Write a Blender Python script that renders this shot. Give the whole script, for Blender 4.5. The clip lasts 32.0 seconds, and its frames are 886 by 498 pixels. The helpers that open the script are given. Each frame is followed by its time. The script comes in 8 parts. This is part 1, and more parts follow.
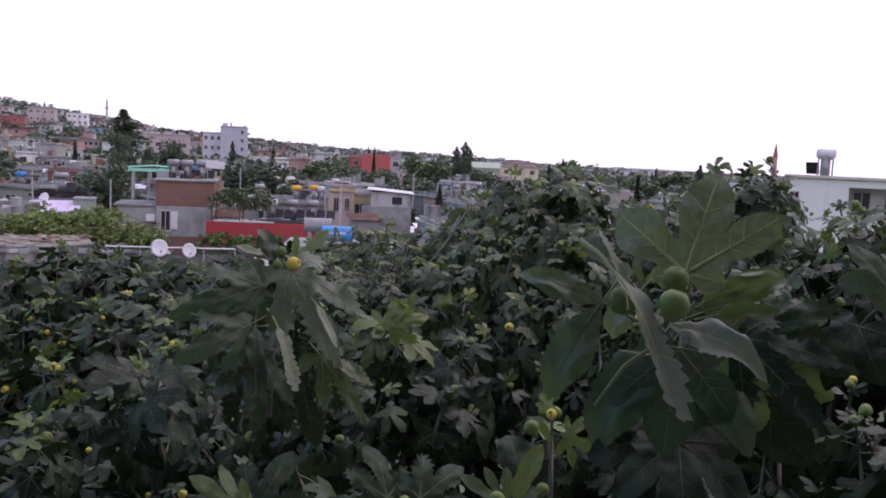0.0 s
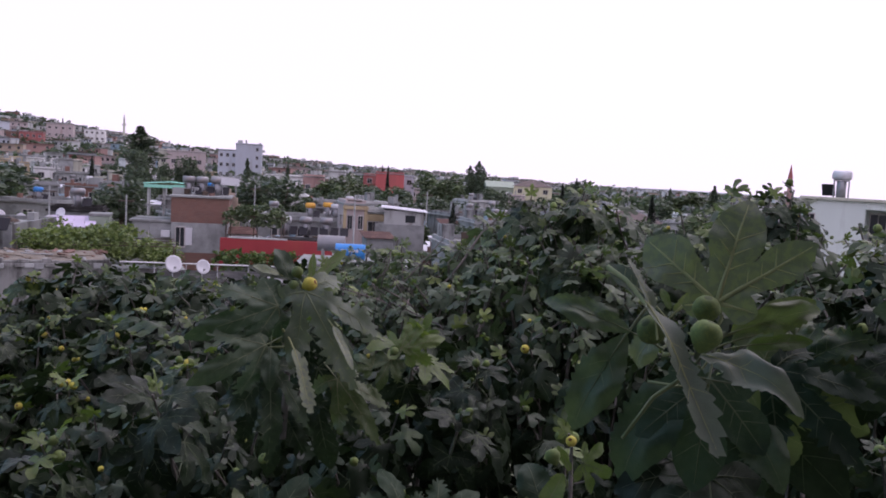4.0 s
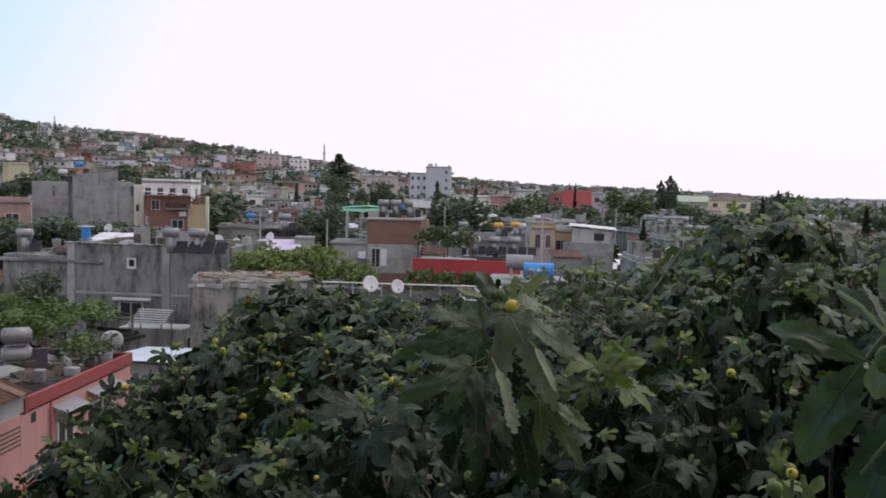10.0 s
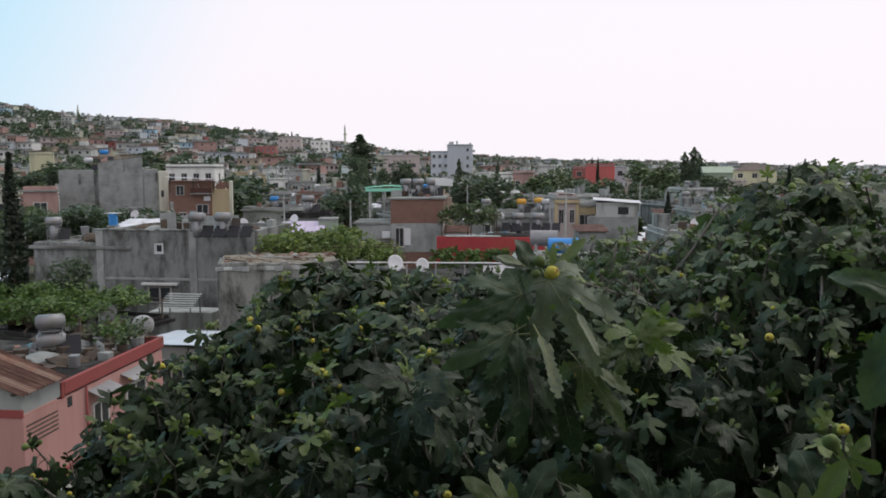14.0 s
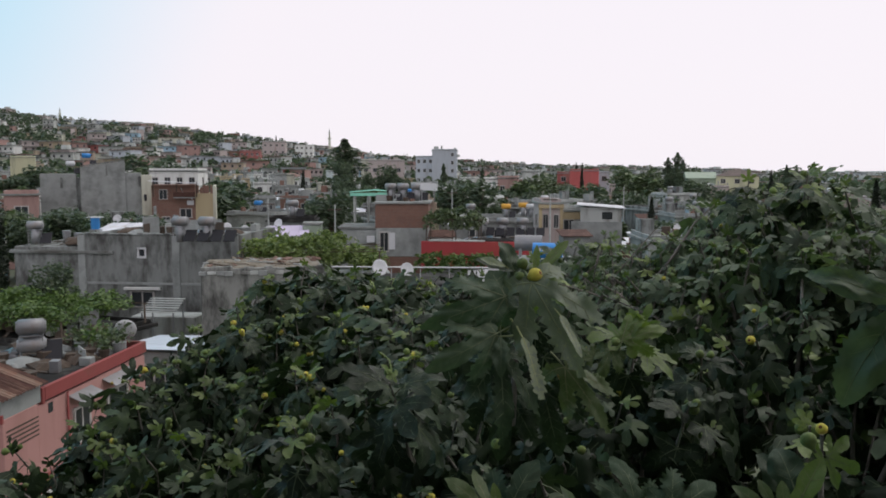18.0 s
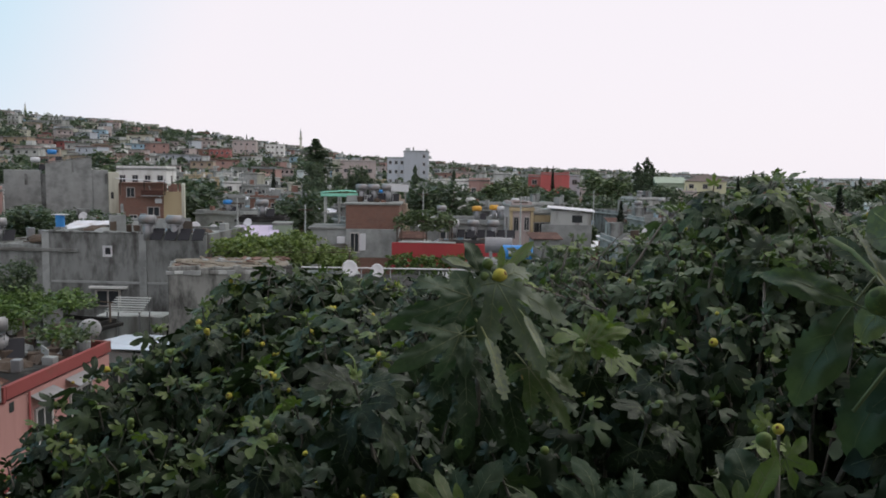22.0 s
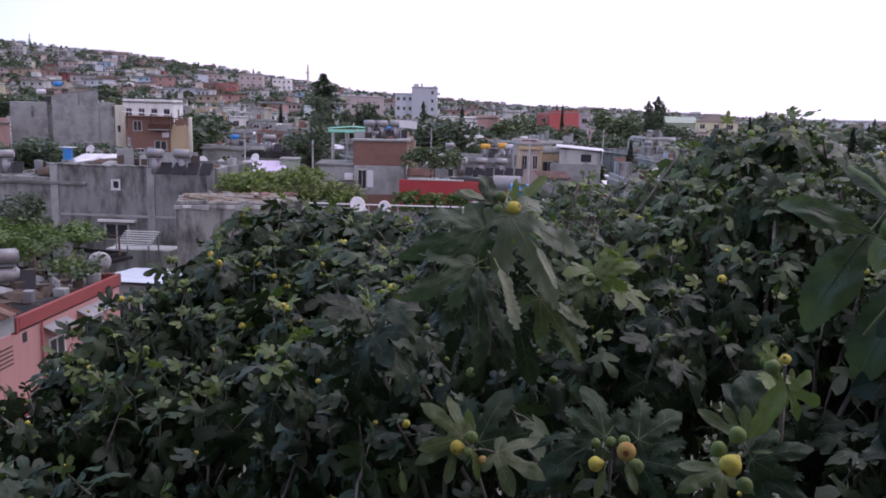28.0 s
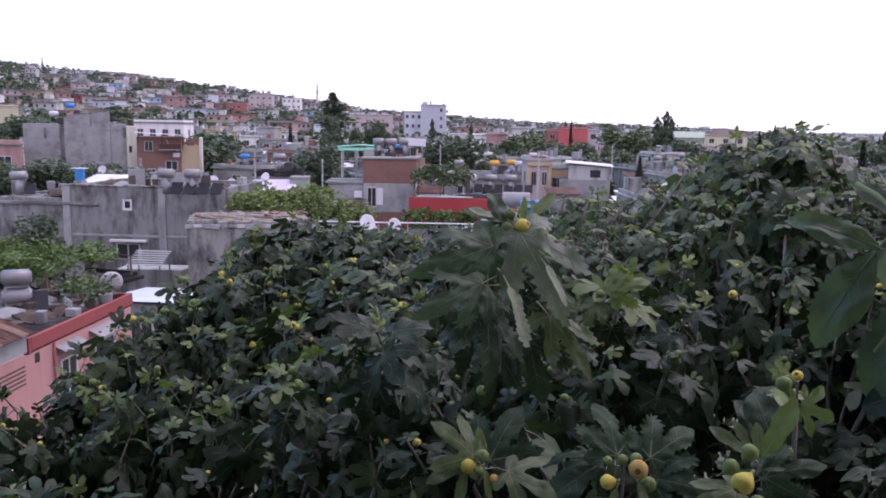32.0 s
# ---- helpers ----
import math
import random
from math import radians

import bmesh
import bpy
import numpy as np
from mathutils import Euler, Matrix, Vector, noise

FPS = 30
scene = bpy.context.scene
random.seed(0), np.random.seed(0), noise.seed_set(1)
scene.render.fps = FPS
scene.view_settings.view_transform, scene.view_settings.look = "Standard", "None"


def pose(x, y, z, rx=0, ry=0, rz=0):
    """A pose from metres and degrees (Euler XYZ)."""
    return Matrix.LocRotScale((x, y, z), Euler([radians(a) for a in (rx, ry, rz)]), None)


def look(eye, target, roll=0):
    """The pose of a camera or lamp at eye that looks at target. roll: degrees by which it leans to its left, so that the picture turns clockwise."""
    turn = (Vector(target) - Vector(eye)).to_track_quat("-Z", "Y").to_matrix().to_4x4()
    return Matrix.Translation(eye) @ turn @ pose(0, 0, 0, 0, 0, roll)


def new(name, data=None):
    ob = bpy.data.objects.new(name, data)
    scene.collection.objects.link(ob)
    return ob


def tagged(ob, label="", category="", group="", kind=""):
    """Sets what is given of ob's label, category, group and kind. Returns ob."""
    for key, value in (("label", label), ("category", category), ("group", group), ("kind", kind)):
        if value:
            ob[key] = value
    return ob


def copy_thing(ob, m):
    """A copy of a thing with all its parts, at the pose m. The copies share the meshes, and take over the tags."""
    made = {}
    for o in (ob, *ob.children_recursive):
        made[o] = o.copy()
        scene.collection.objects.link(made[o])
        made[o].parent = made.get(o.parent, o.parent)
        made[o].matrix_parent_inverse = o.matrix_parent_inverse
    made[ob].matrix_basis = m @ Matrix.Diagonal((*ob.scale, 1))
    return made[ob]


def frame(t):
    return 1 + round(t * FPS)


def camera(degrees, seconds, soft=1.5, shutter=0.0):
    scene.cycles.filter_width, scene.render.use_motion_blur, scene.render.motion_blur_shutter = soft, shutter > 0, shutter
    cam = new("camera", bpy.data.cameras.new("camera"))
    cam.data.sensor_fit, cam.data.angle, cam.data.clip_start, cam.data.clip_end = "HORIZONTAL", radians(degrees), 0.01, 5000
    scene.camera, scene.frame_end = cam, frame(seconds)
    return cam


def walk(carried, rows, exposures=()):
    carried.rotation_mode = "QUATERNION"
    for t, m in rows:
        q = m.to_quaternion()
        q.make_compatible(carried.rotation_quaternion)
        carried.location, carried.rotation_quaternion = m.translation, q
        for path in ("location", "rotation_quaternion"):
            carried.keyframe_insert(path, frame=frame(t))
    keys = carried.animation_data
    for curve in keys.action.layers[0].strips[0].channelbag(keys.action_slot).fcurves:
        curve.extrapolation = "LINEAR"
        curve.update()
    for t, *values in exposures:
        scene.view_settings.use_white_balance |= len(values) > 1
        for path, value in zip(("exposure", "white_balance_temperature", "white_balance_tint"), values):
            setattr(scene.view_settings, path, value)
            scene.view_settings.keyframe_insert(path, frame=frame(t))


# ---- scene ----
from mathutils.geometry import delaunay_2d_cdt

cam = camera(56.81, 32.0, soft=1.8)
EYE = 9.6
ROWS = [
    (0.0, 0.0000, 0.0000, -0.0000, 1.03, -6.29, -2.70),
    (0.5, -0.0010, 0.0202, -0.0040, 2.18, -6.07, -2.23),
    (1.0, 0.0106, 0.0163, -0.0009, 1.83, -5.66, -2.29),
    (1.5, -0.0019, 0.0179, 0.0029, 3.84, -5.96, -2.44),
    (2.0, 0.0019, 0.0170, -0.0013, 3.21, -6.51, -2.75),
    (2.5, -0.0028, 0.0172, 0.0048, 2.41, -6.23, -2.89),
    (3.0, -0.0143, 0.0107, 0.0123, 2.21, -4.49, -2.70),
    (3.5, -0.0150, 0.0174, 0.0100, 1.90, -5.12, -3.14),
    (5.5, -0.0325, 0.0302, -0.0007, 3.46, -4.68, -3.03),
    (6.0, -0.0390, 0.0326, 0.0014, 4.47, -4.73, -2.85),
    (6.5, -0.0325, 0.0305, 0.0047, 4.63, -4.79, -2.39),
    (7.0, -0.0264, 0.0343, 0.0049, 4.40, -4.31, -2.45),
    (7.5, -0.0236, 0.0331, 0.0029, 4.34, -4.33, -2.15),
    (8.0, -0.0345, 0.0366, 0.0099, 5.26, -3.81, -2.34),
    (8.5, -0.0342, 0.0399, -0.0015, 5.52, -4.93, -2.14),
    (9.0, -0.0358, 0.0296, 0.0018, 6.50, -5.21, -1.84),
    (9.5, -0.0451, -0.0016, 0.0117, 11.61, -4.34, -2.30),
    (10.0, -0.0510, -0.0134, 0.0191, 14.94, -4.25, -1.39),
    (10.5, -0.0444, -0.0272, 0.0256, 14.97, -4.03, -0.18),
    (11.0, -0.0564, -0.0220, 0.0263, 16.70, -3.10, 0.66),
    (11.5, -0.0653, -0.0231, 0.0275, 17.65, -3.44, 3.03),
    (12.0, -0.0772, -0.0216, 0.0075, 18.32, -4.69, 1.76),
    (12.5, -0.0897, -0.0245, -0.0002, 17.64, -5.43, 0.89),
    (13.0, -0.0926, -0.0347, -0.0020, 16.71, -5.49, 0.54),
    (13.5, -0.0908, -0.0366, -0.0038, 16.02, -5.71, 0.82),
    (14.0, -0.0948, -0.0362, -0.0099, 16.43, -5.78, 0.20),
    (14.5, -0.0924, -0.0412, -0.0086, 17.49, -5.13, 0.61),
    (16.5, -0.1071, -0.0353, -0.0164, 17.85, -4.71, 0.78),
    (17.0, -0.1078, -0.0419, -0.0144, 17.78, -4.85, 0.71),
    (17.5, -0.0967, -0.0460, -0.0111, 16.14, -5.09, -0.11),
    (18.0, -0.0897, -0.0446, -0.0169, 15.37, -5.45, 0.03),
    (18.5, -0.0817, -0.0504, -0.0170, 14.90, -5.02, -0.06),
    (19.0, -0.0862, -0.0443, -0.0235, 14.90, -5.17, 0.00),
    (19.5, -0.0891, -0.0438, -0.0243, 14.78, -4.97, -0.23),
    (20.0, -0.0879, -0.0422, -0.0245, 13.98, -5.00, -0.79),
    (20.5, -0.0713, -0.0484, -0.0248, 13.10, -5.32, -0.50),
    (21.0, -0.0673, -0.0452, -0.0235, 12.75, -5.04, -0.33),
    (21.5, -0.0698, -0.0414, -0.0209, 13.08, -4.90, -0.88),
    (22.0, -0.0741, -0.0375, -0.0231, 13.39, -5.32, -0.75),
    (22.5, -0.0721, -0.0378, -0.0215, 12.72, -4.98, -1.09),
    (23.0, -0.0642, -0.0400, -0.0237, 12.44, -5.44, -1.03),
    (23.5, -0.0686, -0.0328, -0.0302, 13.51, -5.84, -1.64),
    (24.0, -0.0735, -0.0293, -0.0345, 13.11, -6.21, -2.61),
    (24.5, -0.0461, -0.0301, -0.0259, 11.42, -5.81, -0.59),
    (25.0, -0.0207, -0.0329, -0.0255, 10.82, -6.30, 0.28),
    (25.5, -0.0340, -0.0411, -0.0277, 12.09, -6.06, -0.29),
    (26.0, -0.0653, -0.0471, -0.0317, 12.96, -7.37, -0.83),
    (26.5, -0.0928, -0.0476, -0.0373, 13.89, -8.18, -0.91),
    (28.5, -0.0838, -0.0727, -0.0401, 13.92, -10.39, -1.39),
    (29.0, -0.0727, -0.0737, -0.0401, 13.93, -10.98, 0.18),
    (29.5, -0.0802, -0.0710, -0.0415, 14.67, -11.16, 0.50),
    (30.0, -0.0961, -0.0665, -0.0488, 18.27, -10.36, 0.42),
    (30.5, -0.1005, -0.0766, -0.0432, 17.77, -9.17, 0.20),
    (31.0, -0.1027, -0.0755, -0.0436, 16.80, -8.99, -0.21),
    (31.5, -0.0990, -0.0725, -0.0438, 16.01, -8.75, -0.53),
    (32.0, -0.0857, -0.0716, -0.0354, 14.58, -8.49, -0.80),
]
walk(cam, [(t, pose(x, y, EYE + z, 90 + pitch, roll, yaw)) for t, x, y, z, yaw, pitch, roll in ROWS],
     [(0, 0.34, 6050, 31), (3.5, 0.22, 6050, 31), (5.5, 0.23, 6150, 24), (9.0, 0.22, 6200, 21), (10.5, 0.10, 6500, 9), (12.0, 0.10, 6500, 5), (17.0, 0.02, 6500, 5), (26.0, 0.0, 6500, 5), (28.5, 0.42, 5850, 32), (32, 0.66, 5850, 32)])

# ---- world and light: bright overcast evening, sun veiled ahead and to the east ----
world = bpy.data.worlds.new("world")
scene.world = world
world.use_nodes = True
wn, wl = world.node_tree.nodes, world.node_tree.links
wn.clear()
w_out = wn.new("ShaderNodeOutputWorld")
w_bg = wn.new("ShaderNodeBackground")
w_sky = wn.new("ShaderNodeTexSky")
w_sky.sky_type, w_sky.sun_disc = "NISHITA", False
SUN_EL, SUN_AZ = radians(52), radians(38)
w_sky.sun_elevation, w_sky.sun_rotation = SUN_EL, SUN_AZ
w_sky.air_density, w_sky.dust_density, w_sky.ozone_density = 1.0, 2.5, 1.0
w_gain = wn.new("ShaderNodeMixRGB")
w_gain.blend_type = "MULTIPLY"
w_gain.inputs[0].default_value = 1.0
w_gain.inputs[2].default_value = (0.05, 0.05, 0.05, 1)
# thin bright cloud over most of the sky, clearing to pale blue in the west
w_geo = wn.new("ShaderNodeTexCoord")
w_dot = wn.new("ShaderNodeVectorMath")
w_dot.operation = "DOT_PRODUCT"
w_dot.inputs[1].default_value = (math.sin(radians(-75)) * math.cos(radians(24)), math.cos(radians(-75)) * math.cos(radians(24)), math.sin(radians(24)))
w_map = wn.new("ShaderNodeMapRange")
w_map.interpolation_type = "SMOOTHSTEP"
w_map.inputs[1].default_value, w_map.inputs[2].default_value = 0.68, 0.94
w_cloud = wn.new("ShaderNodeMixRGB")
w_cloud.inputs[1].default_value = (1.01, 0.925, 1.01, 1)
w_cloud.inputs[2].default_value = (0.42, 0.78, 1.0, 1)
wl.new(w_geo.outputs["Generated"], w_dot.inputs[0])
wl.new(w_dot.outputs["Value"], w_map.inputs[0])
wl.new(w_map.outputs[0], w_cloud.inputs[0])
w_mix = wn.new("ShaderNodeMixRGB")
w_mix.inputs[0].default_value = 0.93
wl.new(w_cloud.outputs[0], w_mix.inputs[2])
w_bg.inputs[1].default_value = 1.0
wl.new(w_sky.outputs[0], w_gain.inputs[1])
wl.new(w_gain.outputs[0], w_mix.inputs[1])
wl.new(w_mix.outputs[0], w_bg.inputs[0])
wl.new(w_bg.outputs[0], w_out.inputs[0])
sun = new("sun", bpy.data.lights.new("sun", "SUN"))
sun.data.energy, sun.data.angle, sun.data.color = 1.0, radians(30), (1.0, 0.95, 0.88)
sun.matrix_world = look((0, 0, 60), (-60 * math.sin(SUN_AZ) / math.tan(SUN_EL), -60 * math.cos(SUN_AZ) / math.tan(SUN_EL), 0))

rng = random.Random(7)


# ---- small tools ----
def empty(name, x=0.0, y=0.0, z=0.0, rz=0.0):
    ob = new(name)
    ob.empty_display_size = 0.2
    ob.matrix_basis = pose(x, y, z, 0, 0, rz)
    return ob


def mesh_of(bm, mats, name="mesh", smooth=False):
    me = bpy.data.meshes.new(name)
    if smooth:
        for f in bm.faces:
            f.smooth = True
    bm.to_mesh(me)
    bm.free()
    for m in mats if isinstance(mats, (list, tuple)) else [mats]:
        me.materials.append(m)
    return me


def put(name, me, parent=None, m=None, label=""):
    ob = new(name, me)
    ob.parent = parent
    if m is not None:
        ob.matrix_basis = m
    if label:
        ob["label"] = label
    return ob


def part(name, bm, mats, parent, label="", smooth=False):
    return put(name, mesh_of(bm, mats, name, smooth), parent, None, label)


def box(bm, x0, y0, z0, x1, y1, z1, mat=0, bevel=0.0):
    r = bmesh.ops.create_cube(bm, size=1.0)
    vs = r["verts"]
    bmesh.ops.scale(bm, vec=(x1 - x0, y1 - y0, z1 - z0), verts=vs)
    bmesh.ops.translate(bm, vec=((x0 + x1) / 2, (y0 + y1) / 2, (z0 + z1) / 2), verts=vs)
    fs = {f for v in vs for f in v.link_faces}
    if bevel:
        es = list({e for f in fs for e in f.edges})
        out = bmesh.ops.bevel(bm, geom=es, offset=bevel, segments=1, affect="EDGES")
        fs = {f for f in fs if f.is_valid} | set(out["faces"])
    for f in fs:
        f.material_index = mat
    return vs


def boxbm(x0, y0, z0, x1, y1, z1, bevel=0.0):
    bm = bmesh.new()
    box(bm, x0, y0, z0, x1, y1, z1, 0, bevel)
    return bm


def tube(bm, pts, radii, sides=6, mat=0, caps=True):
    """A tapered tube along points."""
    rings = []
    n = len(pts)
    for i, p in enumerate(pts):
        p = Vector(p)
        d = Vector(pts[min(i + 1, n - 1)]) - Vector(pts[max(i - 1, 0)])
        d.normalize()
        a = d.orthogonal().normalized()
        b = d.cross(a)
        rings.append([bm.verts.new(p + (a * math.cos(k * math.tau / sides) + b * math.sin(k * math.tau / sides)) * radii[i]) for k in range(sides)])
    for r0, r1 in zip(rings, rings[1:]):
        # match the ring that turns least
        best = min(range(sides), key=lambda s: (r0[0].co - r1[s].co).length)
        for k in range(sides):
            f = bm.faces.new((r0[k], r0[(k + 1) % sides], r1[(k + 1 + best) % sides], r1[(k + best) % sides]))
            f.material_index, f.smooth = mat, True
    if caps:
        for r in (rings[0], rings[-1]):
            f = bm.faces.new(r)
            f.material_index = mat
    return bm


def spot(az, r):
    """Plan place at a bearing in degrees from ahead and a range in metres from the terrace, and the turn that faces it."""
    a = radians(az)
    return r * math.sin(a), r * math.cos(a), -az


# ---- materials ----
def material(name, colour, rough=0.8, var=0.25, scale=3.0, grain=40.0, bump=0.15, metal=0.0, spec=0.4, second=None, second_amt=0.5, second_scale=0.6,
             streak=False, by_object=0.12, coords="Object"):
    m = bpy.data.materials.new(name)
    m.use_nodes = True
    nt = m.node_tree
    n, l = nt.nodes, nt.links
    b = n["Principled BSDF"]
    tc = n.new("ShaderNodeTexCoord")
    mp = n.new("ShaderNodeMapping")
    l.new(tc.outputs[coords], mp.inputs[0])
    if streak:
        mp.inputs[3].default_value = (1, 1, 0.18 if streak is True else streak)
    n1 = n.new("ShaderNodeTexNoise")
    n1.inputs["Scale"].default_value, n1.inputs["Detail"].default_value = scale, 5
    n2 = n.new("ShaderNodeTexNoise")
    n2.inputs["Scale"].default_value, n2.inputs["Detail"].default_value = grain, 3
    l.new(mp.outputs[0], n1.inputs[0])
    l.new(tc.outputs[coords], n2.inputs[0])
    base = n.new("ShaderNodeMixRGB")
    base.inputs[1].default_value = (*[c * (1 - var) for c in colour], 1)
    base.inputs[2].default_value = (*[min(1, c * (1 + var)) for c in colour], 1)
    l.new(n1.outputs[0], base.inputs[0])
    out = base.outputs[0]
    if second:
        n3 = n.new("ShaderNodeTexNoise")
        n3.inputs["Scale"].default_value, n3.inputs["Detail"].default_value = second_scale, 6
        n3.inputs["Roughness"].default_value = 0.65
        l.new(mp.outputs[0], n3.inputs[0])
        rp = n.new("ShaderNodeValToRGB")
        rp.color_ramp.elements[0].position, rp.color_ramp.elements[1].position = 0.62 - 0.25 * second_amt, 0.72 - 0.15 * second_amt
        l.new(n3.outputs[0], rp.inputs[0])
        mx = n.new("ShaderNodeMixRGB")
        mx.inputs[2].default_value = (*second, 1)
        l.new(rp.outputs[0], mx.inputs[0])
        l.new(out, mx.inputs[1])
        out = mx.outputs[0]
    if by_object:
        oi = n.new("ShaderNodeObjectInfo")
        hs = n.new("ShaderNodeHueSaturation")
        mr = n.new("ShaderNodeMapRange")
        mr.inputs[3].default_value, mr.inputs[4].default_value = 1 - by_object, 1 + by_object
        l.new(oi.outputs["Random"], mr.inputs[0])
        l.new(mr.outputs[0], hs.inputs["Value"])
        l.new(out, hs.inputs["Color"])
        out = hs.outputs[0]
    l.new(out, b.inputs["Base Color"])
    b.inputs["Roughness"].default_value, b.inputs["Metallic"].default_value = rough, metal
    b.inputs["Specular IOR Level"].default_value = spec
    if bump:
        bp = n.new("ShaderNodeBump")
        bp.inputs["Strength"].default_value, bp.inputs["Distance"].default_value = bump, 0.02
        l.new(n2.outputs[0], bp.inputs["Height"])
        l.new(bp.outputs[0], b.inputs["Normal"])
    return m


def leaf_material(name, dark, light, per_island=False, rough=0.5, trans=0.25, spec=0.4):
    m = bpy.data.materials.new(name)
    m.use_nodes = True
    nt = m.node_tree
    n, l = nt.nodes, nt.links
    b = n["Principled BSDF"]
    if per_island:
        ge = n.new("ShaderNodeNewGeometry")
        rnd = ge.outputs["Random Per Island"]
    else:
        oi = n.new("ShaderNodeObjectInfo")
        rnd = oi.outputs["Random"]
    tc = n.new("ShaderNodeTexCoord")
    n1 = n.new("ShaderNodeTexNoise")
    n1.inputs["Scale"].default_value, n1.inputs["Detail"].default_value = 14.0, 4
    l.new(tc.outputs["Object"], n1.inputs[0])
    n2 = n.new("ShaderNodeTexNoise")
    n2.inputs["Scale"].default_value, n2.inputs["Detail"].default_value = 90.0, 3
    l.new(tc.outputs["Object"], n2.inputs[0])
    ad = n.new("ShaderNodeMath")
    ad.operation = "MULTIPLY_ADD"
    ad.inputs[1].default_value, ad.inputs[2].default_value = 0.9, -0.45
    l.new(n1.outputs[0], ad.inputs[0])
    sm = n.new("ShaderNodeMath")
    sm.operation, sm.use_clamp = "ADD", True
    l.new(rnd, sm.inputs[0])
    l.new(ad.outputs[0], sm.inputs[1])
    rp = n.new("ShaderNodeValToRGB")
    e = rp.color_ramp.elements
    e[0].position, e[0].color = 0.0, (*dark, 1)
    e[1].position, e[1].color = 0.93, (*light, 1)
    x = e.new(1.0)
    x.color = (light[0] * 1.25, light[1] * 1.25, light[2] * 1.0, 1)
    l.new(sm.outputs[0], rp.inputs[0])
    l.new(rp.outputs[0], b.inputs["Base Color"])
    b.inputs["Roughness"].default_value = rough
    b.inputs["Specular IOR Level"].default_value = spec
    bp = n.new("ShaderNodeBump")
    bp.inputs["Strength"].default_value, bp.inputs["Distance"].default_value = 0.25, 0.004
    l.new(n2.outputs[0], bp.inputs["Height"])
    l.new(bp.outputs[0], b.inputs["Normal"])
    tr = n.new("ShaderNodeBsdfTranslucent")
    br = n.new("ShaderNodeMixRGB")
    br.blend_type, br.inputs[0].default_value = "MULTIPLY", 1.0
    br.inputs[2].default_value = (1.5, 1.75, 0.95, 1)
    l.new(rp.outputs[0], br.inputs[1])
    l.new(br.outputs[0], tr.inputs[0])
    mx = n.new("ShaderNodeMixShader")
    mx.inputs[0].default_value = trans
    l.new(b.outputs[0], mx.inputs[1])
    l.new(tr.outputs[0], mx.inputs[2])
    l.new(mx.outputs[0], n["Material Output"].inputs[0])
    return m


CONC = material("weathered_concrete", (0.29, 0.312, 0.305), 0.92, 0.22, 1.6, 30, 0.3, second=(0.185, 0.20, 0.195), second_amt=0.6, second_scale=0.6)
# Two lightened copies of the fig leaf: light on the front shoots as colour.
NEARLEAF = leaf_material("lit_near_fig_leaf", (0.060, 0.084, 0.057), (0.118, 0.150, 0.102), trans=0.22, rough=0.45, spec=0.3)
MIDLEAF = leaf_material("part_lit_fig_leaf", (0.034, 0.063, 0.034), (0.080, 0.115, 0.068), trans=0.22, rough=0.56, spec=0.3)
RED_F = material("faded_red_paint", (0.31, 0.105, 0.10), 0.8, 0.12, 1.0, 25, 0.1, second=(0.33, 0.16, 0.14), second_amt=0.4, streak=True)
CONC_D = material("black_stained_concrete", (0.225, 0.243, 0.236), 0.93, 0.25, 2.6, 30, 0.35, second=(0.075, 0.077, 0.073), second_amt=0.7, second_scale=1.0, streak=0.42)
CONC_L = material("pale_render", (0.46, 0.49, 0.475), 0.9, 0.15, 1.2, 30, 0.2, second=(0.24, 0.245, 0.225), second_amt=0.45, streak=True)
WHITE = material("white_paint", (0.68, 0.70, 0.68), 0.75, 0.08, 1.0, 25, 0.1, second=(0.46, 0.47, 0.44), second_amt=0.35, streak=True)
MINTW = material("mint_white_paint", (0.56, 0.63, 0.59), 0.8, 0.08, 1.0, 25, 0.1, second=(0.44, 0.49, 0.46), second_amt=0.35, streak=True)
CREAM = material("cream_paint", (0.50, 0.515, 0.43), 0.8, 0.1, 1.0, 25, 0.1, second=(0.34, 0.335, 0.27), second_amt=0.4, streak=True)
PALEBLUE = material("pale_blue_grey_paint", (0.47, 0.52, 0.57), 0.8, 0.08, 1.0, 25, 0.1, second=(0.40, 0.43, 0.46), second_amt=0.35, streak=True)
PINK = material("pink_paint", (0.41, 0.225, 0.205), 0.8, 0.08, 0.9, 25, 0.12, second=(0.36, 0.195, 0.175), second_amt=0.45, streak=True, by_object=0.05)
ROSE = material("rose_paint", (0.44, 0.39, 0.375), 0.8, 0.1, 0.9, 25, 0.12, second=(0.36, 0.29, 0.27), second_amt=0.4, streak=True)
REDTRIM = material("red_trim_paint", (0.25, 0.06, 0.057), 0.78, 0.14, 1.5, 25, 0.12, second=(0.18, 0.07, 0.055), second_amt=0.5, by_object=0.05)
RED = material("red_paint", (0.33, 0.045, 0.05), 0.75, 0.12, 1.0, 25, 0.1, second=(0.33, 0.06, 0.05), second_amt=0.4, streak=True)
RED_L = material("light_red_paint", (0.46, 0.115, 0.11), 0.8, 0.12, 1.0, 25, 0.1, second=(0.40, 0.12, 0.11), second_amt=0.4, streak=True)
RUIN = material("peeling_render", (0.26, 0.272, 0.255), 0.93, 0.2, 2.4, 30, 0.4, second=(0.07, 0.073, 0.068), second_amt=0.7, second_scale=1.3, streak=0.35)
PALEGREEN = material("pale_green_sheet", (0.30, 0.37, 0.29), 0.7, 0.12, 1.0, 25, 0.1, second=(0.25, 0.30, 0.24), second_amt=0.4)
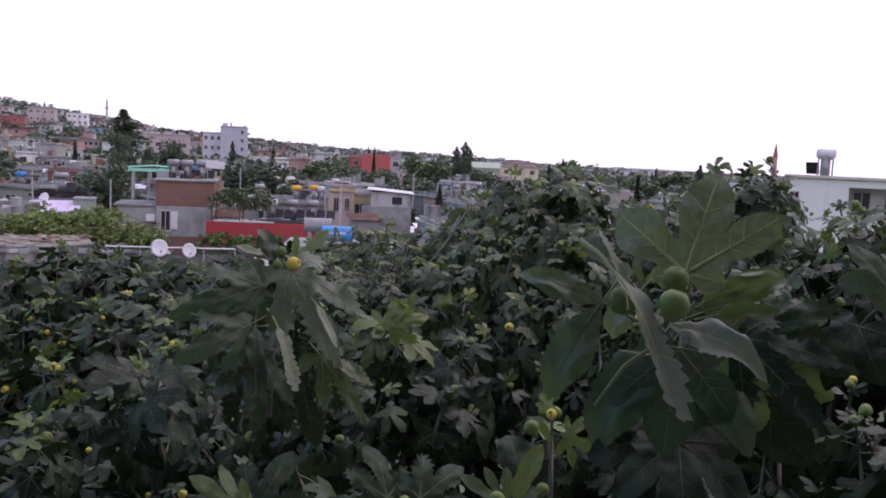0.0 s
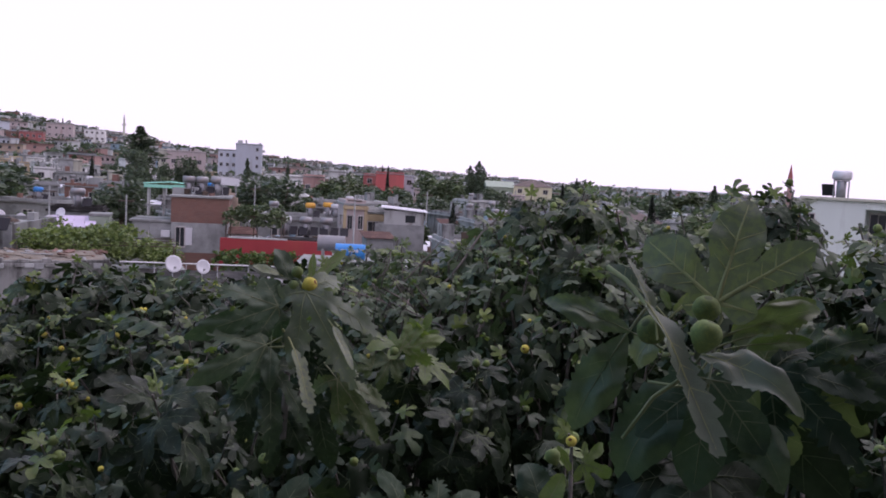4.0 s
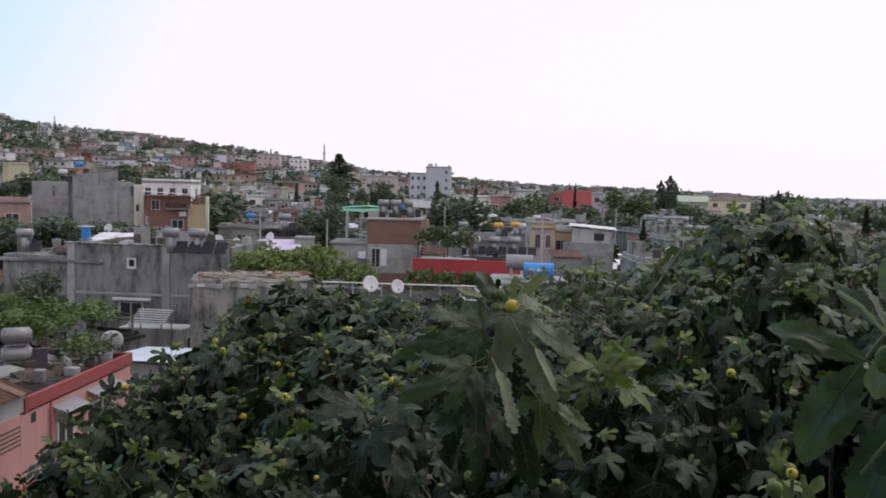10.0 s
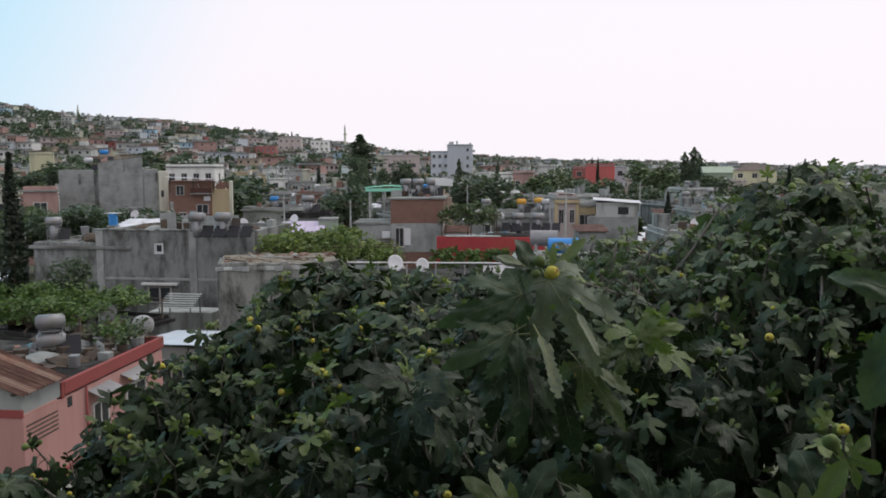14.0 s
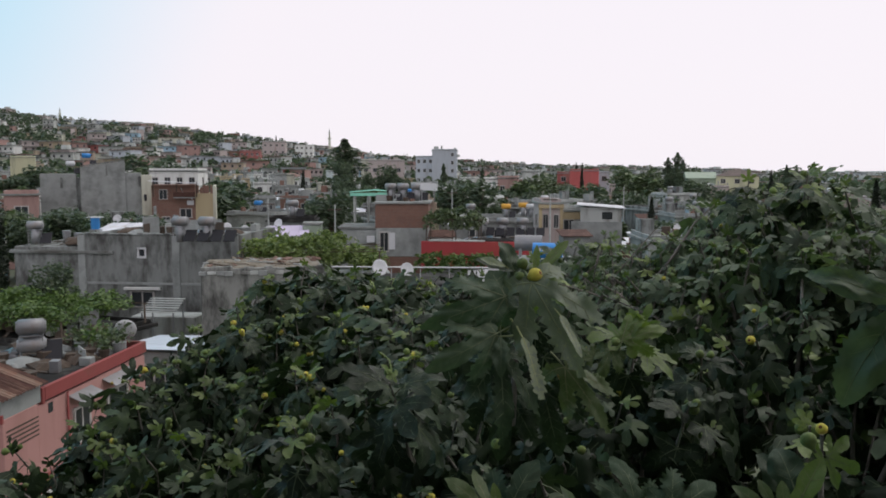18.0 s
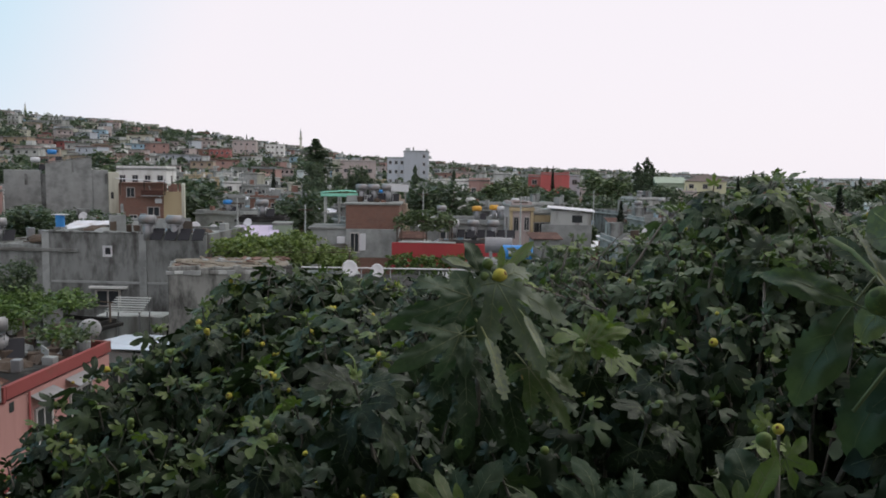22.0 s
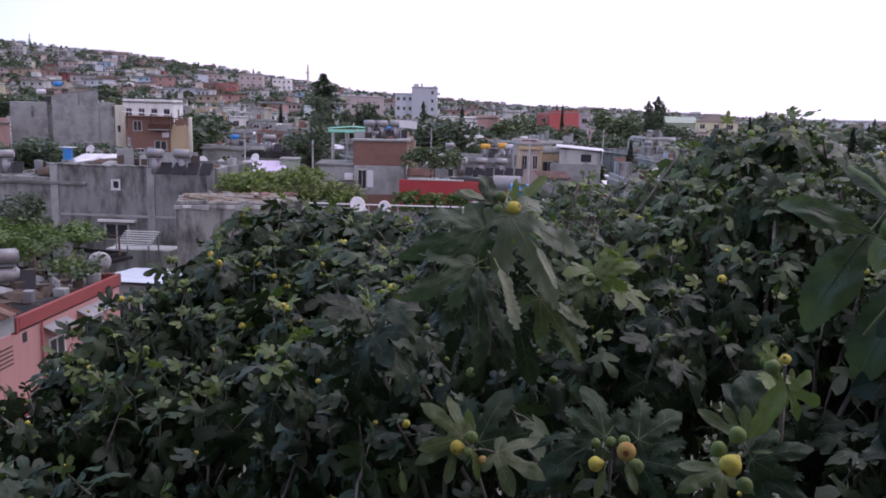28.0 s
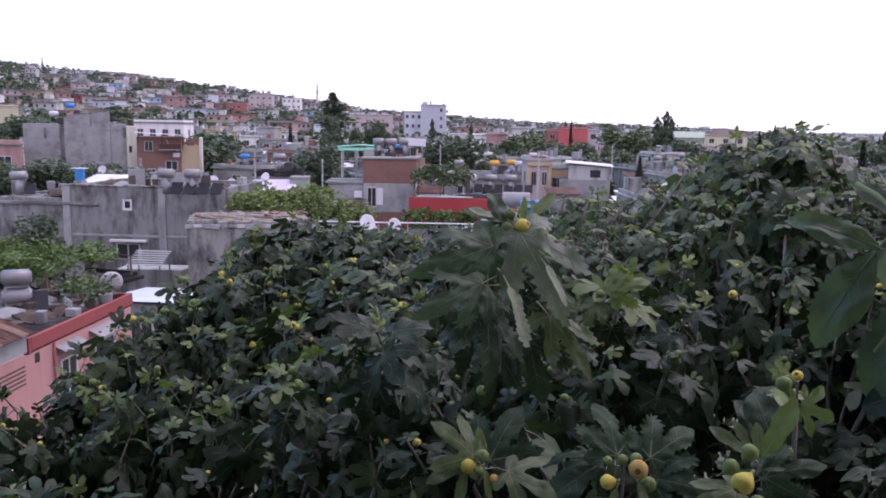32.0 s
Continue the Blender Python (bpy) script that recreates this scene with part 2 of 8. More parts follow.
YELLOWISH = material("pale_yellow_paint", (0.56, 0.56, 0.38), 0.8, 0.1, 1.0, 25, 0.1, second=(0.42, 0.42, 0.30), second_amt=0.35, streak=True)
ROSE_D = material("faded_brick_pink_paint", (0.37, 0.245, 0.22), 0.85, 0.12, 0.9, 25, 0.12, second=(0.29, 0.19, 0.17), second_amt=0.4, streak=True)
OCHRE = material("ochre_paint", (0.44, 0.37, 0.23), 0.8, 0.1, 1.0, 25, 0.1, second=(0.33, 0.26, 0.16), second_amt=0.45, streak=True)
SALMON = material("faded_salmon_paint", (0.37, 0.305, 0.25), 0.85, 0.15, 1.0, 25, 0.1, second=(0.34, 0.30, 0.19), second_amt=0.6, streak=True)
BLUEP = material("blue_paint", (0.28, 0.42, 0.52), 0.6, 0.12, 1.0, 25, 0.1)
GREENP = material("mint_green_paint", (0.24, 0.60, 0.46), 0.7, 0.12, 1.0, 25, 0.1)
LILAC = material("lilac_paint", (0.52, 0.46, 0.60), 0.7, 0.1, 1.0, 25, 0.1)
BRICK = material("fired_brick", (0.20, 0.11, 0.085), 0.9, 0.25, 2.5, 45, 0.4, second=(0.15, 0.09, 0.075), second_amt=0.6)
ROOFC = material("roof_screed", (0.255, 0.275, 0.265), 0.95, 0.3, 0.8, 20, 0.3, second=(0.125, 0.125, 0.115), second_amt=0.6, second_scale=0.4)
# Dark roof tone; also holds the vine arbour's shade in its colour.
ROOFD = material("dark_tar_and_shade_roof", (0.03, 0.03, 0.029), 0.97, 0.3, 1.5, 20, 0.3, spec=0.1, second=(0.085, 0.085, 0.08), second_amt=0.4, second_scale=0.8)
RUBBLE = material("earth_rubble", (0.19, 0.165, 0.125), 0.95, 0.45, 4, 30, 0.6, second=(0.26, 0.24, 0.20), second_amt=0.55, second_scale=2)
TILE = material("clay_roof_tile", (0.20, 0.125, 0.10), 0.85, 0.3, 2, 30, 0.4, second=(0.13, 0.095, 0.08), second_amt=0.55)
TILE_D = material("dark_roof_tile", (0.12, 0.095, 0.085), 0.85, 0.3, 2, 30, 0.4, second=(0.08, 0.068, 0.06), second_amt=0.5)
RUST = material("rusted_sheet", (0.072, 0.036, 0.028), 0.92, 0.4, 3, 40, 0.3, second=(0.13, 0.075, 0.056), second_amt=0.4, second_scale=1.2)
RUST_L = material("pale_rusted_sheet", (0.21, 0.145, 0.11), 0.9, 0.3, 3, 40, 0.3, second=(0.20, 0.10, 0.07), second_amt=0.5, second_scale=1.2)
SHEET = material("galvanised_sheet", (0.58, 0.60, 0.64), 0.45, 0.12, 2, 30, 0.1, metal=0.35, second=(0.4, 0.3, 0.24), second_amt=0.25)
STEEL = material("dull_steel_tank", (0.25, 0.26, 0.268), 0.5, 0.2, 4, 40, 0.1, metal=0.4, second=(0.22, 0.19, 0.17), second_amt=0.35)
YELTANK = material("yellow_tank_paint", (0.62, 0.34, 0.05), 0.5, 0.12, 3, 30, 0.1)
BLUETANK = material("blue_tank_paint", (0.035, 0.22, 0.55), 0.45, 0.1, 3, 30, 0.1, by_object=0.04)
GLASSD = material("dark_window_glass", (0.035, 0.04, 0.045), 0.12, 0.2, 1.0, 10, 0.0, spec=0.6, by_object=0.3)
PANEL = material("solar_collector_glass", (0.015, 0.016, 0.02), 0.5, 0.2, 1.0, 10, 0.0, spec=0.25)
FRAME = material("window_frame_paint", (0.42, 0.41, 0.39), 0.6, 0.15, 4, 30, 0.05, by_object=0.3)
DARKW = material("old_dark_timber", (0.075, 0.057, 0.043), 0.85, 0.3, 6, 60, 0.3)
PLASTIC = material("white_plastic", (0.58, 0.60, 0.62), 0.5, 0.08, 3, 30, 0.05)
DIRT = material("dry_earth", (0.105, 0.11, 0.085), 0.95, 0.35, 0.05, 3, 0.4, second=(0.06, 0.075, 0.035), second_amt=0.9, second_scale=0.03)
# Distance haze is put into this pale blue-grey base colour.
HILLS = material("hazed_distant_hills", (0.54, 0.59, 0.63), 0.95, 0.1, 0.002, 0.02, 0.0, by_object=0)
BARK_D = material("dark_fig_bark", (0.15, 0.135, 0.12), 0.88, 0.25, 12, 120, 0.4, second=(0.09, 0.08, 0.07), second_amt=0.5, second_scale=8)
BARK = material("fig_bark", (0.24, 0.22, 0.20), 0.85, 0.25, 12, 120, 0.4, second=(0.14, 0.125, 0.11), second_amt=0.5, second_scale=8)
TBARK = material("town_tree_bark", (0.10, 0.075, 0.055), 0.9, 0.3, 6, 60, 0.4)
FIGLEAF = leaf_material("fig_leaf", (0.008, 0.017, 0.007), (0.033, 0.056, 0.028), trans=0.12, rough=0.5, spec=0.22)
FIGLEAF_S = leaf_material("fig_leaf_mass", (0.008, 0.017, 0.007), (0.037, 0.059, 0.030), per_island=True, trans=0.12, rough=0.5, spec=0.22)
# Back tree's leaves lightened: light and haze on the crest put into colour.
LITLEAF_S = leaf_material("lit_fig_leaf_mass", (0.024, 0.043, 0.024), (0.108, 0.148, 0.088), per_island=True, trans=0.24, rough=0.5, spec=0.3)
YOUNGLEAF_S = leaf_material("young_fig_leaf_mass", (0.052, 0.086, 0.024), (0.115, 0.158, 0.04), per_island=True, trans=0.25)
YOUNGLEAF = leaf_material("young_fig_leaf", (0.08, 0.125, 0.035), (0.14, 0.19, 0.05), trans=0.3)
# Darker leaf colour that stands for shade, not for age.
SHADELEAF = leaf_material("shaded_fig_leaf", (0.018, 0.036, 0.021), (0.036, 0.060, 0.034), trans=0.15, rough=0.65, spec=0.15)
OLIVELEAF = leaf_material("half_grown_fig_leaf", (0.062, 0.09, 0.034), (0.095, 0.13, 0.052), trans=0.25)
PALELEAF = leaf_material("fig_leaf_underside", (0.13, 0.155, 0.12), (0.19, 0.22, 0.175), trans=0.2, rough=0.6)
VEIN_Y = material("yellowish_leaf_vein", (0.17, 0.19, 0.085), 0.6, 0.15, 10, 80, 0.0, by_object=0.1)
FIGBROWN = material("overripe_fig_skin", (0.36, 0.27, 0.08), 0.7, 0.3, 3, 60, 0.15, second=(0.30, 0.14, 0.04), second_amt=0.55, second_scale=1.6, by_object=0.05, spec=0.2)
VEIN_N = material("pale_leaf_vein", (0.34, 0.37, 0.17), 0.6, 0.15, 10, 80, 0.0, by_object=0.1)
VEIN_M = material("dull_leaf_vein", (0.13, 0.165, 0.08), 0.6, 0.15, 10, 80, 0.0, by_object=0.1)
STALK = material("green_leaf_stalk", (0.15, 0.18, 0.075), 0.6, 0.15, 10, 80, 0.0, by_object=0.1)
VEIN = material("fig_leaf_vein", (0.085, 0.115, 0.055), 0.6, 0.15, 10, 80, 0.0, by_object=0.1)
FIGGREEN = material("green_fig_skin", (0.12, 0.172, 0.055), 0.65, 0.3, 4, 60, 0.1, second=(0.19, 0.24, 0.06), second_amt=0.4, second_scale=12, by_object=0.25, spec=0.2)
FIGYELLOW = material("ripe_fig_skin", (0.46, 0.42, 0.07), 0.7, 0.3, 3, 60, 0.1, second=(0.33, 0.24, 0.06), second_amt=0.4, second_scale=3, by_object=0.2, spec=0.2)
FIGEYE_G = material("green_fig_eye", (0.06, 0.085, 0.03), 0.8, 0.3, 60, 200, 0.1)
FIGEYE = material("fig_eye", (0.13, 0.05, 0.02), 0.8, 0.3, 60, 200, 0.1)
def brick_nodes(m, scale, light, dark, joint):
    n, l = m.node_tree.nodes, m.node_tree.links
    t = n.new("ShaderNodeTexBrick")
    t.inputs["Scale"].default_value = scale
    t.inputs["Color1"].default_value, t.inputs["Color2"].default_value, t.inputs["Mortar"].default_value = (*light, 1), (*dark, 1), (*joint, 1)
    t.inputs["Mortar Size"].default_value = 0.018
    tc = n.new("ShaderNodeTexCoord")
    sp, cb = n.new("ShaderNodeSeparateXYZ"), n.new("ShaderNodeCombineXYZ")
    ad = n.new("ShaderNodeMath")
    l.new(tc.outputs["Object"], sp.inputs[0])
    l.new(sp.outputs[0], ad.inputs[0])
    l.new(sp.outputs[1], ad.inputs[1])
    l.new(ad.outputs[0], cb.inputs[0])
    l.new(sp.outputs[2], cb.inputs[1])
    l.new(cb.outputs[0], t.inputs[0])
    b = n["Principled BSDF"]
    old = b.inputs["Base Color"].links[0].from_socket
    mx = n.new("ShaderNodeMixRGB")
    mx.inputs[0].default_value = 0.6
    l.new(old, mx.inputs[1])
    l.new(t.outputs[0], mx.inputs[2])
    l.new(mx.outputs[0], b.inputs["Base Color"])


brick_nodes(BRICK, 2.2, (0.23, 0.12, 0.088), (0.16, 0.088, 0.068), (0.23, 0.21, 0.185))
CYPLEAF = leaf_material("cypress_leaf", (0.012, 0.020, 0.013), (0.030, 0.042, 0.027), per_island=True, trans=0.08)
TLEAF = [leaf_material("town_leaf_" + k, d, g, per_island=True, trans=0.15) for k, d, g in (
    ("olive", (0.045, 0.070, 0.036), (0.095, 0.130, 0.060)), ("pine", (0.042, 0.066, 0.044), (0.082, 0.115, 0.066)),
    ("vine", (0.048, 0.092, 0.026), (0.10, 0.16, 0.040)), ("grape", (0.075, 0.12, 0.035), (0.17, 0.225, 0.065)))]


# ---- ground: level town floor with a hill rising to the west ----
HILL_AZ = [-110, -75, -45, -40, -34, -28, -24, -20, -16, -12, -8, 0, 8, 25]
HILL_H = [0, 60, 69, 58, 52, 41, 32, 23, 18, 14, 10, 8, 2, 0]


def ground_z(x, y):
    r = math.hypot(x, y)
    az = math.degrees(math.atan2(x, y))
    s = min(1.0, max(0.0, (r - 150) / 850))
    s = s * s * (3 - 2 * s)
    fall = min(1.0, max(0.0, (r - 1040) / 1200))
    h = float(np.interp(az, HILL_AZ, HILL_H)) * s * (1 - fall * fall * (3 - 2 * fall))
    return h + 0.6 * s * noise.noise(Vector((x * 0.02, y * 0.02, 0)))


bm = bmesh.new()
radii = [0, 6, 12, 20, 30, 45, 65, 90, 120, 155, 195, 240, 290, 345, 405, 470, 540, 620, 710, 810, 920, 1040, 1300, 1700, 2300, 3200, 4600]
grid = []
for r in radii:
    ring = []
    for k in range(96):
        a = k * math.tau / 96
        x, y = r * math.sin(a), r * math.cos(a)
        ring.append(bm.verts.new((x, y, ground_z(x, y))) if r else None)
    grid.append(ring)
centre = bm.verts.new((0, 0, 0))
for k in range(96):
    bm.faces.new((centre, grid[1][(k + 1) % 96], grid[1][k]))
    for i in range(1, len(radii) - 1):
        bm.faces.new((grid[i][k], grid[i][(k + 1) % 96], grid[i + 1][(k + 1) % 96], grid[i + 1][k]))
ground = part("ground", bm, DIRT, None, smooth=True)
bmesh_fix = ground.data
bmesh_fix.update()
tagged(ground, "dry earth and scrub ground rising to a hill", "ground", kind="structure")

# ---- shared unit meshes ----
bm = bmesh.new()
box(bm, -0.5, -0.05, -0.5, -0.42, 0.02, 0.5)
box(bm, 0.42, -0.05, -0.5, 0.5, 0.02, 0.5)
box(bm, -0.42, -0.05, 0.43, 0.42, 0.02, 0.5)
box(bm, -0.56, -0.09, -0.56, 0.56, 0.02, -0.49)
box(bm, -0.03, -0.04, -0.49, 0.03, 0.02, 0.43)
WIN_ME = mesh_of(bm, FRAME, "window_frame")
PANE_ME = mesh_of(boxbm(-0.42, -0.015, -0.49, 0.42, 0.01, 0.43), GLASSD, "pane")
bm = boxbm(-0.5, -0.04, 0, 0.5, 0.01, 1.0, 0.01)
box(bm, 0.34, -0.07, 0.45, 0.40, -0.03, 0.52)
DOOR_ME = mesh_of(bm, DARKW, "door")
TAKEN = []


def window(parent, x, y, z, w=1.1, h=1.2, rz=0.0):
    m = pose(x, y, z, 0, 0, rz) @ Matrix.Diagonal((w, 1, h, 1))
    f = put("window", WIN_ME, parent, m)
    put("pane", PANE_ME, f)
    return f


def house(label, x, y, rz, w, d, h, wall, z0=None, roof="flat", parapet=0.35, cols=2, storeys=None, roofmat=None, side=1, door=False, category="house", over=0.2,
          top=None, base=None, group="", name="house", awn=False):
    """A house with its front to local -y: wall, roof slab or tile roof, parapet, windows."""
    if z0 is None:
        z0 = min(ground_z(x, y), ground_z(x + d, y + d)) - 0.2
    ob = tagged(empty(name, x, y, z0, rz), label, category, group)
    TAKEN.append((x, y, max(w, d) * 0.62))
    bm = boxbm(-w / 2, -d / 2, 0, w / 2, d / 2, h, 0.03)
    part("wall", bm, wall, ob)
    roofmat = roofmat or ROOFC
    if roof == "flat":
        part("roof_slab", boxbm(-w / 2 - over, -d / 2 - over, h, w / 2 + over, d / 2 + over, h + 0.18, 0.02), roofmat, ob)
        if parapet:
            bm = bmesh.new()
            t = 0.14
            a, b, c = w / 2 - 0.02, d / 2 - 0.02, h + 0.18
            box(bm, -a, -b, c, a, -b + t, c + parapet, 0, 0.015)
            box(bm, -a, b - t, c, a, b, c + parapet, 0, 0.015)
            box(bm, -a, -b + t, c, -a + t, b - t, c + parapet, 0, 0.015)
            box(bm, a - t, -b + t, c, a, b - t, c + parapet, 0, 0.015)
            part("parapet", bm, top or wall, ob)
    elif roof in ("gable", "hip"):
        bm = bmesh.new()
        a, b, rise = w / 2 + 0.35, d / 2 + 0.35, min(w, d) * 0.22
        inset = min(a, b) if roof == "hip" else 0.0
        v = [bm.verts.new(p) for p in ((-a, -b, h), (a, -b, h), (a, b, h), (-a, b, h), (-a + inset, 0, h + rise), (a - inset + 0.01, 0, h + rise))]
        for f in ((0, 1, 5, 4), (2, 3, 4, 5), (1, 2, 5), (3, 0, 4), (3, 2, 1, 0)):
            bm.faces.new([v[i] for i in f])
        part("roof", bm, roofmat, ob)
    storeys = storeys if storeys is not None else max(1, round(h / 3.0))
    sh = h / max(1, storeys)
    for s in range(storeys):
        for c in range(cols):
            wx = -w / 2 + (c + 0.5) * w / cols
            if door and s == 0 and c == cols // 2:
                put("door", DOOR_ME, ob, pose(wx, -d / 2 - 0.01, 0.25) @ Matrix.Diagonal((0.95, 1, 2.05, 1)))
            else:
                window(ob, wx, -d / 2 - 0.01, s * sh + sh * 0.55, min(1.3, w / cols * 0.5), min(1.25, sh * 0.42))
        for c in range(side):
            for sx in (-1, 1):
                window(ob, sx * (w / 2 + 0.01), -d / 2 + (c + 0.5) * d / side, s * sh + sh * 0.55, 0.95, min(1.15, sh * 0.4), 90 * sx)
    return ob


# ---- solar water heaters ----
def heater_mesh(tankmat):
    bm = bmesh.new()
    bmesh.ops.create_cone(bm, cap_ends=True, segments=16, radius1=0.29, radius2=0.29, depth=1.05, matrix=pose(0, 0, 0, 0, 90, 0))
    es = [e for e in bm.edges if len({round(v.co.x, 2) for v in e.verts}) == 1]
    bmesh.ops.bevel(bm, geom=es, offset=0.07, segments=2, affect="EDGES")
    me = mesh_of(bm, tankmat, "tank", True)
    for p in me.polygons:
        if abs(p.normal.x) > 0.95:
            p.use_smooth = False
    return me


HT = {"steel": heater_mesh(STEEL), "white": heater_mesh(PLASTIC), "yellow": heater_mesh(YELTANK), "blue": heater_mesh(BLUETANK)}
bm = bmesh.new()
bmesh.ops.create_cone(bm, cap_ends=True, segments=14, radius1=0.27, radius2=0.27, depth=1.0, matrix=pose(0, 0, 0.5))
DRUM_ME = mesh_of(bm, STEEL, "cold_drum", True)
bm = boxbm(-0.36, -0.03, -0.45, 0.36, 0.03, 0.45, 0.012)
PANEL_ME = mesh_of(bm, PANEL, "collector_panel")
bm = bmesh.new()
for sx in (-0.4, 0.4):
    for sy in (-0.2, 0.25):
        box(bm, sx - 0.02, sy - 0.02, 0, sx + 0.02, sy + 0.02, 1.0)
box(bm, -0.42, -0.22, 0.96, 0.42, 0.27, 1.0)
STAND_ME = mesh_of(bm, STEEL, "stand")


def heater(x, y, z, rz=0.0, tank="steel", panels=1, drum=True, second=None):
    lab = {"steel": "dull steel", "white": "white", "yellow": "yellow-painted", "blue": "blue-painted"}[tank]
    ob = tagged(empty("solar_water_heater", x, y, z, rz), lab + " rooftop solar water heater with black collector panel", "water heater", "rooftop solar heaters")
    ob.scale = (0.88, 0.88, 0.88)
    put("stand", STAND_ME, ob)
    if drum:
        put("drum", DRUM_ME, ob, pose(0, 0.02, 0))
    put("tank", HT[tank], ob, pose(0, 0.02, 1.30))
    if second:
        put("tank", HT[second], ob, pose(0, 0.02 if not drum else 0.30, 0.62))
    for k in range(panels):
        put("collector_panel", PANEL_ME, ob, pose(0.72 + k * 0.86, -0.25, 0.42, -42, 0, 0))
    return ob


# ---- trees of the town ----
def cards(points, size, rnd, mat, flat=0.4):
    """Many small bent leaf clumps in one mesh, each a folded rhomb."""
    vs, fs = [], []
    for p in points:
        s = size * rnd.uniform(0.6, 1.35)
        a = Vector((rnd.gauss(0, 1), rnd.gauss(0, 1), rnd.gauss(0, flat))).normalized()
        b = a.cross(Vector((rnd.gauss(0, 1), rnd.gauss(0, 1), rnd.gauss(0, 1)))).normalized()
        c = a.cross(b)
        k = len(vs)
        p = Vector(p)
        vs += [p - a * s, p + b * s * 0.55 + c * s * 0.12, p + a * s, p - b * s * 0.55 + c * s * 0.16]
        fs += [(k, k + 1, k + 2), (k, k + 2, k + 3)]
    me = bpy.data.meshes.new("crown")
    me.from_pydata(vs, [], fs)
    me.materials.append(mat)
    return me


def broad_tree(seed, height, spread, mat, lobes_n=11, per=125, card=0.0):
    r = random.Random(seed)
    trunk = bmesh.new()
    tube(trunk, [(0, 0, -0.3), (0.1, 0.05, height * 0.25), (0.0, 0.1, height * 0.5), (0.1, 0, height * 0.8)], [0.24, 0.17, 0.12, 0.04], 7)
    lobes = []
    for k in range(lobes_n):
        a = r.uniform(0, math.tau)
        rr = spread * r.uniform(0.15, 0.62)
        p = Vector((rr * math.cos(a), rr * math.sin(a), height * r.uniform(0.42, 0.86)))
        lobes.append((p, spread * r.uniform(0.28, 0.46)))
        tube(trunk, [(0, 0.05, height * 0.34), p * 0.6 + Vector((0, 0, height * 0.12)), p], [0.09, 0.06, 0.02], 5)
    pts = []
    for p, q in lobes:
        for _ in range(per):
            v = Vector((r.gauss(0, 1), r.gauss(0, 1), r.gauss(0, 0.8))).normalized() * q * r.uniform(0.55, 1.08)
            pts.append(p + v)
    return mesh_of(trunk, TBARK, "trunk"), cards(pts, card or 0.18 + spread * 0.035, r, mat)


def cone_tree(seed, height, spread, mat, power=1.0, n=1100, low=0.1, card=0.0):
    r = random.Random(seed)
    trunk = bmesh.new()
    tube(trunk, [(0, 0, -0.3), (0, 0, height * 0.5), (0, 0, height * 0.97)], [0.05 + height * 0.015, height * 0.011, 0.02], 6)
    pts = []
    for _ in range(n):
        u = r.random() ** 1.25
        z = low + (1 - low) * u
        prof = (1 - u) ** power * (0.75 + 0.35 * math.sin(u * 31 + seed)) if power > 0.52 else (1 - u ** 2.5) * (0.35 + 0.65 * min(1, u * 5))
        a = r.uniform(0, math.tau)
        q = spread * prof * math.sqrt(r.uniform(0.25, 1.0)) * (0.8 + 0.3 * math.sin(a * 3 + z * 9))
        pts.append((q * math.cos(a), q * math.sin(a), height * z))
    return mesh_of(trunk, TBARK, "trunk"), cards(pts, card or 0.16 + spread * 0.07, r, mat, 0.9)


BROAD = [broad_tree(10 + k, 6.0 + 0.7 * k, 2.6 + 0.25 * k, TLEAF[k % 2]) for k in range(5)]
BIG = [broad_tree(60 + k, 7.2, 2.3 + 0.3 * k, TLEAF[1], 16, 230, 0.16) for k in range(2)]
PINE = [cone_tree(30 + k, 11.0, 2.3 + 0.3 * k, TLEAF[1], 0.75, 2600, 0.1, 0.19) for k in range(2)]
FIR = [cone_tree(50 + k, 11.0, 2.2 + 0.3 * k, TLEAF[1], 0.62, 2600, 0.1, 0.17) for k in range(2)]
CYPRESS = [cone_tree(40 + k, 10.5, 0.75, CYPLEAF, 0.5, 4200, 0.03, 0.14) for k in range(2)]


def tree(kind, x, y, s=1.0, rz=None, z=None, label="", wide=1.0):
    src, lab, cat = {"big": (BIG, "big dark green tree with dense uneven crown", "tree"), "broad": (BROAD, "dark green broadleaf town tree with uneven crown", "tree"), "pine": (PINE, "tall dark green conifer between the houses", "conifer"),
                     "fir": (FIR, "broad-topped dark green conifer between the houses", "conifer"), "cypress": (CYPRESS, "slender dark green cypress", "cypress")}[kind]
    t, c = src[rng.randrange(len(src))]
    ob = tagged(empty(("tree" if kind in ("big", "broad") else kind + "_tree") if kind != "cypress" else "cypress", x, y, ground_z(x, y) if z is None else z, rng.uniform(0, 360) if rz is None else rz), label or lab, cat, "town trees")
    ob.scale = (s * wide, s * wide, s)
    put("trunk", t, ob)
    put("crown", c, ob)
    return ob


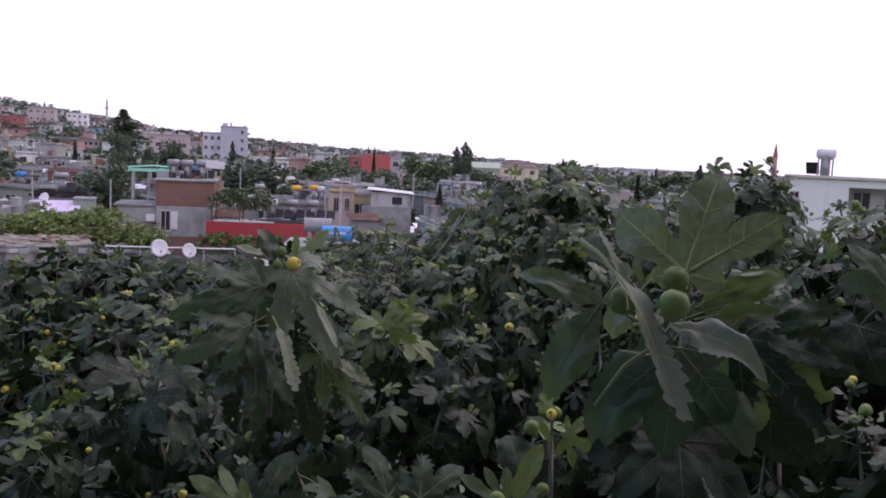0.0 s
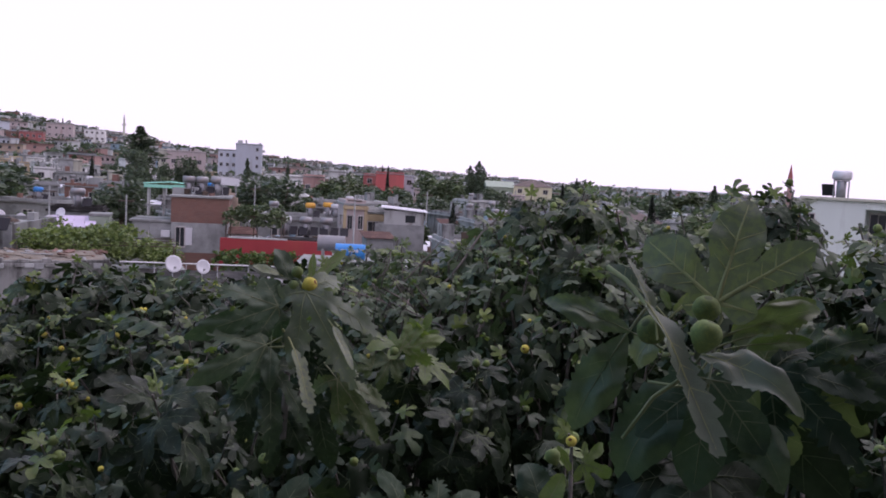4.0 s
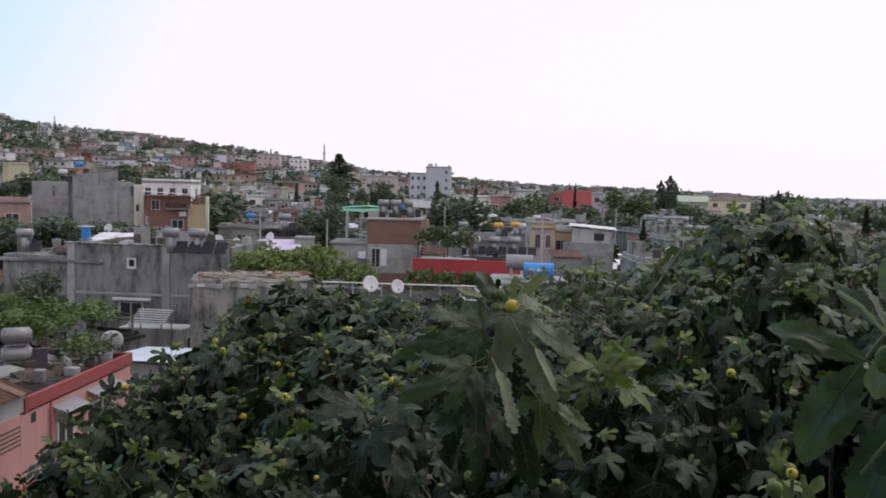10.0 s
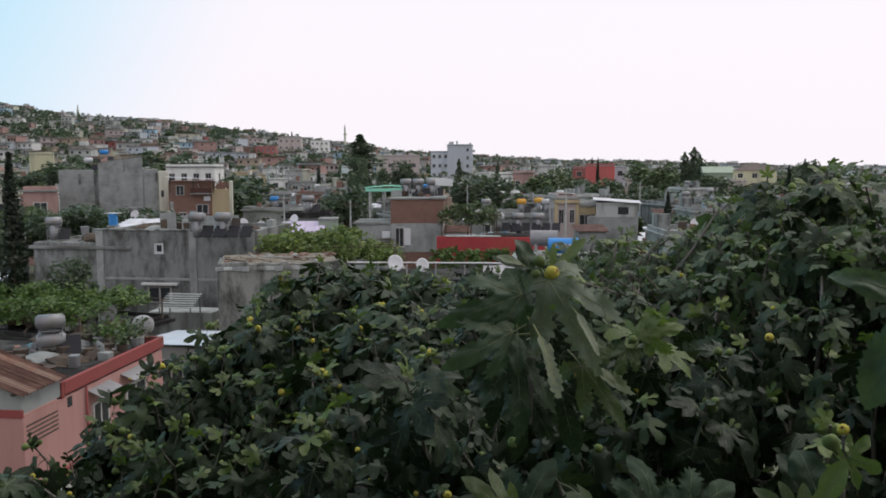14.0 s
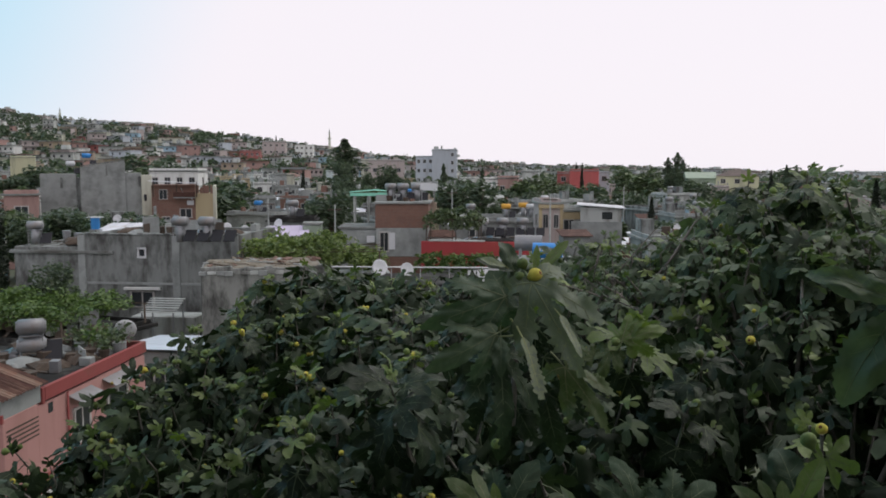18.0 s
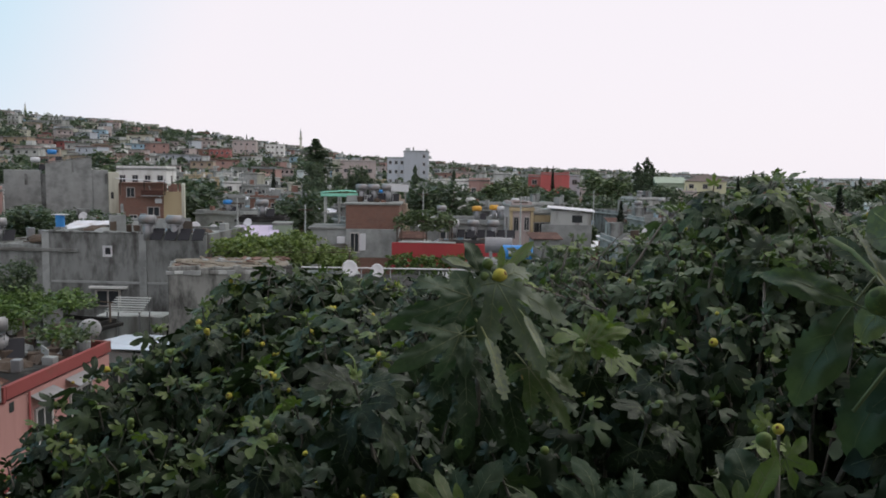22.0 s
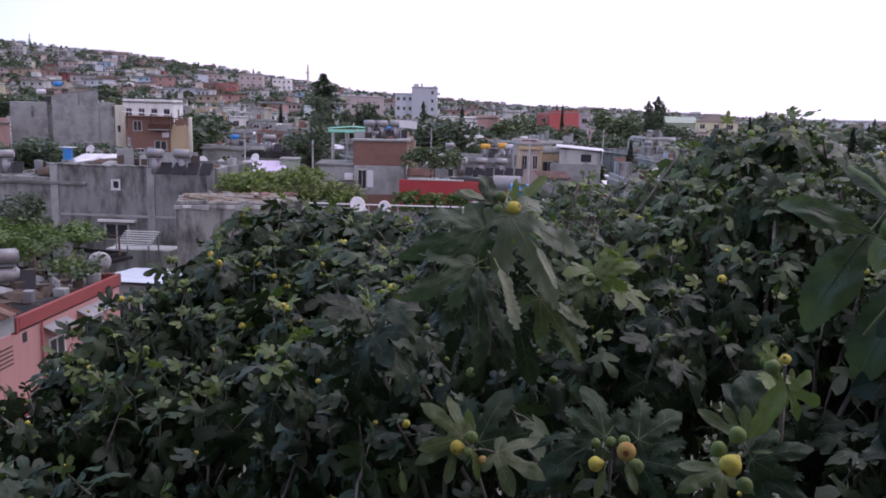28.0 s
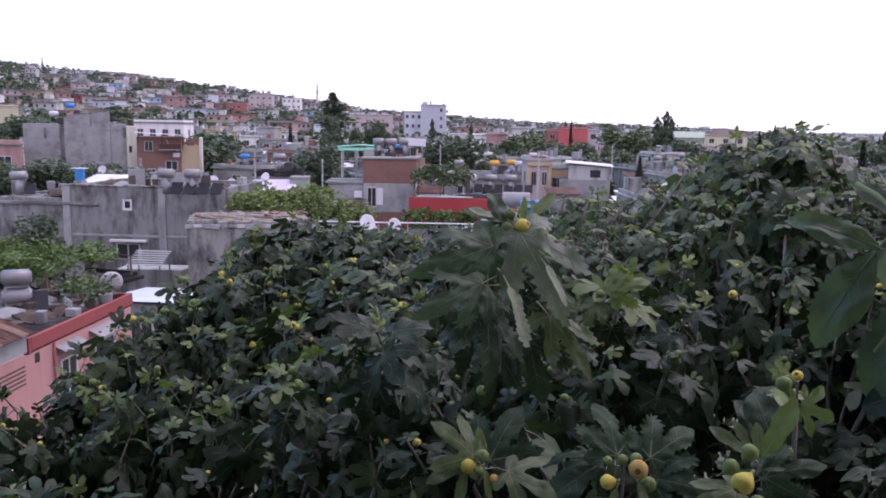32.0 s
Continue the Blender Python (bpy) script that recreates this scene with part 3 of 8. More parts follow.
def arbour(label, x, y, rz, w, d, z0, h, thick, n, size=0.12, mat=2, posts=True, fall=0.0):
    """A vine on a light frame of posts and laths."""
    r = random.Random(int(abs(x) * 100) + n)
    ob = tagged(empty("vine_arbour", x, y, z0, rz), label, "vine arbour")
    if posts:
        for px in (-w / 2, 0, w / 2):
            for py in (-d / 2, d / 2):
                b = bmesh.new()
                tube(b, [(px, py, 0), (px, py, h)], [0.05, 0.045], 6)
                part("post", b, DARKW, ob)
        for k in range(4):
            py = -d / 2 + k * d / 3
            b = bmesh.new()
            tube(b, [(-w / 2 - 0.2, py, h), (w / 2 + 0.2, py, h)], [0.03, 0.03], 5)
            part("lath", b, DARKW, ob)
    pts = []
    blobs = max(8, int(w * d * 3.2))
    for _ in range(blobs):
        bx, by = r.uniform(-w / 2, w / 2), r.uniform(-d / 2, d / 2)
        rad = r.uniform(0.22, 0.75)
        bz = h + thick * (0.1 + 0.85 * noise.noise(Vector((bx * 0.8 + x, by * 0.8, 3.1)))) + r.uniform(-0.2, 0.25)
        if r.random() < 0.3:
            bz -= r.uniform(0.1, 0.6) * thick
        bz -= fall * max(0.0, bx / w - 0.15) + 0.5 * fall * max(0.0, -bx / w - 0.3)
        for _ in range(n // blobs):
            v = Vector((r.gauss(0, 1), r.gauss(0, 1), r.gauss(0, 1))).normalized() * rad * r.uniform(0.4, 1.15)
            pts.append((bx + v.x, by + v.y, bz + v.z * 0.62))
    for _ in range(int(w * 8)):
        px, a0 = r.uniform(-w / 2 - 0.2, w / 2 + 0.2), r.uniform(-0.5, 0.5)
        up = r.random() < 0.35
        for k in range(12):
            q = k / 12
            pts.append((px + a0 * q + r.gauss(0, 0.05), -d / 2 - 0.3 * q + r.gauss(0, 0.1), h + thick * (0.4 + 0.4 * q if up else 0.2 - 0.9 * q) + r.gauss(0, 0.05)))
    put("foliage", cards(pts, size, r, TLEAF[mat]), ob)
    return ob


# ---- the pink house below the terrace ----
ph = tagged(empty("pink_house", -22.0, 21.85, 0, 10), "pink-painted single-storey house with red bands and flat roof terrace", "house")
X0, X1, Y0, Y1, HT_P = -4.4, 3.75, -3.15, 3.75, 3.0
SX, SY = -1.6, Y0 - 1.65
part("wall", boxbm(X0, Y0, 0, X1, Y1, HT_P - 0.28, 0.02), PINK, ph)
part("plinth", boxbm(X0 - 0.04, SY - 0.04, -0.1, X1 + 0.04, Y1 + 0.04, 0.6, 0.02), REDTRIM, ph, "dark red painted plinth")
bm = bmesh.new()
box(bm, X0, Y0 + 0.2, HT_P - 0.28, X1 + 0.06, Y0 + 0.34, HT_P + 0.22, 0, 0.02)
box(bm, X1 - 0.08, Y0 + 0.34, HT_P - 0.2, X1 + 0.06, Y1 + 0.06, HT_P + 0.22, 0, 0.02)
box(bm, X1 - 2.2, Y1 - 0.08, HT_P - 0.28, X1 - 0.08, Y1 + 0.06, HT_P + 0.22, 0, 0.02)
part("parapet", bm, REDTRIM, ph, "faded red painted parapet band")
# near-black slab: arbour shade and black panels put into its colour
part("roof_slab", boxbm(X0, Y0 + 0.34, HT_P - 0.28, X1 - 0.08, Y1 - 0.08, HT_P - 0.05), ROOFD, ph)
part("shed_wall", boxbm(SX, SY, 0, X1 + 0.02, Y0, 2.8, 0.02), PINK, ph)
part("shed_band", boxbm(SX, SY - 0.03, 2.7, X1 + 0.03, SY + 0.06, 2.94, 0.015), REDTRIM, ph, "faded red painted band")
bm = bmesh.new()
v = [bm.verts.new(p) for p in ((X1, SY, 2.8), (X1, Y0 + 0.2, 2.8), (SX, Y0 + 0.2, 2.8), (SX, SY, 2.8),
                               (X1, SY, 3.42), (X1, Y0 + 0.2, 3.42), (SX, Y0 + 0.2, 5.45), (SX, SY, 5.45))]
for f in ((0, 1, 5, 4), (1, 2, 6, 5), (2, 3, 7, 6), (3, 0, 4, 7), (4, 5, 6, 7), (3, 2, 1, 0)):
    bm.faces.new([v[i] for i in f])
part("gable", bm, CONC, ph, "bare grey render under the shed roof")


def corrugated(x0, x1, y0, y1, za, zb, pitch=0.18, amp=0.025, sheets=5):
    """Corrugated sheets side by side; the roof climbs from za at x0 to zb at x1. Returns a mesh for each sheet."""
    out = []
    for s in range(sheets):
        b = bmesh.new()
        ya, yb = y0 + (y1 - y0) * s / sheets, y0 + (y1 - y0) * (s + 1) / sheets + 0.03
        n = max(4, int((yb - ya) / pitch * 4))
        rows = []
        lift = 0.012 * (s % 2)
        for i in range(n + 1):
            yy = ya + (yb - ya) * i / n
            zz = amp * math.sin(yy / pitch * math.tau) + lift
            rows.append((b.verts.new((x0, yy, za + zz)), b.verts.new((x1, yy, zb + zz)), b.verts.new((x0, yy, za + zz - 0.012)), b.verts.new((x1, yy, zb + zz - 0.012))))
        for p, q in zip(rows, rows[1:]):
            b.faces.new((p[0], q[0], q[1], p[1]))
            b.faces.new((p[2], p[3], q[3], q[2]))
            b.faces.new((p[0], p[2], q[2], q[0]))
        out.append(b)
    return out


for row, (xa, xb, za, zb) in enumerate(((X1 + 0.22, 1.75, 3.40, 4.20), (1.95, SX - 0.2, 4.15, 5.55))):
    for k, b in enumerate(corrugated(xa, xb, SY - 0.2, Y0 + 0.25, za, zb, 0.16, 0.028, sheets=7)):
        mt_, lab = (RUST_L, "pale worn corrugated roof sheet") if (k, row) in ((1, 0), (5, 0), (1, 1)) else (RUST, "rusted corrugated roof sheet")
        part("roof_sheet", b, mt_, ph, lab)
for k in range(5):
    part("batten", boxbm(X1 - 0.2 - k * 1.2, SY - 0.16, 3.36 + k * 0.46, X1 - 0.1 - k * 1.2, Y0 + 0.2, 3.43 + k * 0.46), DARKW, ph)
for yy, zz, half in ((-0.8, 1.55, 0.68), (1.55, 1.55, 0.95)):
    window(ph, X1 + 0.02, yy, zz, 1.0 if half < 0.9 else 1.5, 1.1, 90)
    b = bmesh.new()
    vv = [b.verts.new(p) for p in ((X1, yy - half, zz + 1.0), (X1, yy + half, zz + 1.0), (X1 + 0.5, yy + half, zz + 0.78), (X1 + 0.5, yy - half, zz + 0.78))]
    b.faces.new(vv)
    g = bmesh.ops.extrude_face_region(b, geom=list(b.faces))
    bmesh.ops.translate(b, vec=(0, 0, 0.03), verts=[q for q in g["geom"] if isinstance(q, bmesh.types.BMVert)])
    part("awning", b, STEEL, ph, "grey sheet-metal awning")
part("vent_hole", boxbm(X1 - 0.1, -2.6, 2.36, X1 + 0.012, -2.36, 2.66), GLASSD, ph)
for k in range(5):
    part("vent_slot", boxbm(X1 - 0.1, -4.66, 1.88 + k * 0.13, X1 + 0.03, -3.15, 1.93 + k * 0.13), DARKW, ph)
part("path", boxbm(X1 + 0.05, SY - 0.6, -0.05, X1 + 0.75, Y1, 0.1, 0.02), CONC_L, ph, "pale concrete path at the foot of the wall")
TAKEN.append((-22, 22, 6.5))
part("downpipe", tube(bmesh.new(), [(X1 + 0.06, -1.62, 0.3), (X1 + 0.06, -1.62, 2.75)], [0.035, 0.035], 6), REDTRIM, ph)

# roof terrace of the pink house
heater(-21.4, 23.3, 2.95, 38, "steel", 1, False, "steel").scale = (0.9, 0.92, 0.95)
for k, (px, py, s) in enumerate(((-19.2, 25.1, 0.34), (-19.7, 25.5, 0.3), (-20.3, 25.5, 0.34), (-19.25, 24.3, 0.26), (-21.0, 25.3, 0.36), (-20.0, 24.8, 0.3), (-20.7, 24.9, 0.3))):
    pot = tagged(empty("flower_pot", px, py, 2.95), "dull pot with a leafy green plant on the terrace", "plant pot", "terrace pots")
    bm = bmesh.new()
    bmesh.ops.create_cone(bm, cap_ends=True, segments=12, radius1=s * 0.55, radius2=s * 0.75, depth=s * 1.3, matrix=pose(0, 0, s * 0.65))
    part("pot", bm, DARKW if k % 2 else CONC, pot)
    r = random.Random(k)
    put("foliage", cards([(r.gauss(0, s * 0.7), r.gauss(0, s * 0.7), s * 1.4 + abs(r.gauss(0, s * 0.9))) for _ in range(90)], 0.1, r, TLEAF[k % 3]), pot)
for k, (px, py, a, b, c) in enumerate(((-19.15, 23.3, 0.45, 0.3, 0.3), (-19.5, 22.2, 0.3, 0.3, 0.42), (-21.8, 25.2, 0.7, 0.5, 0.4), (-22.6, 24.4, 0.5, 0.4, 0.6), (-19.6, 24.1, 0.5, 0.35, 0.22))):
    bx = tagged(put("crate", mesh_of(boxbm(-a / 2, -b / 2, 0, a / 2, b / 2, c, 0.02), (CONC, STEEL, DARKW, DARKW, SHEET)[k]), None, pose(px, py, 2.95, 0, 0, 20 * k)),
                ("grey cement box", "dull metal bucket box", "dark wooden chest", "dark wooden crate", "folded pale metal sheet")[k] + " on the roof terrace", "crate")


def junk(x, y, z, n, sx, sy, seed, tall=0.6):
    """Loose things left on a roof: planks, boards, blocks, tubs, tarpaulins."""
    r = random.Random(seed)
    for k in range(n):
        kind = r.choice(("plank", "board", "block", "tub", "tarpaulin", "crate"))
        px, py, a = x + r.uniform(-sx, sx), y + r.uniform(-sy, sy), r.uniform(0, 180)
        if kind == "plank":
            me = mesh_of(boxbm(-0.8, -0.07, 0, 0.8, 0.07, 0.05, 0.01), DARKW)
            lab = "old dark wooden plank lying on a roof"
        elif kind == "board":
            me = mesh_of(boxbm(-0.5, -0.02, 0, 0.5, 0.02, r.uniform(0.4, 0.9) * tall * 1.4, 0.005), r.choice((STEEL, DARKW, CONC, STEEL)))
            lab = "worn board standing on edge on a roof"
        elif kind == "block":
            me = mesh_of(boxbm(-0.2, -0.1, 0, 0.2, 0.1, 0.19, 0.01), r.choice((CONC, BRICK, CONC_L)))
            lab = "loose building block lying on a roof"
        elif kind == "tub":
            bm = bmesh.new()
            h = r.uniform(0.3, 0.6) * tall * 1.5
            bmesh.ops.create_cone(bm, cap_ends=True, segments=12, radius1=0.2, radius2=0.26, depth=h, matrix=pose(0, 0, h / 2))
            me = mesh_of(bm, r.choice((DARKW, DARKW, BLUEP, STEEL, CONC)))
            lab = "plastic tub standing on a roof"
        elif kind == "tarpaulin":
            bm = bmesh.new()
            g = bmesh.ops.create_grid(bm, x_segments=7, y_segments=6, size=0.55)
            for v in bm.verts:
                v.co.z = 0.12 + 0.30 * tall * max(0, 1 - 2.6 * (v.co.x ** 2 + v.co.y ** 2)) + r.uniform(-0.05, 0.05) - 0.1 * (abs(v.co.x) > 0.5)
            e = bmesh.ops.extrude_face_region(bm, geom=list(bm.faces))
            bmesh.ops.translate(bm, vec=(0, 0, -0.115), verts=[q for q in e["geom"] if isinstance(q, bmesh.types.BMVert)])
            me = mesh_of(bm, r.choice((CONC, CONC, DARKW, DARKW, GLASSD)))
            lab = "crumpled tarpaulin over a low heap on a roof"
        else:
            h = r.uniform(0.2, 0.5) * tall * 1.6
            me = mesh_of(boxbm(-0.3, -0.2, 0, 0.3, 0.2, h, 0.02), r.choice((DARKW, DARKW, CONC, RUST)))
            lab = "old crate on a roof"
            lab = "old storage crate standing on a roof"
        tagged(put(kind, me, None, pose(px, py, z, 0, 0, a)), lab, kind, "roof clutter")


junk(-21.4, 24.3, 2.95, 34, 2.0, 1.0, 4, 0.5)
junk(-20.9, 22.0, 2.95, 12, 1.3, 1.2, 5, 0.5)
# low neighbours west and north of the pink house
# vine shade is put into the dark wall, roof and parapet colours
house("low grey house under a vine arbour", -30.6, 32.0, -6, 12, 6, 2.2, CONC_D, cols=3, parapet=0.2, roofmat=ROOFD, top=ROOFD)
arbour("bright green grape vine on a post arbour over a roof terrace", -30.4, 31.6, -6, 12.2, 5.0, 2.35, 0.95, 0.75, 14000, 0.11)
sh = house("small shed with white sheet roof", -20.5, 30.3, -4, 3.3, 2.4, 2.3, CONC, cols=1, roof="none", parapet=0)
for b in corrugated(-1.85, 1.85, -1.5, 1.5, 2.36, 2.55, 0.2, 0.02, sheets=3):
    part("roof_sheet", b, SHEET, sh, "white-grey corrugated roof sheet")

# ---- long weathered concrete house with a small window ----
cw = tagged(empty("concrete_house", -28.4, 40.9, 0, 9.2), "long weathered grey concrete house with stained blank wall", "house")
WX = -1.0
for a, b, c, d in ((-4.75, 0.0, WX - 0.3, 5.9), (WX + 0.3, 0.0, 4.75, 5.9), (WX - 0.3, 0.0, WX + 0.3, 4.55), (WX - 0.3, 5.2, WX + 0.3, 5.9)):
    part("wall", boxbm(a, 0, b, c, 0.3, d), CONC_D, cw)
for bb in ((-4.75, 6.7, 0, 4.75, 7.0, 5.9), (-4.75, 0.3, 0, -4.45, 6.7, 5.9), (4.45, 0.3, 0, 4.75, 6.7, 5.9)):
    part("wall", boxbm(*bb), CONC_D, cw)
part("roof_slab", boxbm(-4.45, 0.3, 5.5, 4.45, 6.7, 5.68), ROOFC, cw)
cr = random.Random(9)
for k in range(24):
    part("coping", boxbm(-4.8 + k * 0.4, -0.05 + cr.uniform(-0.02, 0.02), 5.9, -4.41 + k * 0.4, 0.32, 5.95 + cr.uniform(0, 0.09), 0.015), CONC_D, cw)
for px in (-4.62, 1.1, 4.6):
    part("column", boxbm(px - 0.22, -0.07, 0, px + 0.22, 0.02, 5.88, 0.02), CONC, cw)
part("string_course", boxbm(-4.4, -0.04, 3.02, 4.4, 0.01, 3.16, 0.01), CONC, cw)
bm = bmesh.new()
for bb in ((-0.3, 0.05, 4.55, -0.17, 0.2, 5.2), (0.17, 0.05, 4.55, 0.3, 0.2, 5.2), (-0.17, 0.05, 4.55, 0.17, 0.2, 4.68), (-0.17, 0.05, 5.07, 0.17, 0.2, 5.2)):
    box(bm, WX + bb[0], bb[1], bb[2], WX + bb[3], bb[4], bb[5])
wf = part("window", bm, PLASTIC, cw, "small white-framed window")
part("pane", boxbm(WX - 0.17, 0.14, 4.68, WX + 0.17, 0.16, 5.07), GLASSD, wf)
window(cw, -1.0, -0.02, 2.2, 1.5, 0.9)
part("lintel", boxbm(-2.0, -0.3, 2.75, 0.2, 0.0, 2.88, 0.01), WHITE, cw, "white painted window hood")
TAKEN.append((-28, 44, 6))
house("low grey annexe with flat roof", -34.7, 43.0, 9, 6.0, 6.0, 5.0, CONC_D, cols=0, parapet=0.2, side=0)
house("low white shed with shuttered front", -26.2, 38.6, 9, 3.6, 1.6, 2.0, CONC_L, cols=0, roof="none", parapet=0)
sh2 = tagged(empty("lean_to_roof", -25.6, 37.0, 0, 9), "low lean-to roof of pale boards", "shed")
for k in range(7):
    part("board", boxbm(-0.95, -0.5 + k * 0.2, 2.25 + k * 0.09, 0.95, -0.36 + k * 0.2, 2.29 + k * 0.09), CONC_L, sh2)
for px in (-0.85, 0.85):
    for py, hh in ((-0.45, 2.25), (0.75, 2.75)):
        part("post", boxbm(px - 0.03, py - 0.03, 0, px + 0.03, py + 0.03, hh), STEEL, sh2)
for az, r, z, k, tk in ((-33.3, 47.5, 5.68, 10, "steel"), (-31.6, 47.0, 5.68, 10, "steel"), (-42.0, 55.0, 5.2, 30, "steel")):
    x, y, a = spot(az, r)
    heater(x, y, z, k, tk, 2 if az > -34 else 1)

x, y, a = spot(-36.9, 60.5)
pr = house("low grey house with pale sheet roof", x, y, -76, 2.6, 2.2, 5.5, CONC, cols=2, roof="none", parapet=0)
for b in corrugated(-1.4, 1.5, -1.3, 1.3, 6.15, 5.75, 0.2, 0.02, sheets=4):
    part("roof_sheet", b, SHEET, pr)
part("roof_slab", boxbm(-1.3, -1.1, 5.5, 1.3, 1.1, 5.6), ROOFC, pr)
x, y, a = spot(-46.9, 52)
bs = house("low shed with a pale blue sheet roof", x, y, -40, 4.4, 4.0, 2.4, CONC_L, cols=1, roof="none", parapet=0)
for b in corrugated(-2.4, 2.4, -2.2, 2.2, 3.6, 2.55, 0.2, 0.02, sheets=4):
    part("roof_sheet", b, PALEBLUE, bs, "pale blue-grey sheet roof")
part("gable_wall", boxbm(-2.2, -1.9, 2.4, -1.4, 1.9, 3.3), CONC_L, bs)
x, y, a = spot(-38.5, 59.0)
bb = tagged(empty("barrel", x, y, 5.6, 0), "blue plastic barrel standing on a roof", "barrel")
bm = bmesh.new()
bmesh.ops.create_cone(bm, cap_ends=True, segments=16, radius1=0.30, radius2=0.30, depth=0.95, matrix=pose(0, 0, 0.65))
part("drum", bm, BLUETANK, bb)
bb.scale = (0.95, 0.95, 0.8)
part("lid", boxbm(-0.5, -0.3, 1.13, 0.5, 0.3, 1.2, 0.02), PLASTIC, bb)
part("block", boxbm(-0.3, -0.3, 0, 0.3, 0.3, 0.18), CONC, bb)
junk(-28.6, 44.0, 5.68, 34, 4.0, 1.8, 6, 0.9)
junk(-34.6, 43.5, 5.18, 14, 2.4, 1.8, 7, 0.8)
junk(-28.5, 30.3, 2.38, 40, 3.6, 1.0, 8, 0.8)
junk(-31.5, 32.5, 2.38, 14, 3.5, 1.6, 28)
# ---- half-ruined terrace with broken tile rubble ----
ru = tagged(empty("ruined_house", -20.0, 37.6, 0, 28), "half-ruined grey house with crumbling parapet and tile rubble on its roof", "ruined house")
part("wall", boxbm(-2.9, -2.2, 0, 2.9, 2.2, 4.86, 0.03), RUIN, ru)
part("roof_slab", boxbm(-2.8, -2.1, 4.8, 2.8, 2.1, 4.93, 0.03), RUBBLE, ru)
er = random.Random(12)
for k in range(15):
    part("edge_block", boxbm(-3.0 + k * 0.4, -2.22 - er.uniform(0.0, 0.11), 4.52 + er.uniform(0, 0.12), -2.61 + k * 0.4, -2.19, 4.79 + er.uniform(0, 0.02), 0.02), (RUIN, CONC, RUIN, CONC_L)[er.randrange(4)], ru)
for k in range(11):
    part("edge_block", boxbm(-2.92 - er.uniform(0.0, 0.1), -2.2 + k * 0.4, 4.52 + er.uniform(0, 0.12), -2.88, -1.81 + k * 0.4, 4.79, 0.02), (RUIN, CONC, RUIN, RUIN)[er.randrange(4)], ru)
for k in range(5):
    part("fallen_board", boxbm(-0.7, -0.08, 0, 0.7, 0.08, 0.05, 0.01), (DARKW, RUBBLE, CONC)[k % 3], ru).matrix_basis = pose(-2.0 + k * 0.95, -1.2 + 0.5 * (k % 3), 4.97, 0, 4, 20 * k - 30)
r = random.Random(5)
t = -2.9
while t < 2.75:
    w0 = r.uniform(0.25, 0.7)
    part("parapet_block", boxbm(t, -2.24 + r.uniform(-.04, .04), 4.8, min(2.9, t + w0 + 0.01), -2.04, 4.9 + r.uniform(0.0, 0.13), 0.03), RUIN, ru)
    t += w0
for k in range(110):
    s = r.uniform(0.05, 0.16) * (1.5 if k % 11 == 0 else 1)
    part("rubble", boxbm(-s, -s * 0.6, 0, s, s * 0.6, s * 0.5, 0.015), (RUBBLE, RUBBLE, TILE, RUBBLE, CONC, TILE)[k % 6], ru).matrix_basis = pose(r.uniform(-2.8, 2.8), r.uniform(-1.9, 2.2), 4.90 + r.uniform(0, 0.05), r.uniform(-20, 20), r.uniform(-20, 20), r.uniform(0, 360))
TAKEN.append((-20, 37.6, 3.5))
house("low house under a spreading vine", -19.2, 44.0, 24, 7.0, 4.5, 3.6, CONC, cols=2, parapet=0.2)
arbour("spreading green vine over a roof", -19.7, 43.2, 22, 7.4, 4.4, 3.7, 1.45, 0.9, 12000, 0.12, 3, True, 2.6)

# ---- brick and grey house ----
x, y, a = spot(-18.35, 63)
bh = tagged(empty("brick_house", x, y, 0, 14), "narrow two-storey house, bare brick above grey render", "house")
part("wall", boxbm(-2.0, -0.1, 0, 2.0, 6.0, 3.0, 0.02), BRICK, bh, "bare brick ground storey")
part("render_wall", boxbm(-2.0, -0.12, 3.0, 2.0, 6.0, 5.2, 0.02), CONC, bh, "grey cement render")
part("upper_wall", boxbm(-2.05, 0.0, 5.2, 2.05, 6.0, 7.05, 0.02), BRICK, bh, "bare brick upper storey")
part("roof_slab", boxbm(-2.2, -0.15, 7.05, 2.2, 6.1, 7.2, 0.02), ROOFC, bh)
window(bh, -1.35, -0.14, 4.2, 0.7, 1.5)
part("shutter", boxbm(-0.98, -0.19, 3.55, -0.5, -0.12, 4.85, 0.01), PLASTIC, bh, "white open shutter")
part("air_conditioner", boxbm(-2.75, 0.2, 4.05, -2.1, 0.58, 4.55, 0.02), PLASTIC, bh, "white air conditioner box")
part("balcony_slab", boxbm(-3.6, 0.6, 4.9, -2.0, 3.0, 5.05, 0.02), CONC, bh)
part("balcony_wall", boxbm(-3.6, 0.6, 3.4, -2.0, 0.75, 4.9, 0.02), CONC, bh)
for az in (-19.1, -18.25, -17.3):
    x2, y2, _ = spot(az, 65.5)
    heater(x2, y2, 7.2, 10, "steel", 1)
x2, y2, _ = spot(-16.5, 64.5)
sg = tagged(empty("sheet_stand", x2, y2, 7.2, 10), "pale blue sheet standing on a roof frame", "panel")
part("sheet", boxbm(-0.68, -0.03, 0.85, 0.68, 0.03, 1.42, 0.01), PLASTIC, sg).matrix_basis = pose(0, 0, 0, 0, 3, 0)
for px in (-0.5, 0.5):
    part("leg", boxbm(px - 0.03, -0.03, 0, px + 0.03, 0.03, 0.95), STEEL, sg)
x2, y2, _ = spot(-16.2, 68)
bw = tagged(empty("broken_wall", x2, y2, 0, 12), "peach-painted broken gable wall standing alone", "ruined wall")
bm = bmesh.new()
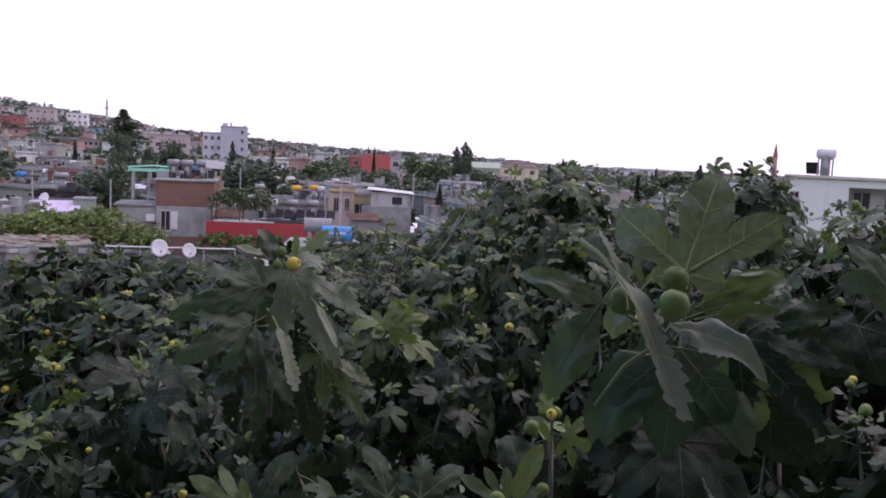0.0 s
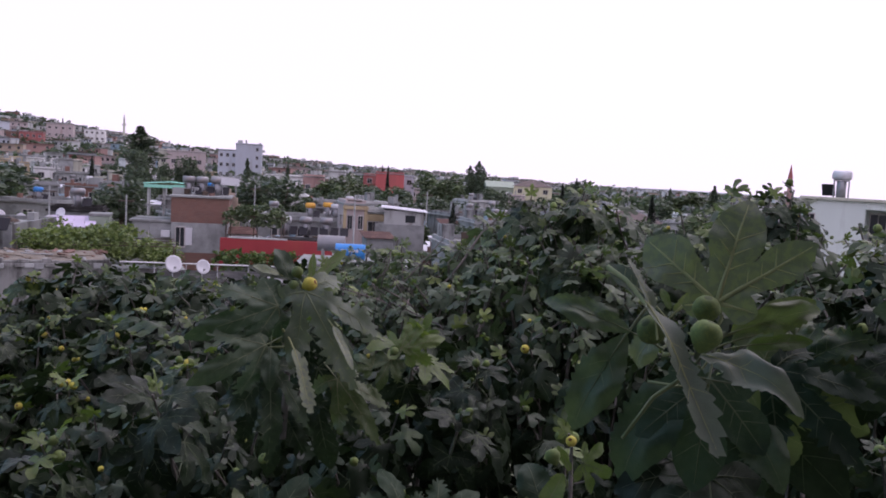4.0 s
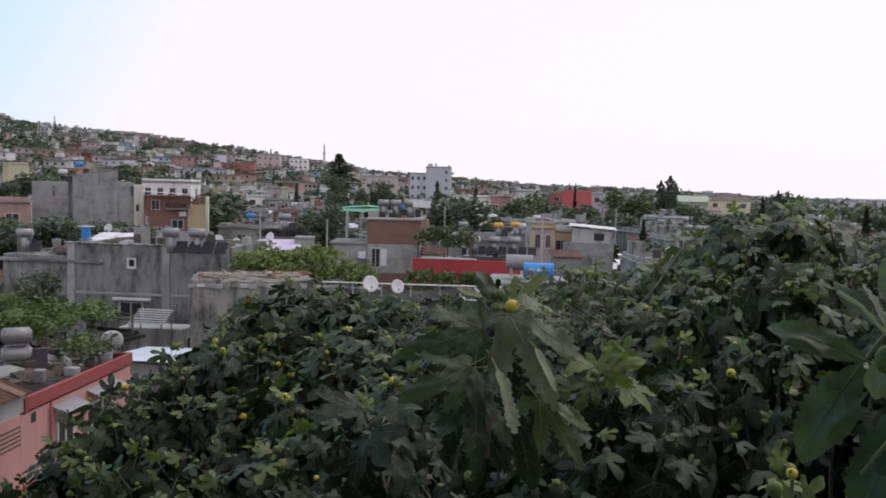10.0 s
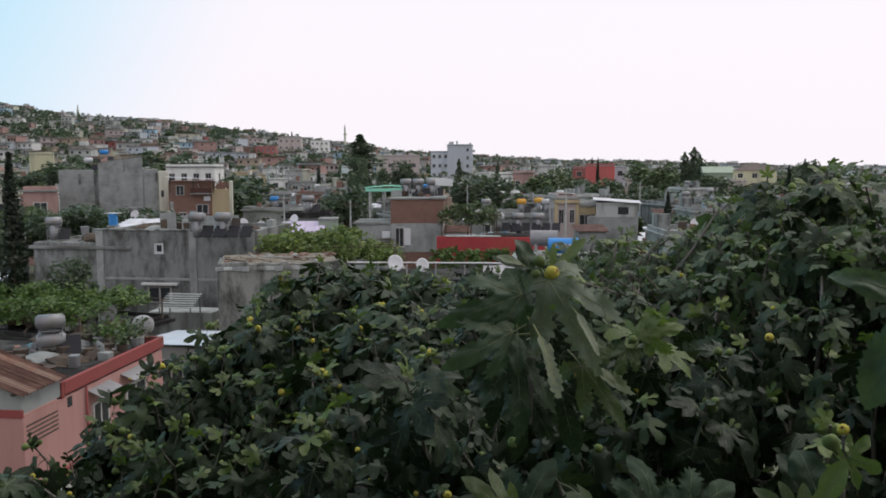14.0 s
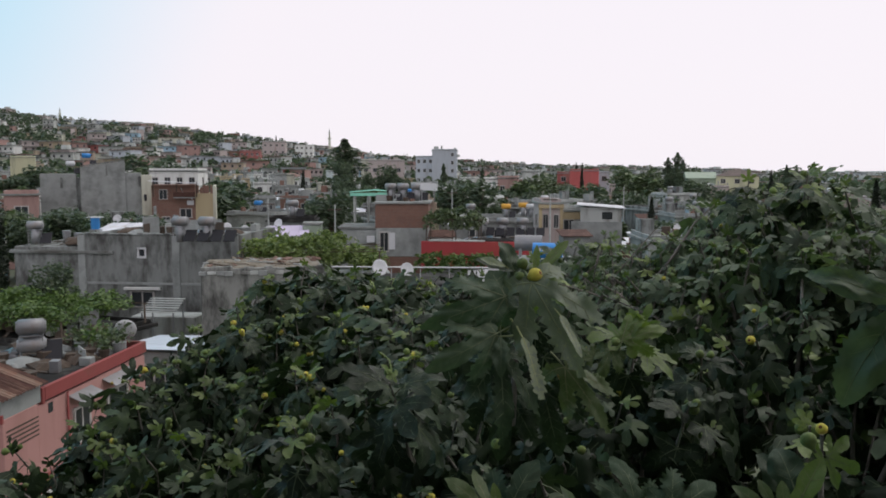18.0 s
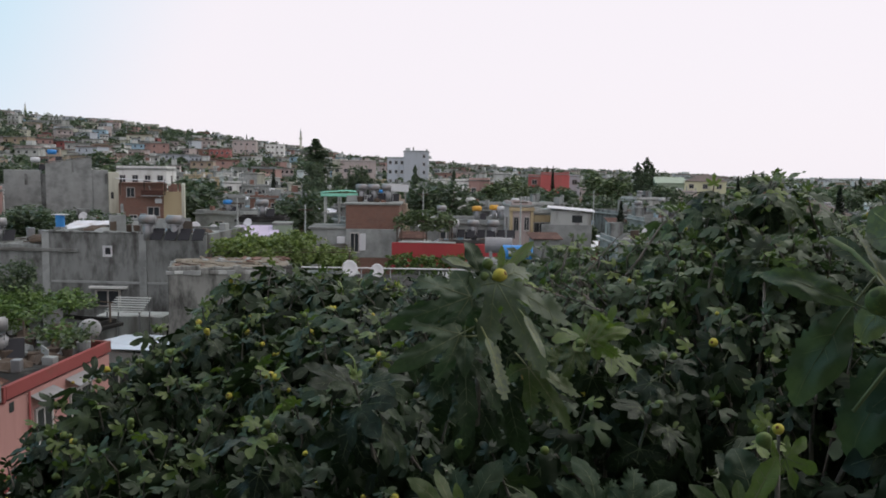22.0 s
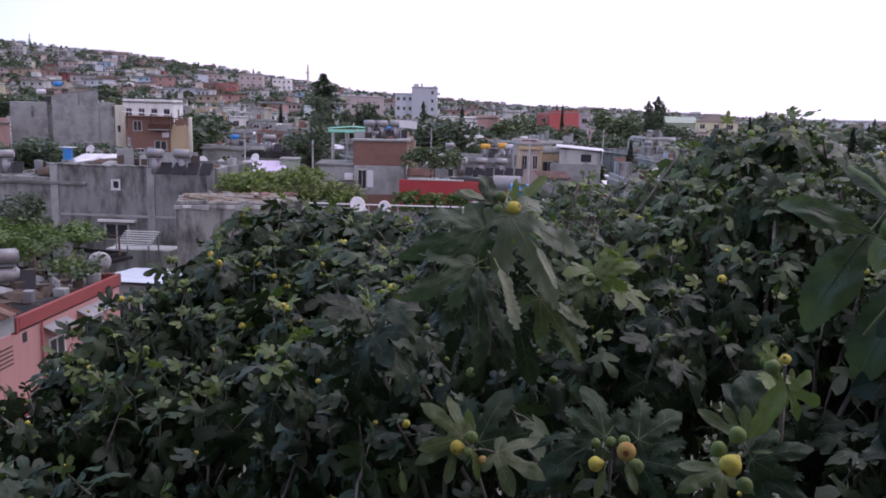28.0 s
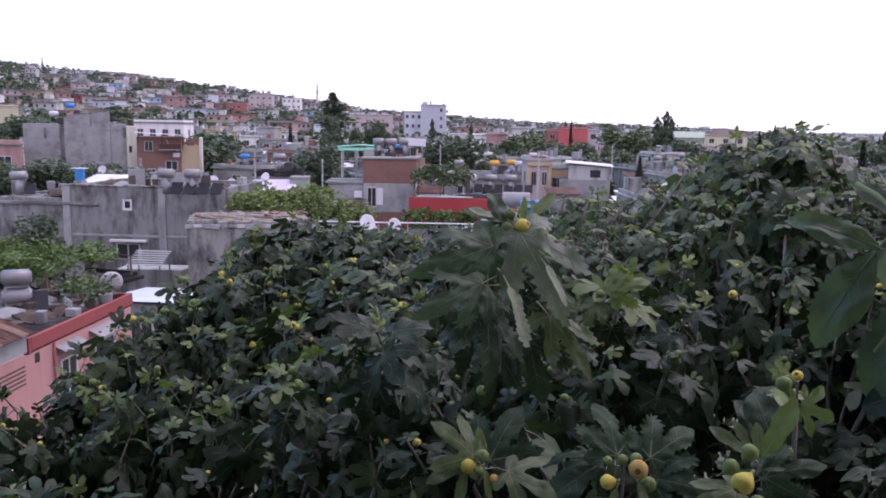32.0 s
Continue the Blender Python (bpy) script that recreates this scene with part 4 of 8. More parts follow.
for k, (xa, xb, zt) in enumerate(((-0.5, -0.2, 7.7), (-0.2, 0.1, 7.35), (0.1, 0.35, 7.0), (0.35, 0.55, 6.5))):
    box(bm, xa, -0.12, 0, xb, 0.12, zt, 0, 0.02)
part("wall", bm, SALMON, bw)
TAKEN.append((x, y, 5))
for k, (az, r0, w0) in enumerate(((-20.8, 66, 3.6),)):
    x2, y2, _ = spot(az, r0)
    house("unfinished grey concrete frame house", x2, y2, 14, w0, 4, 5.3, CONC, cols=1, parapet=0.0)
    gr = tagged(empty("green_canopy", x2, y2 + 0.5, 5.48, 18), "mint green sheet canopy on thin posts on a roof", "canopy")
    for px in (-1.1, 0.0, 1.1):
        for py in (-0.9, 0.9):
            part("post", boxbm(px - 0.06, py - 0.06, 0, px + 0.06, py + 0.06, 2.3), CONC_L, gr)
    for b in corrugated(-1.45, 0.5, -1.2, 1.2, 2.42, 2.58, 0.2, 0.02, sheets=3) + corrugated(0.5, 1.45, -1.2, 1.2, 2.58, 2.50, 0.2, 0.02, sheets=3):
        part("sheet", b, GREENP, gr)
    part("valance", boxbm(-1.4, -1.2, 2.12, 1.4, -1.15, 2.36, 0.01), GREENP, gr)
    part("curtain", boxbm(0.75, -1.12, 1.5, 1.5, -1.06, 2.4, 0.01), GREENP, gr, "mint green side curtain")
    part("rail", boxbm(-1.3, -1.1, 0.75, 0.7, -1.02, 0.85), CONC, gr)

# ---- red terrace wall and the roofs behind it ----
x, y, a = spot(-13.5, 58.5)
rw = house("house with bright red terrace wall", x, y + 3.0, 8, 7.3, 6.0, 3.6, CONC, cols=0, parapet=0, side=0)
bm = bmesh.new()
box(bm, -4.0, -3.2, 2.9, 3.75, -3.02, 4.75, 0, 0.02)
part("red_wall", bm, RED, rw, "bright red painted terrace wall")
part("coping", boxbm(-3.4, -3.25, 4.75, 0.6, -2.98, 4.85, 0.01), CONC_L, rw)
part("roof_deck", boxbm(-0.9, 0.4, 3.7, 4.2, 2.9, 4.55, 0.02), ROOFD, rw, "raised dark deck under the water heaters")
arbour("dark green climbing plant on a roof frame", x - 1.9, y + 2.5, 8, 3.9, 2.2, 3.78, 2.2, 1.0, 1500, 0.17, 0)
for k, az in enumerate((-12.7, -11.3, -9.9)):
    x2, y2, _ = spot(az, 63.5)
    heater(x2, y2, 4.55, 6, ("white", "steel", "steel")[k], 2)
arbour("low green climbers at the foot of a red wall", *spot(-14.6, 56.6)[:2], 8, 5.0, 1.0, 2.2, 1.0, 0.9, 1100, 0.16, 2, False)
x2, y2, _ = spot(-11.2, 82)
house("long low concrete house with tanks on the roof", x2, y2, 6, 9, 7, 4.8, CONC, cols=3)
for k, az in enumerate((-13.5, -11.04, -9.85, -9.3)):
    x3, y3, _ = spot(az, 80.5 + (k == 2) * 3)
    heater(x3, y3, 4.98, 6, ("steel", "yellow", "yellow", "white")[k], 1)

# ---- low roof with satellite dishes, white rail, blue tank ----
x, y, a = spot(-16.5, 41.5)
house("low grey house behind the fig tree", x, y + 1.0, 12, 9.5, 4.0, 4.0, CONC, cols=2, parapet=0.0, roofmat=ROOFD)
rail = tagged(empty("white_rail", x, y - 1.0, 4.18, 12), "white pipe rail along the edge of a roof", "rail")
part("pipe", tube(bmesh.new(), [(-4.6, 0, 0.62), (4.4, 0, 0.62)], [0.035, 0.035], 8), PLASTIC, rail)
for k in range(7):
    part("post", tube(bmesh.new(), [(-4.5 + k * 1.45, 0, 0), (-4.5 + k * 1.45, 0, 0.62)], [0.025, 0.025], 6), STEEL, rail)


def dish(x, y, z, rz, s=1.0, label="white satellite dish on a mast"):
    ob = tagged(empty("satellite_dish", x, y, z, rz), label, "satellite dish", "satellite dishes")
    bm = bmesh.new()
    n, rings = 20, 4
    rows = [[bm.verts.new((0, 0, 0))]]
    for i in range(1, rings + 1):
        rr = 0.42 * s * i / rings
        rows.append([bm.verts.new((rr * math.cos(k * math.tau / n), -0.55 * rr * rr / s, rr * 1.08 * math.sin(k * math.tau / n))) for k in range(n)])
    for k in range(n):
        bm.faces.new((rows[0][0], rows[1][k], rows[1][(k + 1) % n]))
        for i in range(1, rings):
            bm.faces.new((rows[i][k], rows[i + 1][k], rows[i + 1][(k + 1) % n], rows[i][(k + 1) % n]))
    g = bmesh.ops.extrude_face_region(bm, geom=list(bm.faces))
    bmesh.ops.translate(bm, vec=(0, 0.015, 0), verts=[q for q in g["geom"] if isinstance(q, bmesh.types.BMVert)])
    d = put("reflector", mesh_of(bm, PLASTIC, "reflector", True), ob, pose(0, -0.08, 0.75 * s, -22, 0, 0))
    part("mast", tube(bmesh.new(), [(0, 0.02, 0), (0, 0.02, 0.75 * s)], [0.025, 0.025], 6), STEEL, ob)
    part("arm", tube(bmesh.new(), [(0, -0.05, 0.4 * s), (0, -0.42 * s, 0.62 * s)], [0.012, 0.012], 5), STEEL, ob)
    part("receiver", boxbm(-0.04, -0.5 * s, 0.58 * s, 0.04, -0.4 * s, 0.68 * s, 0.01), STEEL, ob)
    return ob


for az, s in ((-20.0, 0.92), (-18.1, 0.78)):
    x2, y2, _ = spot(az, 39.9)
    dish(x2, y2, 4.18, 35, s)
dish(-19.42, 25.75, 2.95, 215, 0.95, "grey satellite dish seen from behind")
junk(*spot(-12.6, 66.5)[:2], 3.78, 16, 2.6, 1.0, 9, 0.9)
junk(*spot(-18.3, 66)[:2], 7.2, 10, 1.5, 2.2, 10, 0.8)
x2, y2, _ = spot(-12.4, 39.5)
wb = empty("white_cloth", x2, y2, 4.18, 20)
tagged(wb, "white cloth hung over a roof rail", "cloth")
bm = bmesh.new()
bmesh.ops.create_grid(bm, x_segments=12, y_segments=8, size=0.5)
for v in bm.verts:
    px, py = v.co.x, v.co.y
    v.co = Vector((px * 1.9, -0.05 - 0.1 * (0.5 - py) + 0.05 * math.sin(px * 11 + py * 4), 0.66 + (py - 0.5) * 0.62 + 0.05 * math.sin(px * 5)))
part("sheet", bm, PLASTIC, wb, smooth=True)
x2, y2, _ = spot(-8.2, 50)
house("low concrete house with tanks", x2, y2 + 2, 6, 6.5, 5, 4.0, CONC, cols=2, parapet=0)
bt = tagged(empty("blue_tank", x2, y2 + 0.2, 4.18, 6), "blue-painted horizontal water tank with white marks", "water tank")
bm = bmesh.new()
bmesh.ops.create_cone(bm, cap_ends=True, segments=20, radius1=0.48, radius2=0.48, depth=1.8, matrix=pose(0, 0, 0.55, 0, 90, 0))
part("tank", bm, BLUETANK, bt, smooth=False)
for px in (-0.6, 0.6):
    part("cradle", boxbm(px - 0.08, -0.4, 0, px + 0.08, 0.4, 0.2), CONC, bt)
for k, wbar in enumerate((0.16, 0.1, 0.2, 0.18, 0.12)):
    part("mark", boxbm(-0.55 + k * 0.23, -0.492, 0.56, -0.55 + k * 0.23 + wbar, -0.475, 0.72), PLASTIC, bt, "white painted mark")
x3, y3, _ = spot(-9.5, 52)
mt = tagged(empty("steel_tank", x3, y3, 4.18, 6), "dull steel horizontal water tank", "water tank")
bm = bmesh.new()
bmesh.ops.create_cone(bm, cap_ends=True, segments=20, radius1=0.5, radius2=0.5, depth=1.7, matrix=pose(0, 0, 0.85, 0, 90, 0))
part("tank", bm, STEEL, mt, smooth=False)
for px in (-0.5, 0.5):
    part("cradle", boxbm(px - 0.08, -0.4, 0, px + 0.08, 0.4, 0.5), CONC, mt)

# ---- houses that stand out further off ----
def named(az, r0, w, d, h, z0, wall, roof, cols, st, rz, lab):
    """A house that stands out, at a bearing and a range from the terrace."""
    x, y, a = spot(az, r0)
    rf = roof if roof in ("flat", "gable", "hip") else "none"
    if z0 is None:
        z0 = ground_z(x, y) - 0.5
        h = h - z0
    ob = house(lab, x, y, rz, w, d, h, wall, z0, rf, 0.3 if rf == "flat" else 0, cols, st, PALEGREEN if rf == "gable" else TILE_D if rf == "hip" else None, 1 if cols else 0)
    if roof == "mono":
        for b in corrugated(-w / 2 - 0.3, w / 2 + 0.3, -d / 2 - 0.4, d / 2 + 0.3, h + 0.42, h + 0.12, 0.2, 0.02, sheets=5):
            part("roof_sheet", b, SHEET, ob)
        part("gable", boxbm(-w / 2, -d / 2, h, w / 2 - 0.6, d / 2, h + 0.14), wall, ob)
        part("window_hole", boxbm(0.1, -d / 2 - 0.012, h - 0.9, 1.0, -d / 2 + 0.2, h - 0.25), GLASSD, ob, "unglazed dark window hole")
    if roof == "wall":
        # paler end face and white strip: light on the end as colour
        part("edge_wall", boxbm(w / 2 - 2.5, -d / 2 - 0.05, 0, w / 2 + 0.06, d / 2, h - 0.25, 0.02), CONC_L, ob, "end of the house, made paler for the light on it")
        part("end_strip", boxbm(w / 2 - 0.8, -d / 2 - 0.09, 0, w / 2 + 0.09, d / 2 - 0.1, h - 0.6, 0.02), WHITE, ob, "house edge, made white for the light on it")
        part("top_wall", boxbm(-w / 2 + 3.2, -d / 2 - 0.03, h - 1.0, w / 2 - 2.5, d / 2, h + 0.95, 0.02), CONC, ob)
        for px in (-w / 2 + 1.6, -0.6):
            part("column", boxbm(px - 0.15, -d / 2 - 0.06, 0, px + 0.15, -d / 2 + 0.1, h, 0.02), CONC, ob)
    return ob


mono = named(-4.57, 76, 3.6, 4.5, 6.2, 0, CONC_L, "mono", 0, 1, 6, "small pale house with sloping roof and dark window")
part("lower_wall", boxbm(-2.6, -2.32, 0, 1.85, -2.0, 5.1, 0.02), CONC, mono, "grey cement lower storey")
trim = named(-8.2, 76, 1.9, 4, 6.6, 0, ROSE, "flat", 2, 2, 18, "faded salmon house with ochre trim and narrow windows")
for px in (-0.95, 0.95):
    part("pilaster", boxbm(px - 0.14, -2.1, 0, px + 0.14, -1.9, 6.6, 0.01), OCHRE, trim, "ochre painted pilaster")
part("cornice", boxbm(-1.15, -2.25, 6.25, 1.15, -1.95, 6.55, 0.01), OCHRE, trim, "ochre painted cornice")
trim = named(-6.85, 77, 2.1, 3.4, 5.9, 0, CONC_L, "flat", 1, 2, 14, "narrow grey house with an ochre band and flat roof")
part("band", boxbm(-1.1, -1.78, 5.2, 1.1, -1.66, 5.85, 0.01), OCHRE, trim, "ochre painted band")
part("pier", boxbm(-1.1, -1.8, 0, -0.8, -1.66, 5.2, 0.01), OCHRE, trim, "ochre painted pier")
named(-33.2, 130, 7.0, 7, 9.5, 0, WHITE, "flat", 4, 3, 20, "white two-storey house with many windows")
named(-26.6, 220, 3.4, 4, 8.5, 0, CONC, "flat", 0, 2, 26, "grey cube-shaped small house")
# Separate cream box: the grey cube's sunlit side as colour.
named(-25.9, 222, 2.0, 4, 8.4, 0, CREAM, "flat", 0, 2, 26, "sunlit side of the grey cube house, put in as cream")
named(-23.64, 190, 3.2, 4, 6.6, 0, CREAM, "flat", 1, 2, 24, "cream house with narrow side")
named(-28.1, 120, 4.6, 6, 5.6, 0, CONC, "flat", 3, 2, 28, "grey flat-roofed house with dark openings")
named(-19.28, 260, 11.0, 9, 12.6, None, ROSE, "flat", 3, 2, 18, "long pale pink block on the slope")
named(-20.7, 262, 3.0, 8, 12.8, None, CREAM, "flat", 1, 2, 18, "cream end house on the slope")
named(-16.6, 305, 6.4, 9, 14.6, None, PALEBLUE, "flat", 3, 4, 12, "white wing of an apartment building")
apt = named(-15.25, 300, 8.8, 9, 16.9, None, PALEBLUE, "flat", 0, 4, 12, "tall pale grey apartment building")
for px, ww, hh in ((-3.2, 1.6, 1.3), (-1.2, 0.5, 1.5), (3.6, 0.7, 0.8)):
    part("roof_room", boxbm(px - ww / 2, -1, 17.0 - apt.location.z, px + ww / 2, 1.5, 17.1 + hh - apt.location.z), CONC_L, apt)
for pz in range(4):
    window(apt, 2.9, -4.52, 16.9 - apt.location.z - 1.5 - pz * 2.9, 0.9, 1.2)
    part("balcony", boxbm(4.38, -3.4, 14.6 - apt.location.z - pz * 2.9, 5.4, 1.0, 15.4 - apt.location.z - pz * 2.9, 0.02), CONC_L, apt)
named(-5.62, 205, 6.8, 8, 9.5, 0, RED_L, "flat", 0, 3, 4, "red-painted apartment house with blank gable")
named(-7.0, 215, 3.2, 8, 8.9, 0, RED_F, "flat", 1, 3, 4, "dull red apartment house with few windows")
named(-4.3, 215, 2.6, 8, 9.0, 0, PALEBLUE, "flat", 1, 3, 4, "narrow pale blue house beside a red one")
named(4.3, 225, 10.2, 9, 8.2, 0, YELLOWISH, "hip", 3, 3, -4, "cream villa with a dark hipped tile roof")
named(1.95, 235, 7.4, 9, 7.6, 0, PALEGREEN, "gable", 0, 2, 4, "pale green-grey hall with low gable")
named(10.9, 100, 7.0, 7, 5.6, 0, CONC_L, "hip", 3, 2, -8, "house with faded red hipped roof")
named(-42.4, 260, 6.2, 6, 13.3, None, YELLOWISH, "flat", 0, 2, 40, "pale yellow house on the lower slope")
named(-42.6, 92, 3.0, 4, 7.2, 0, ROSE_D, "flat", 1, 2, 40, "small faded pink flat-roofed house")
named(-45.2, 96, 4.2, 4, 7.0, 0, CREAM, "flat", 2, 2, 40, "low cream house behind trees")
named(-10.85, 150, 3.6, 4, 8.2, 0, ROSE_D, "flat", 2, 2, 6, "small salmon-pink house with flat roof")
named(-9.3, 165, 3.2, 5, 9.3, 0, CONC_L, "flat", 1, 2, 6, "tall pale grey house end")
named(-11.9, 160, 3.6, 4, 7.9, 0, WHITE, "flat", 2, 2, 10, "small pale grey house with flat roof")
named(-32.3, 450, 15, 9, 17.0, None, RED, "flat", 4, 2, 24, "red apartment block on the hill")
named(-30.9, 450, 6, 9, 16.4, None, SALMON, "flat", 2, 2, 24, "orange end of a block on the hill")
named(-28.5, 470, 11, 9, 20.4, None, RED_F, "flat", 4, 2, 20, "crimson apartment house on the hill")
named(-29.7, 474, 7, 9, 20.2, None, BRICK, "flat", 2, 2, 20, "dark red house on the hill")
named(-26.9, 520, 14, 9, 27.0, None, ROSE, "flat", 4, 3, 20, "long pink terrace house on the hill")
named(-24.9, 560, 12, 9, 26.5, None, WHITE, "flat", 4, 3, 20, "white terrace house on the hill")

# the tall grey block: stepped bare walls with a dark slot and a pale end
x, y, a = spot(-38.3, 95)
gb = tagged(empty("grey_block_house", x, y, 0, 38.3), "tall windowless grey block house with pale edge", "house")
part("low_wing", boxbm(-5.4, 0, 0, -2.0, 6, 9.3, 0.03), CONC, gb)
part("slot", boxbm(-2.0, 0.35, 0, -1.55, 6, 8.9), CONC_D, gb, "dark recessed joint between two walls")
bm = boxbm(-1.55, -0.05, 0, 2.9, 6, 10.0)
for v in bm.verts:
    if v.co.z > 5:
        v.co.z += 0.16 * (v.co.x + 1.55)
part("high_wing", bm, CONC, gb)
part("coping", boxbm(-1.6, -0.12, 10.0, 2.95, 0.15, 10.1), CONC_D, gb).matrix_basis = Matrix.Translation((-1.6, 0, 10.03)) @ pose(0, 0, 0, 0, -9.1, 0) @ Matrix.Translation((1.6, 0, -10.0))
part("rear_wing", boxbm(2.9, 0.15, 0, 4.5, 6, 9.4, 0.03), CONC, gb)
# cream stands for the light that falls on this end face
part("pale_end", boxbm(4.5, -0.35, 0, 5.55, 6, 9.15, 0.03), CREAM, gb, "end wall, the light on it put into a pale colour")
for px, zt, w0 in ((-3.35, 8.9, 0.28), (1.05, 10.2, 0.16), (4.3, 9.0, 0.2)):
    part("stain_pipe", boxbm(px - w0 / 2, -0.09, zt - 1.1, px + w0 / 2, 0.02, zt, 0.01), CONC_D, gb)
for k, (px, zz) in enumerate(((4.85, 6.7), (4.85, 4.4), (5.2, 4.4))):
    part("window_hole", boxbm(px - 0.14, -0.37, zz - 0.35, px + 0.14, -0.2, zz + 0.35), GLASSD, gb)
for px, zz, mt_ in ((-2.5, 9.3, "white"), (-0.9, 10.15, "blue")):
    q = gb.matrix_basis @ Vector((px, 2.2, zz))
    heater(q.x, q.y, q.z - 0.05, 38, mt_, 1, False)
TAKEN.append((x, y, 6))

# brick house with an ochre side and a broken top
x, y, a = spot(-33.0, 86)
bhs = tagged(empty("brick_ochre_house", x, y, 0, 30), "unplastered brick house with ochre side and broken top", "house")
part("wall", boxbm(-3.0, 0, 0, 1.15, 5, 8.2, 0.03), BRICK, bhs)
part("ochre_wall", boxbm(1.15, -0.08, 0, 2.85, 5, 7.35, 0.02), OCHRE, bhs, "peach and ochre painted side wall")
part("end_pier", boxbm(2.85, -0.12, 0, 3.15, 5, 8.1, 0.02), CREAM, bhs, "pale plaster end pier")
br = random.Random(12)
t = 1.2
while t < 2.85:
    ww = br.uniform(0.18, 0.4)
    part("broken_brickwork", boxbm(t, -0.04, 7.35, min(2.85, t + ww), 0.3, 7.5 + br.uniform(0.1, 0.95), 0.02), BRICK, bhs)
    t += ww + br.choice((0.0, 0.0, 0.12))
for b in corrugated(-3.2, 1.6, -1.0, 1.2, 8.62, 8.35, 0.2, 0.02, sheets=3):
    part("roof_sheet", b, SHEET, bhs, "pale sheet roof over the top floor")
for px in (-2.8, -0.6, 1.3):
    part("roof_post", boxbm(px - 0.06, -0.7, 7.0, px + 0.06, -0.58, 8.5), DARKW, bhs)
part("balcony_slab", boxbm(-0.9, -0.8, 6.9, 1.15, 0.0, 7.0, 0.01), CONC, bhs)
part("balcony_rail", boxbm(-0.9, -0.82, 7.0, 1.15, -0.76, 7.5, 0.01), RUST, bhs)
part("air_conditioner", boxbm(0.35, -0.3, 6.2, 1.0, 0.02, 6.65, 0.02), PLASTIC, bhs, "white air conditioner box")
part("pipe", tube(bmesh.new(), [(-0.2, -0.06, 7.9), (0.1, -0.06, 7.1), (0.9, -0.06, 6.8)], [0.06, 0.06, 0.06], 6), CONC_L, bhs)
for px, pz, ww, wh in ((-1.9, 7.3, 0.8, 0.95), (0.2, 5.4, 1.2, 0.9), (-1.7, 4.6, 0.8, 0.95)):
    window(bhs, px, -0.02, pz, ww, wh)
TAKEN.append((x, y, 5))

# low roofs behind the vine: dark deck with a tall heater, lilac sheet, pale green wall
x, y, a = spot(-25.8, 77)
house("low dark-roofed house with a raised water heater", x, y, 20, 4.2, 4.0, 5.2, CONC, cols=2, parapet=0.25, roofmat=ROOFD, top=ROOFD)
hh = heater(*spot(-25.85, 75.8)[:2], 5.38, 15, "steel", 1)
hh.scale = (1.05, 1.05, 1.0)
x, y, a = spot(-26.1, 64)
ls = house("low shed with a lilac sheet roof", x, y, 24, 2.7, 2.4, 4.8, CONC, cols=1, roof="none", parapet=0)
for k in range(4):
    part("roof_sheet", boxbm(-1.5 + k * 0.75, -1.5, 4.86, -0.76 + k * 0.75, 1.4, 4.9, 0.005), LILAC, ls).matrix_basis = Matrix.Translation((0, -1.5, 4.86)) @ pose(0, 0, 0, 12, 0, 0) @ Matrix.Translation((0, 1.5, -4.84))
x, y, a = spot(-24.5, 65)
house("low pale green walled outhouse", x, y, 20, 1.4, 2.0, 5.6, PALEGREEN, cols=0, roof="flat", parapet=0, side=0, over=0.05)
for az, r0, z0, q in ((-27.6, 63, 4.6, 20), (-28.3, 62, 4.5, -25), (-29.2, 64, 4.6, 10), (-30.4, 66, 4.7, 30), (-26.9, 65, 5.0, -10)):
    x, y, a = spot(az, r0)
    house("small block outhouse with a flat roof", x, y + 0.5, q, 2.2, 2.0, z0 - 0.4, CONC, cols=0, parapet=0.15, side=0)
    dish(x, y + 0.3, z0 - 0.22, q, 0.9, "grey-white satellite dish on a mast")

# ---- white apartment house to the east, with tank and minaret beyond ----
eb = tagged(empty("white_apartment_house", 19.9, 42.9, 0, -23), "pale mint-white apartment house with recessed balcony", "apartment house")
part("wall", boxbm(-2.6, 0, 0, 0.4, 9, 9.5, 0.03), MINTW, eb)
bm = bmesh.new()
box(bm, 0.4, 1.7, 0, 9.0, 9, 9.5)
box(bm, 0.4, 0.0, 0, 9.0, 1.7, 6.6)
part("balcony_wing", bm, MINTW, eb)
part("balcony_parapet", boxbm(0.4, -0.02, 6.6, 9.0, 0.12, 7.3, 0.02), MINTW, eb)
part("balcony_pier", boxbm(3.6, 0.0, 7.3, 3.9, 0.3, 9.2), MINTW, eb)
part("roof_slab", boxbm(-2.75, -0.2, 9.5, 9.2, 9.2, 9.66, 0.02), CREAM, eb)
part("balcony_lintel", boxbm(0.4, -0.02, 9.1, 9.0, 0.2, 9.5, 0.02), MINTW, eb)
window(eb, 1.1, 1.68, 8.2, 0.9, 1.5)
window(eb, 2.6, 1.68, 8.2, 0.9, 1.5)
window(eb, 6.0, 1.68, 8.2, 1.0, 1.5)
window(eb, -2.2, -0.02, 8.3, 0.5, 1.0)
TAKEN.append((22, 46, 9))
heater(19.3, 43.6, 9.66, 150, "white", 1, True)


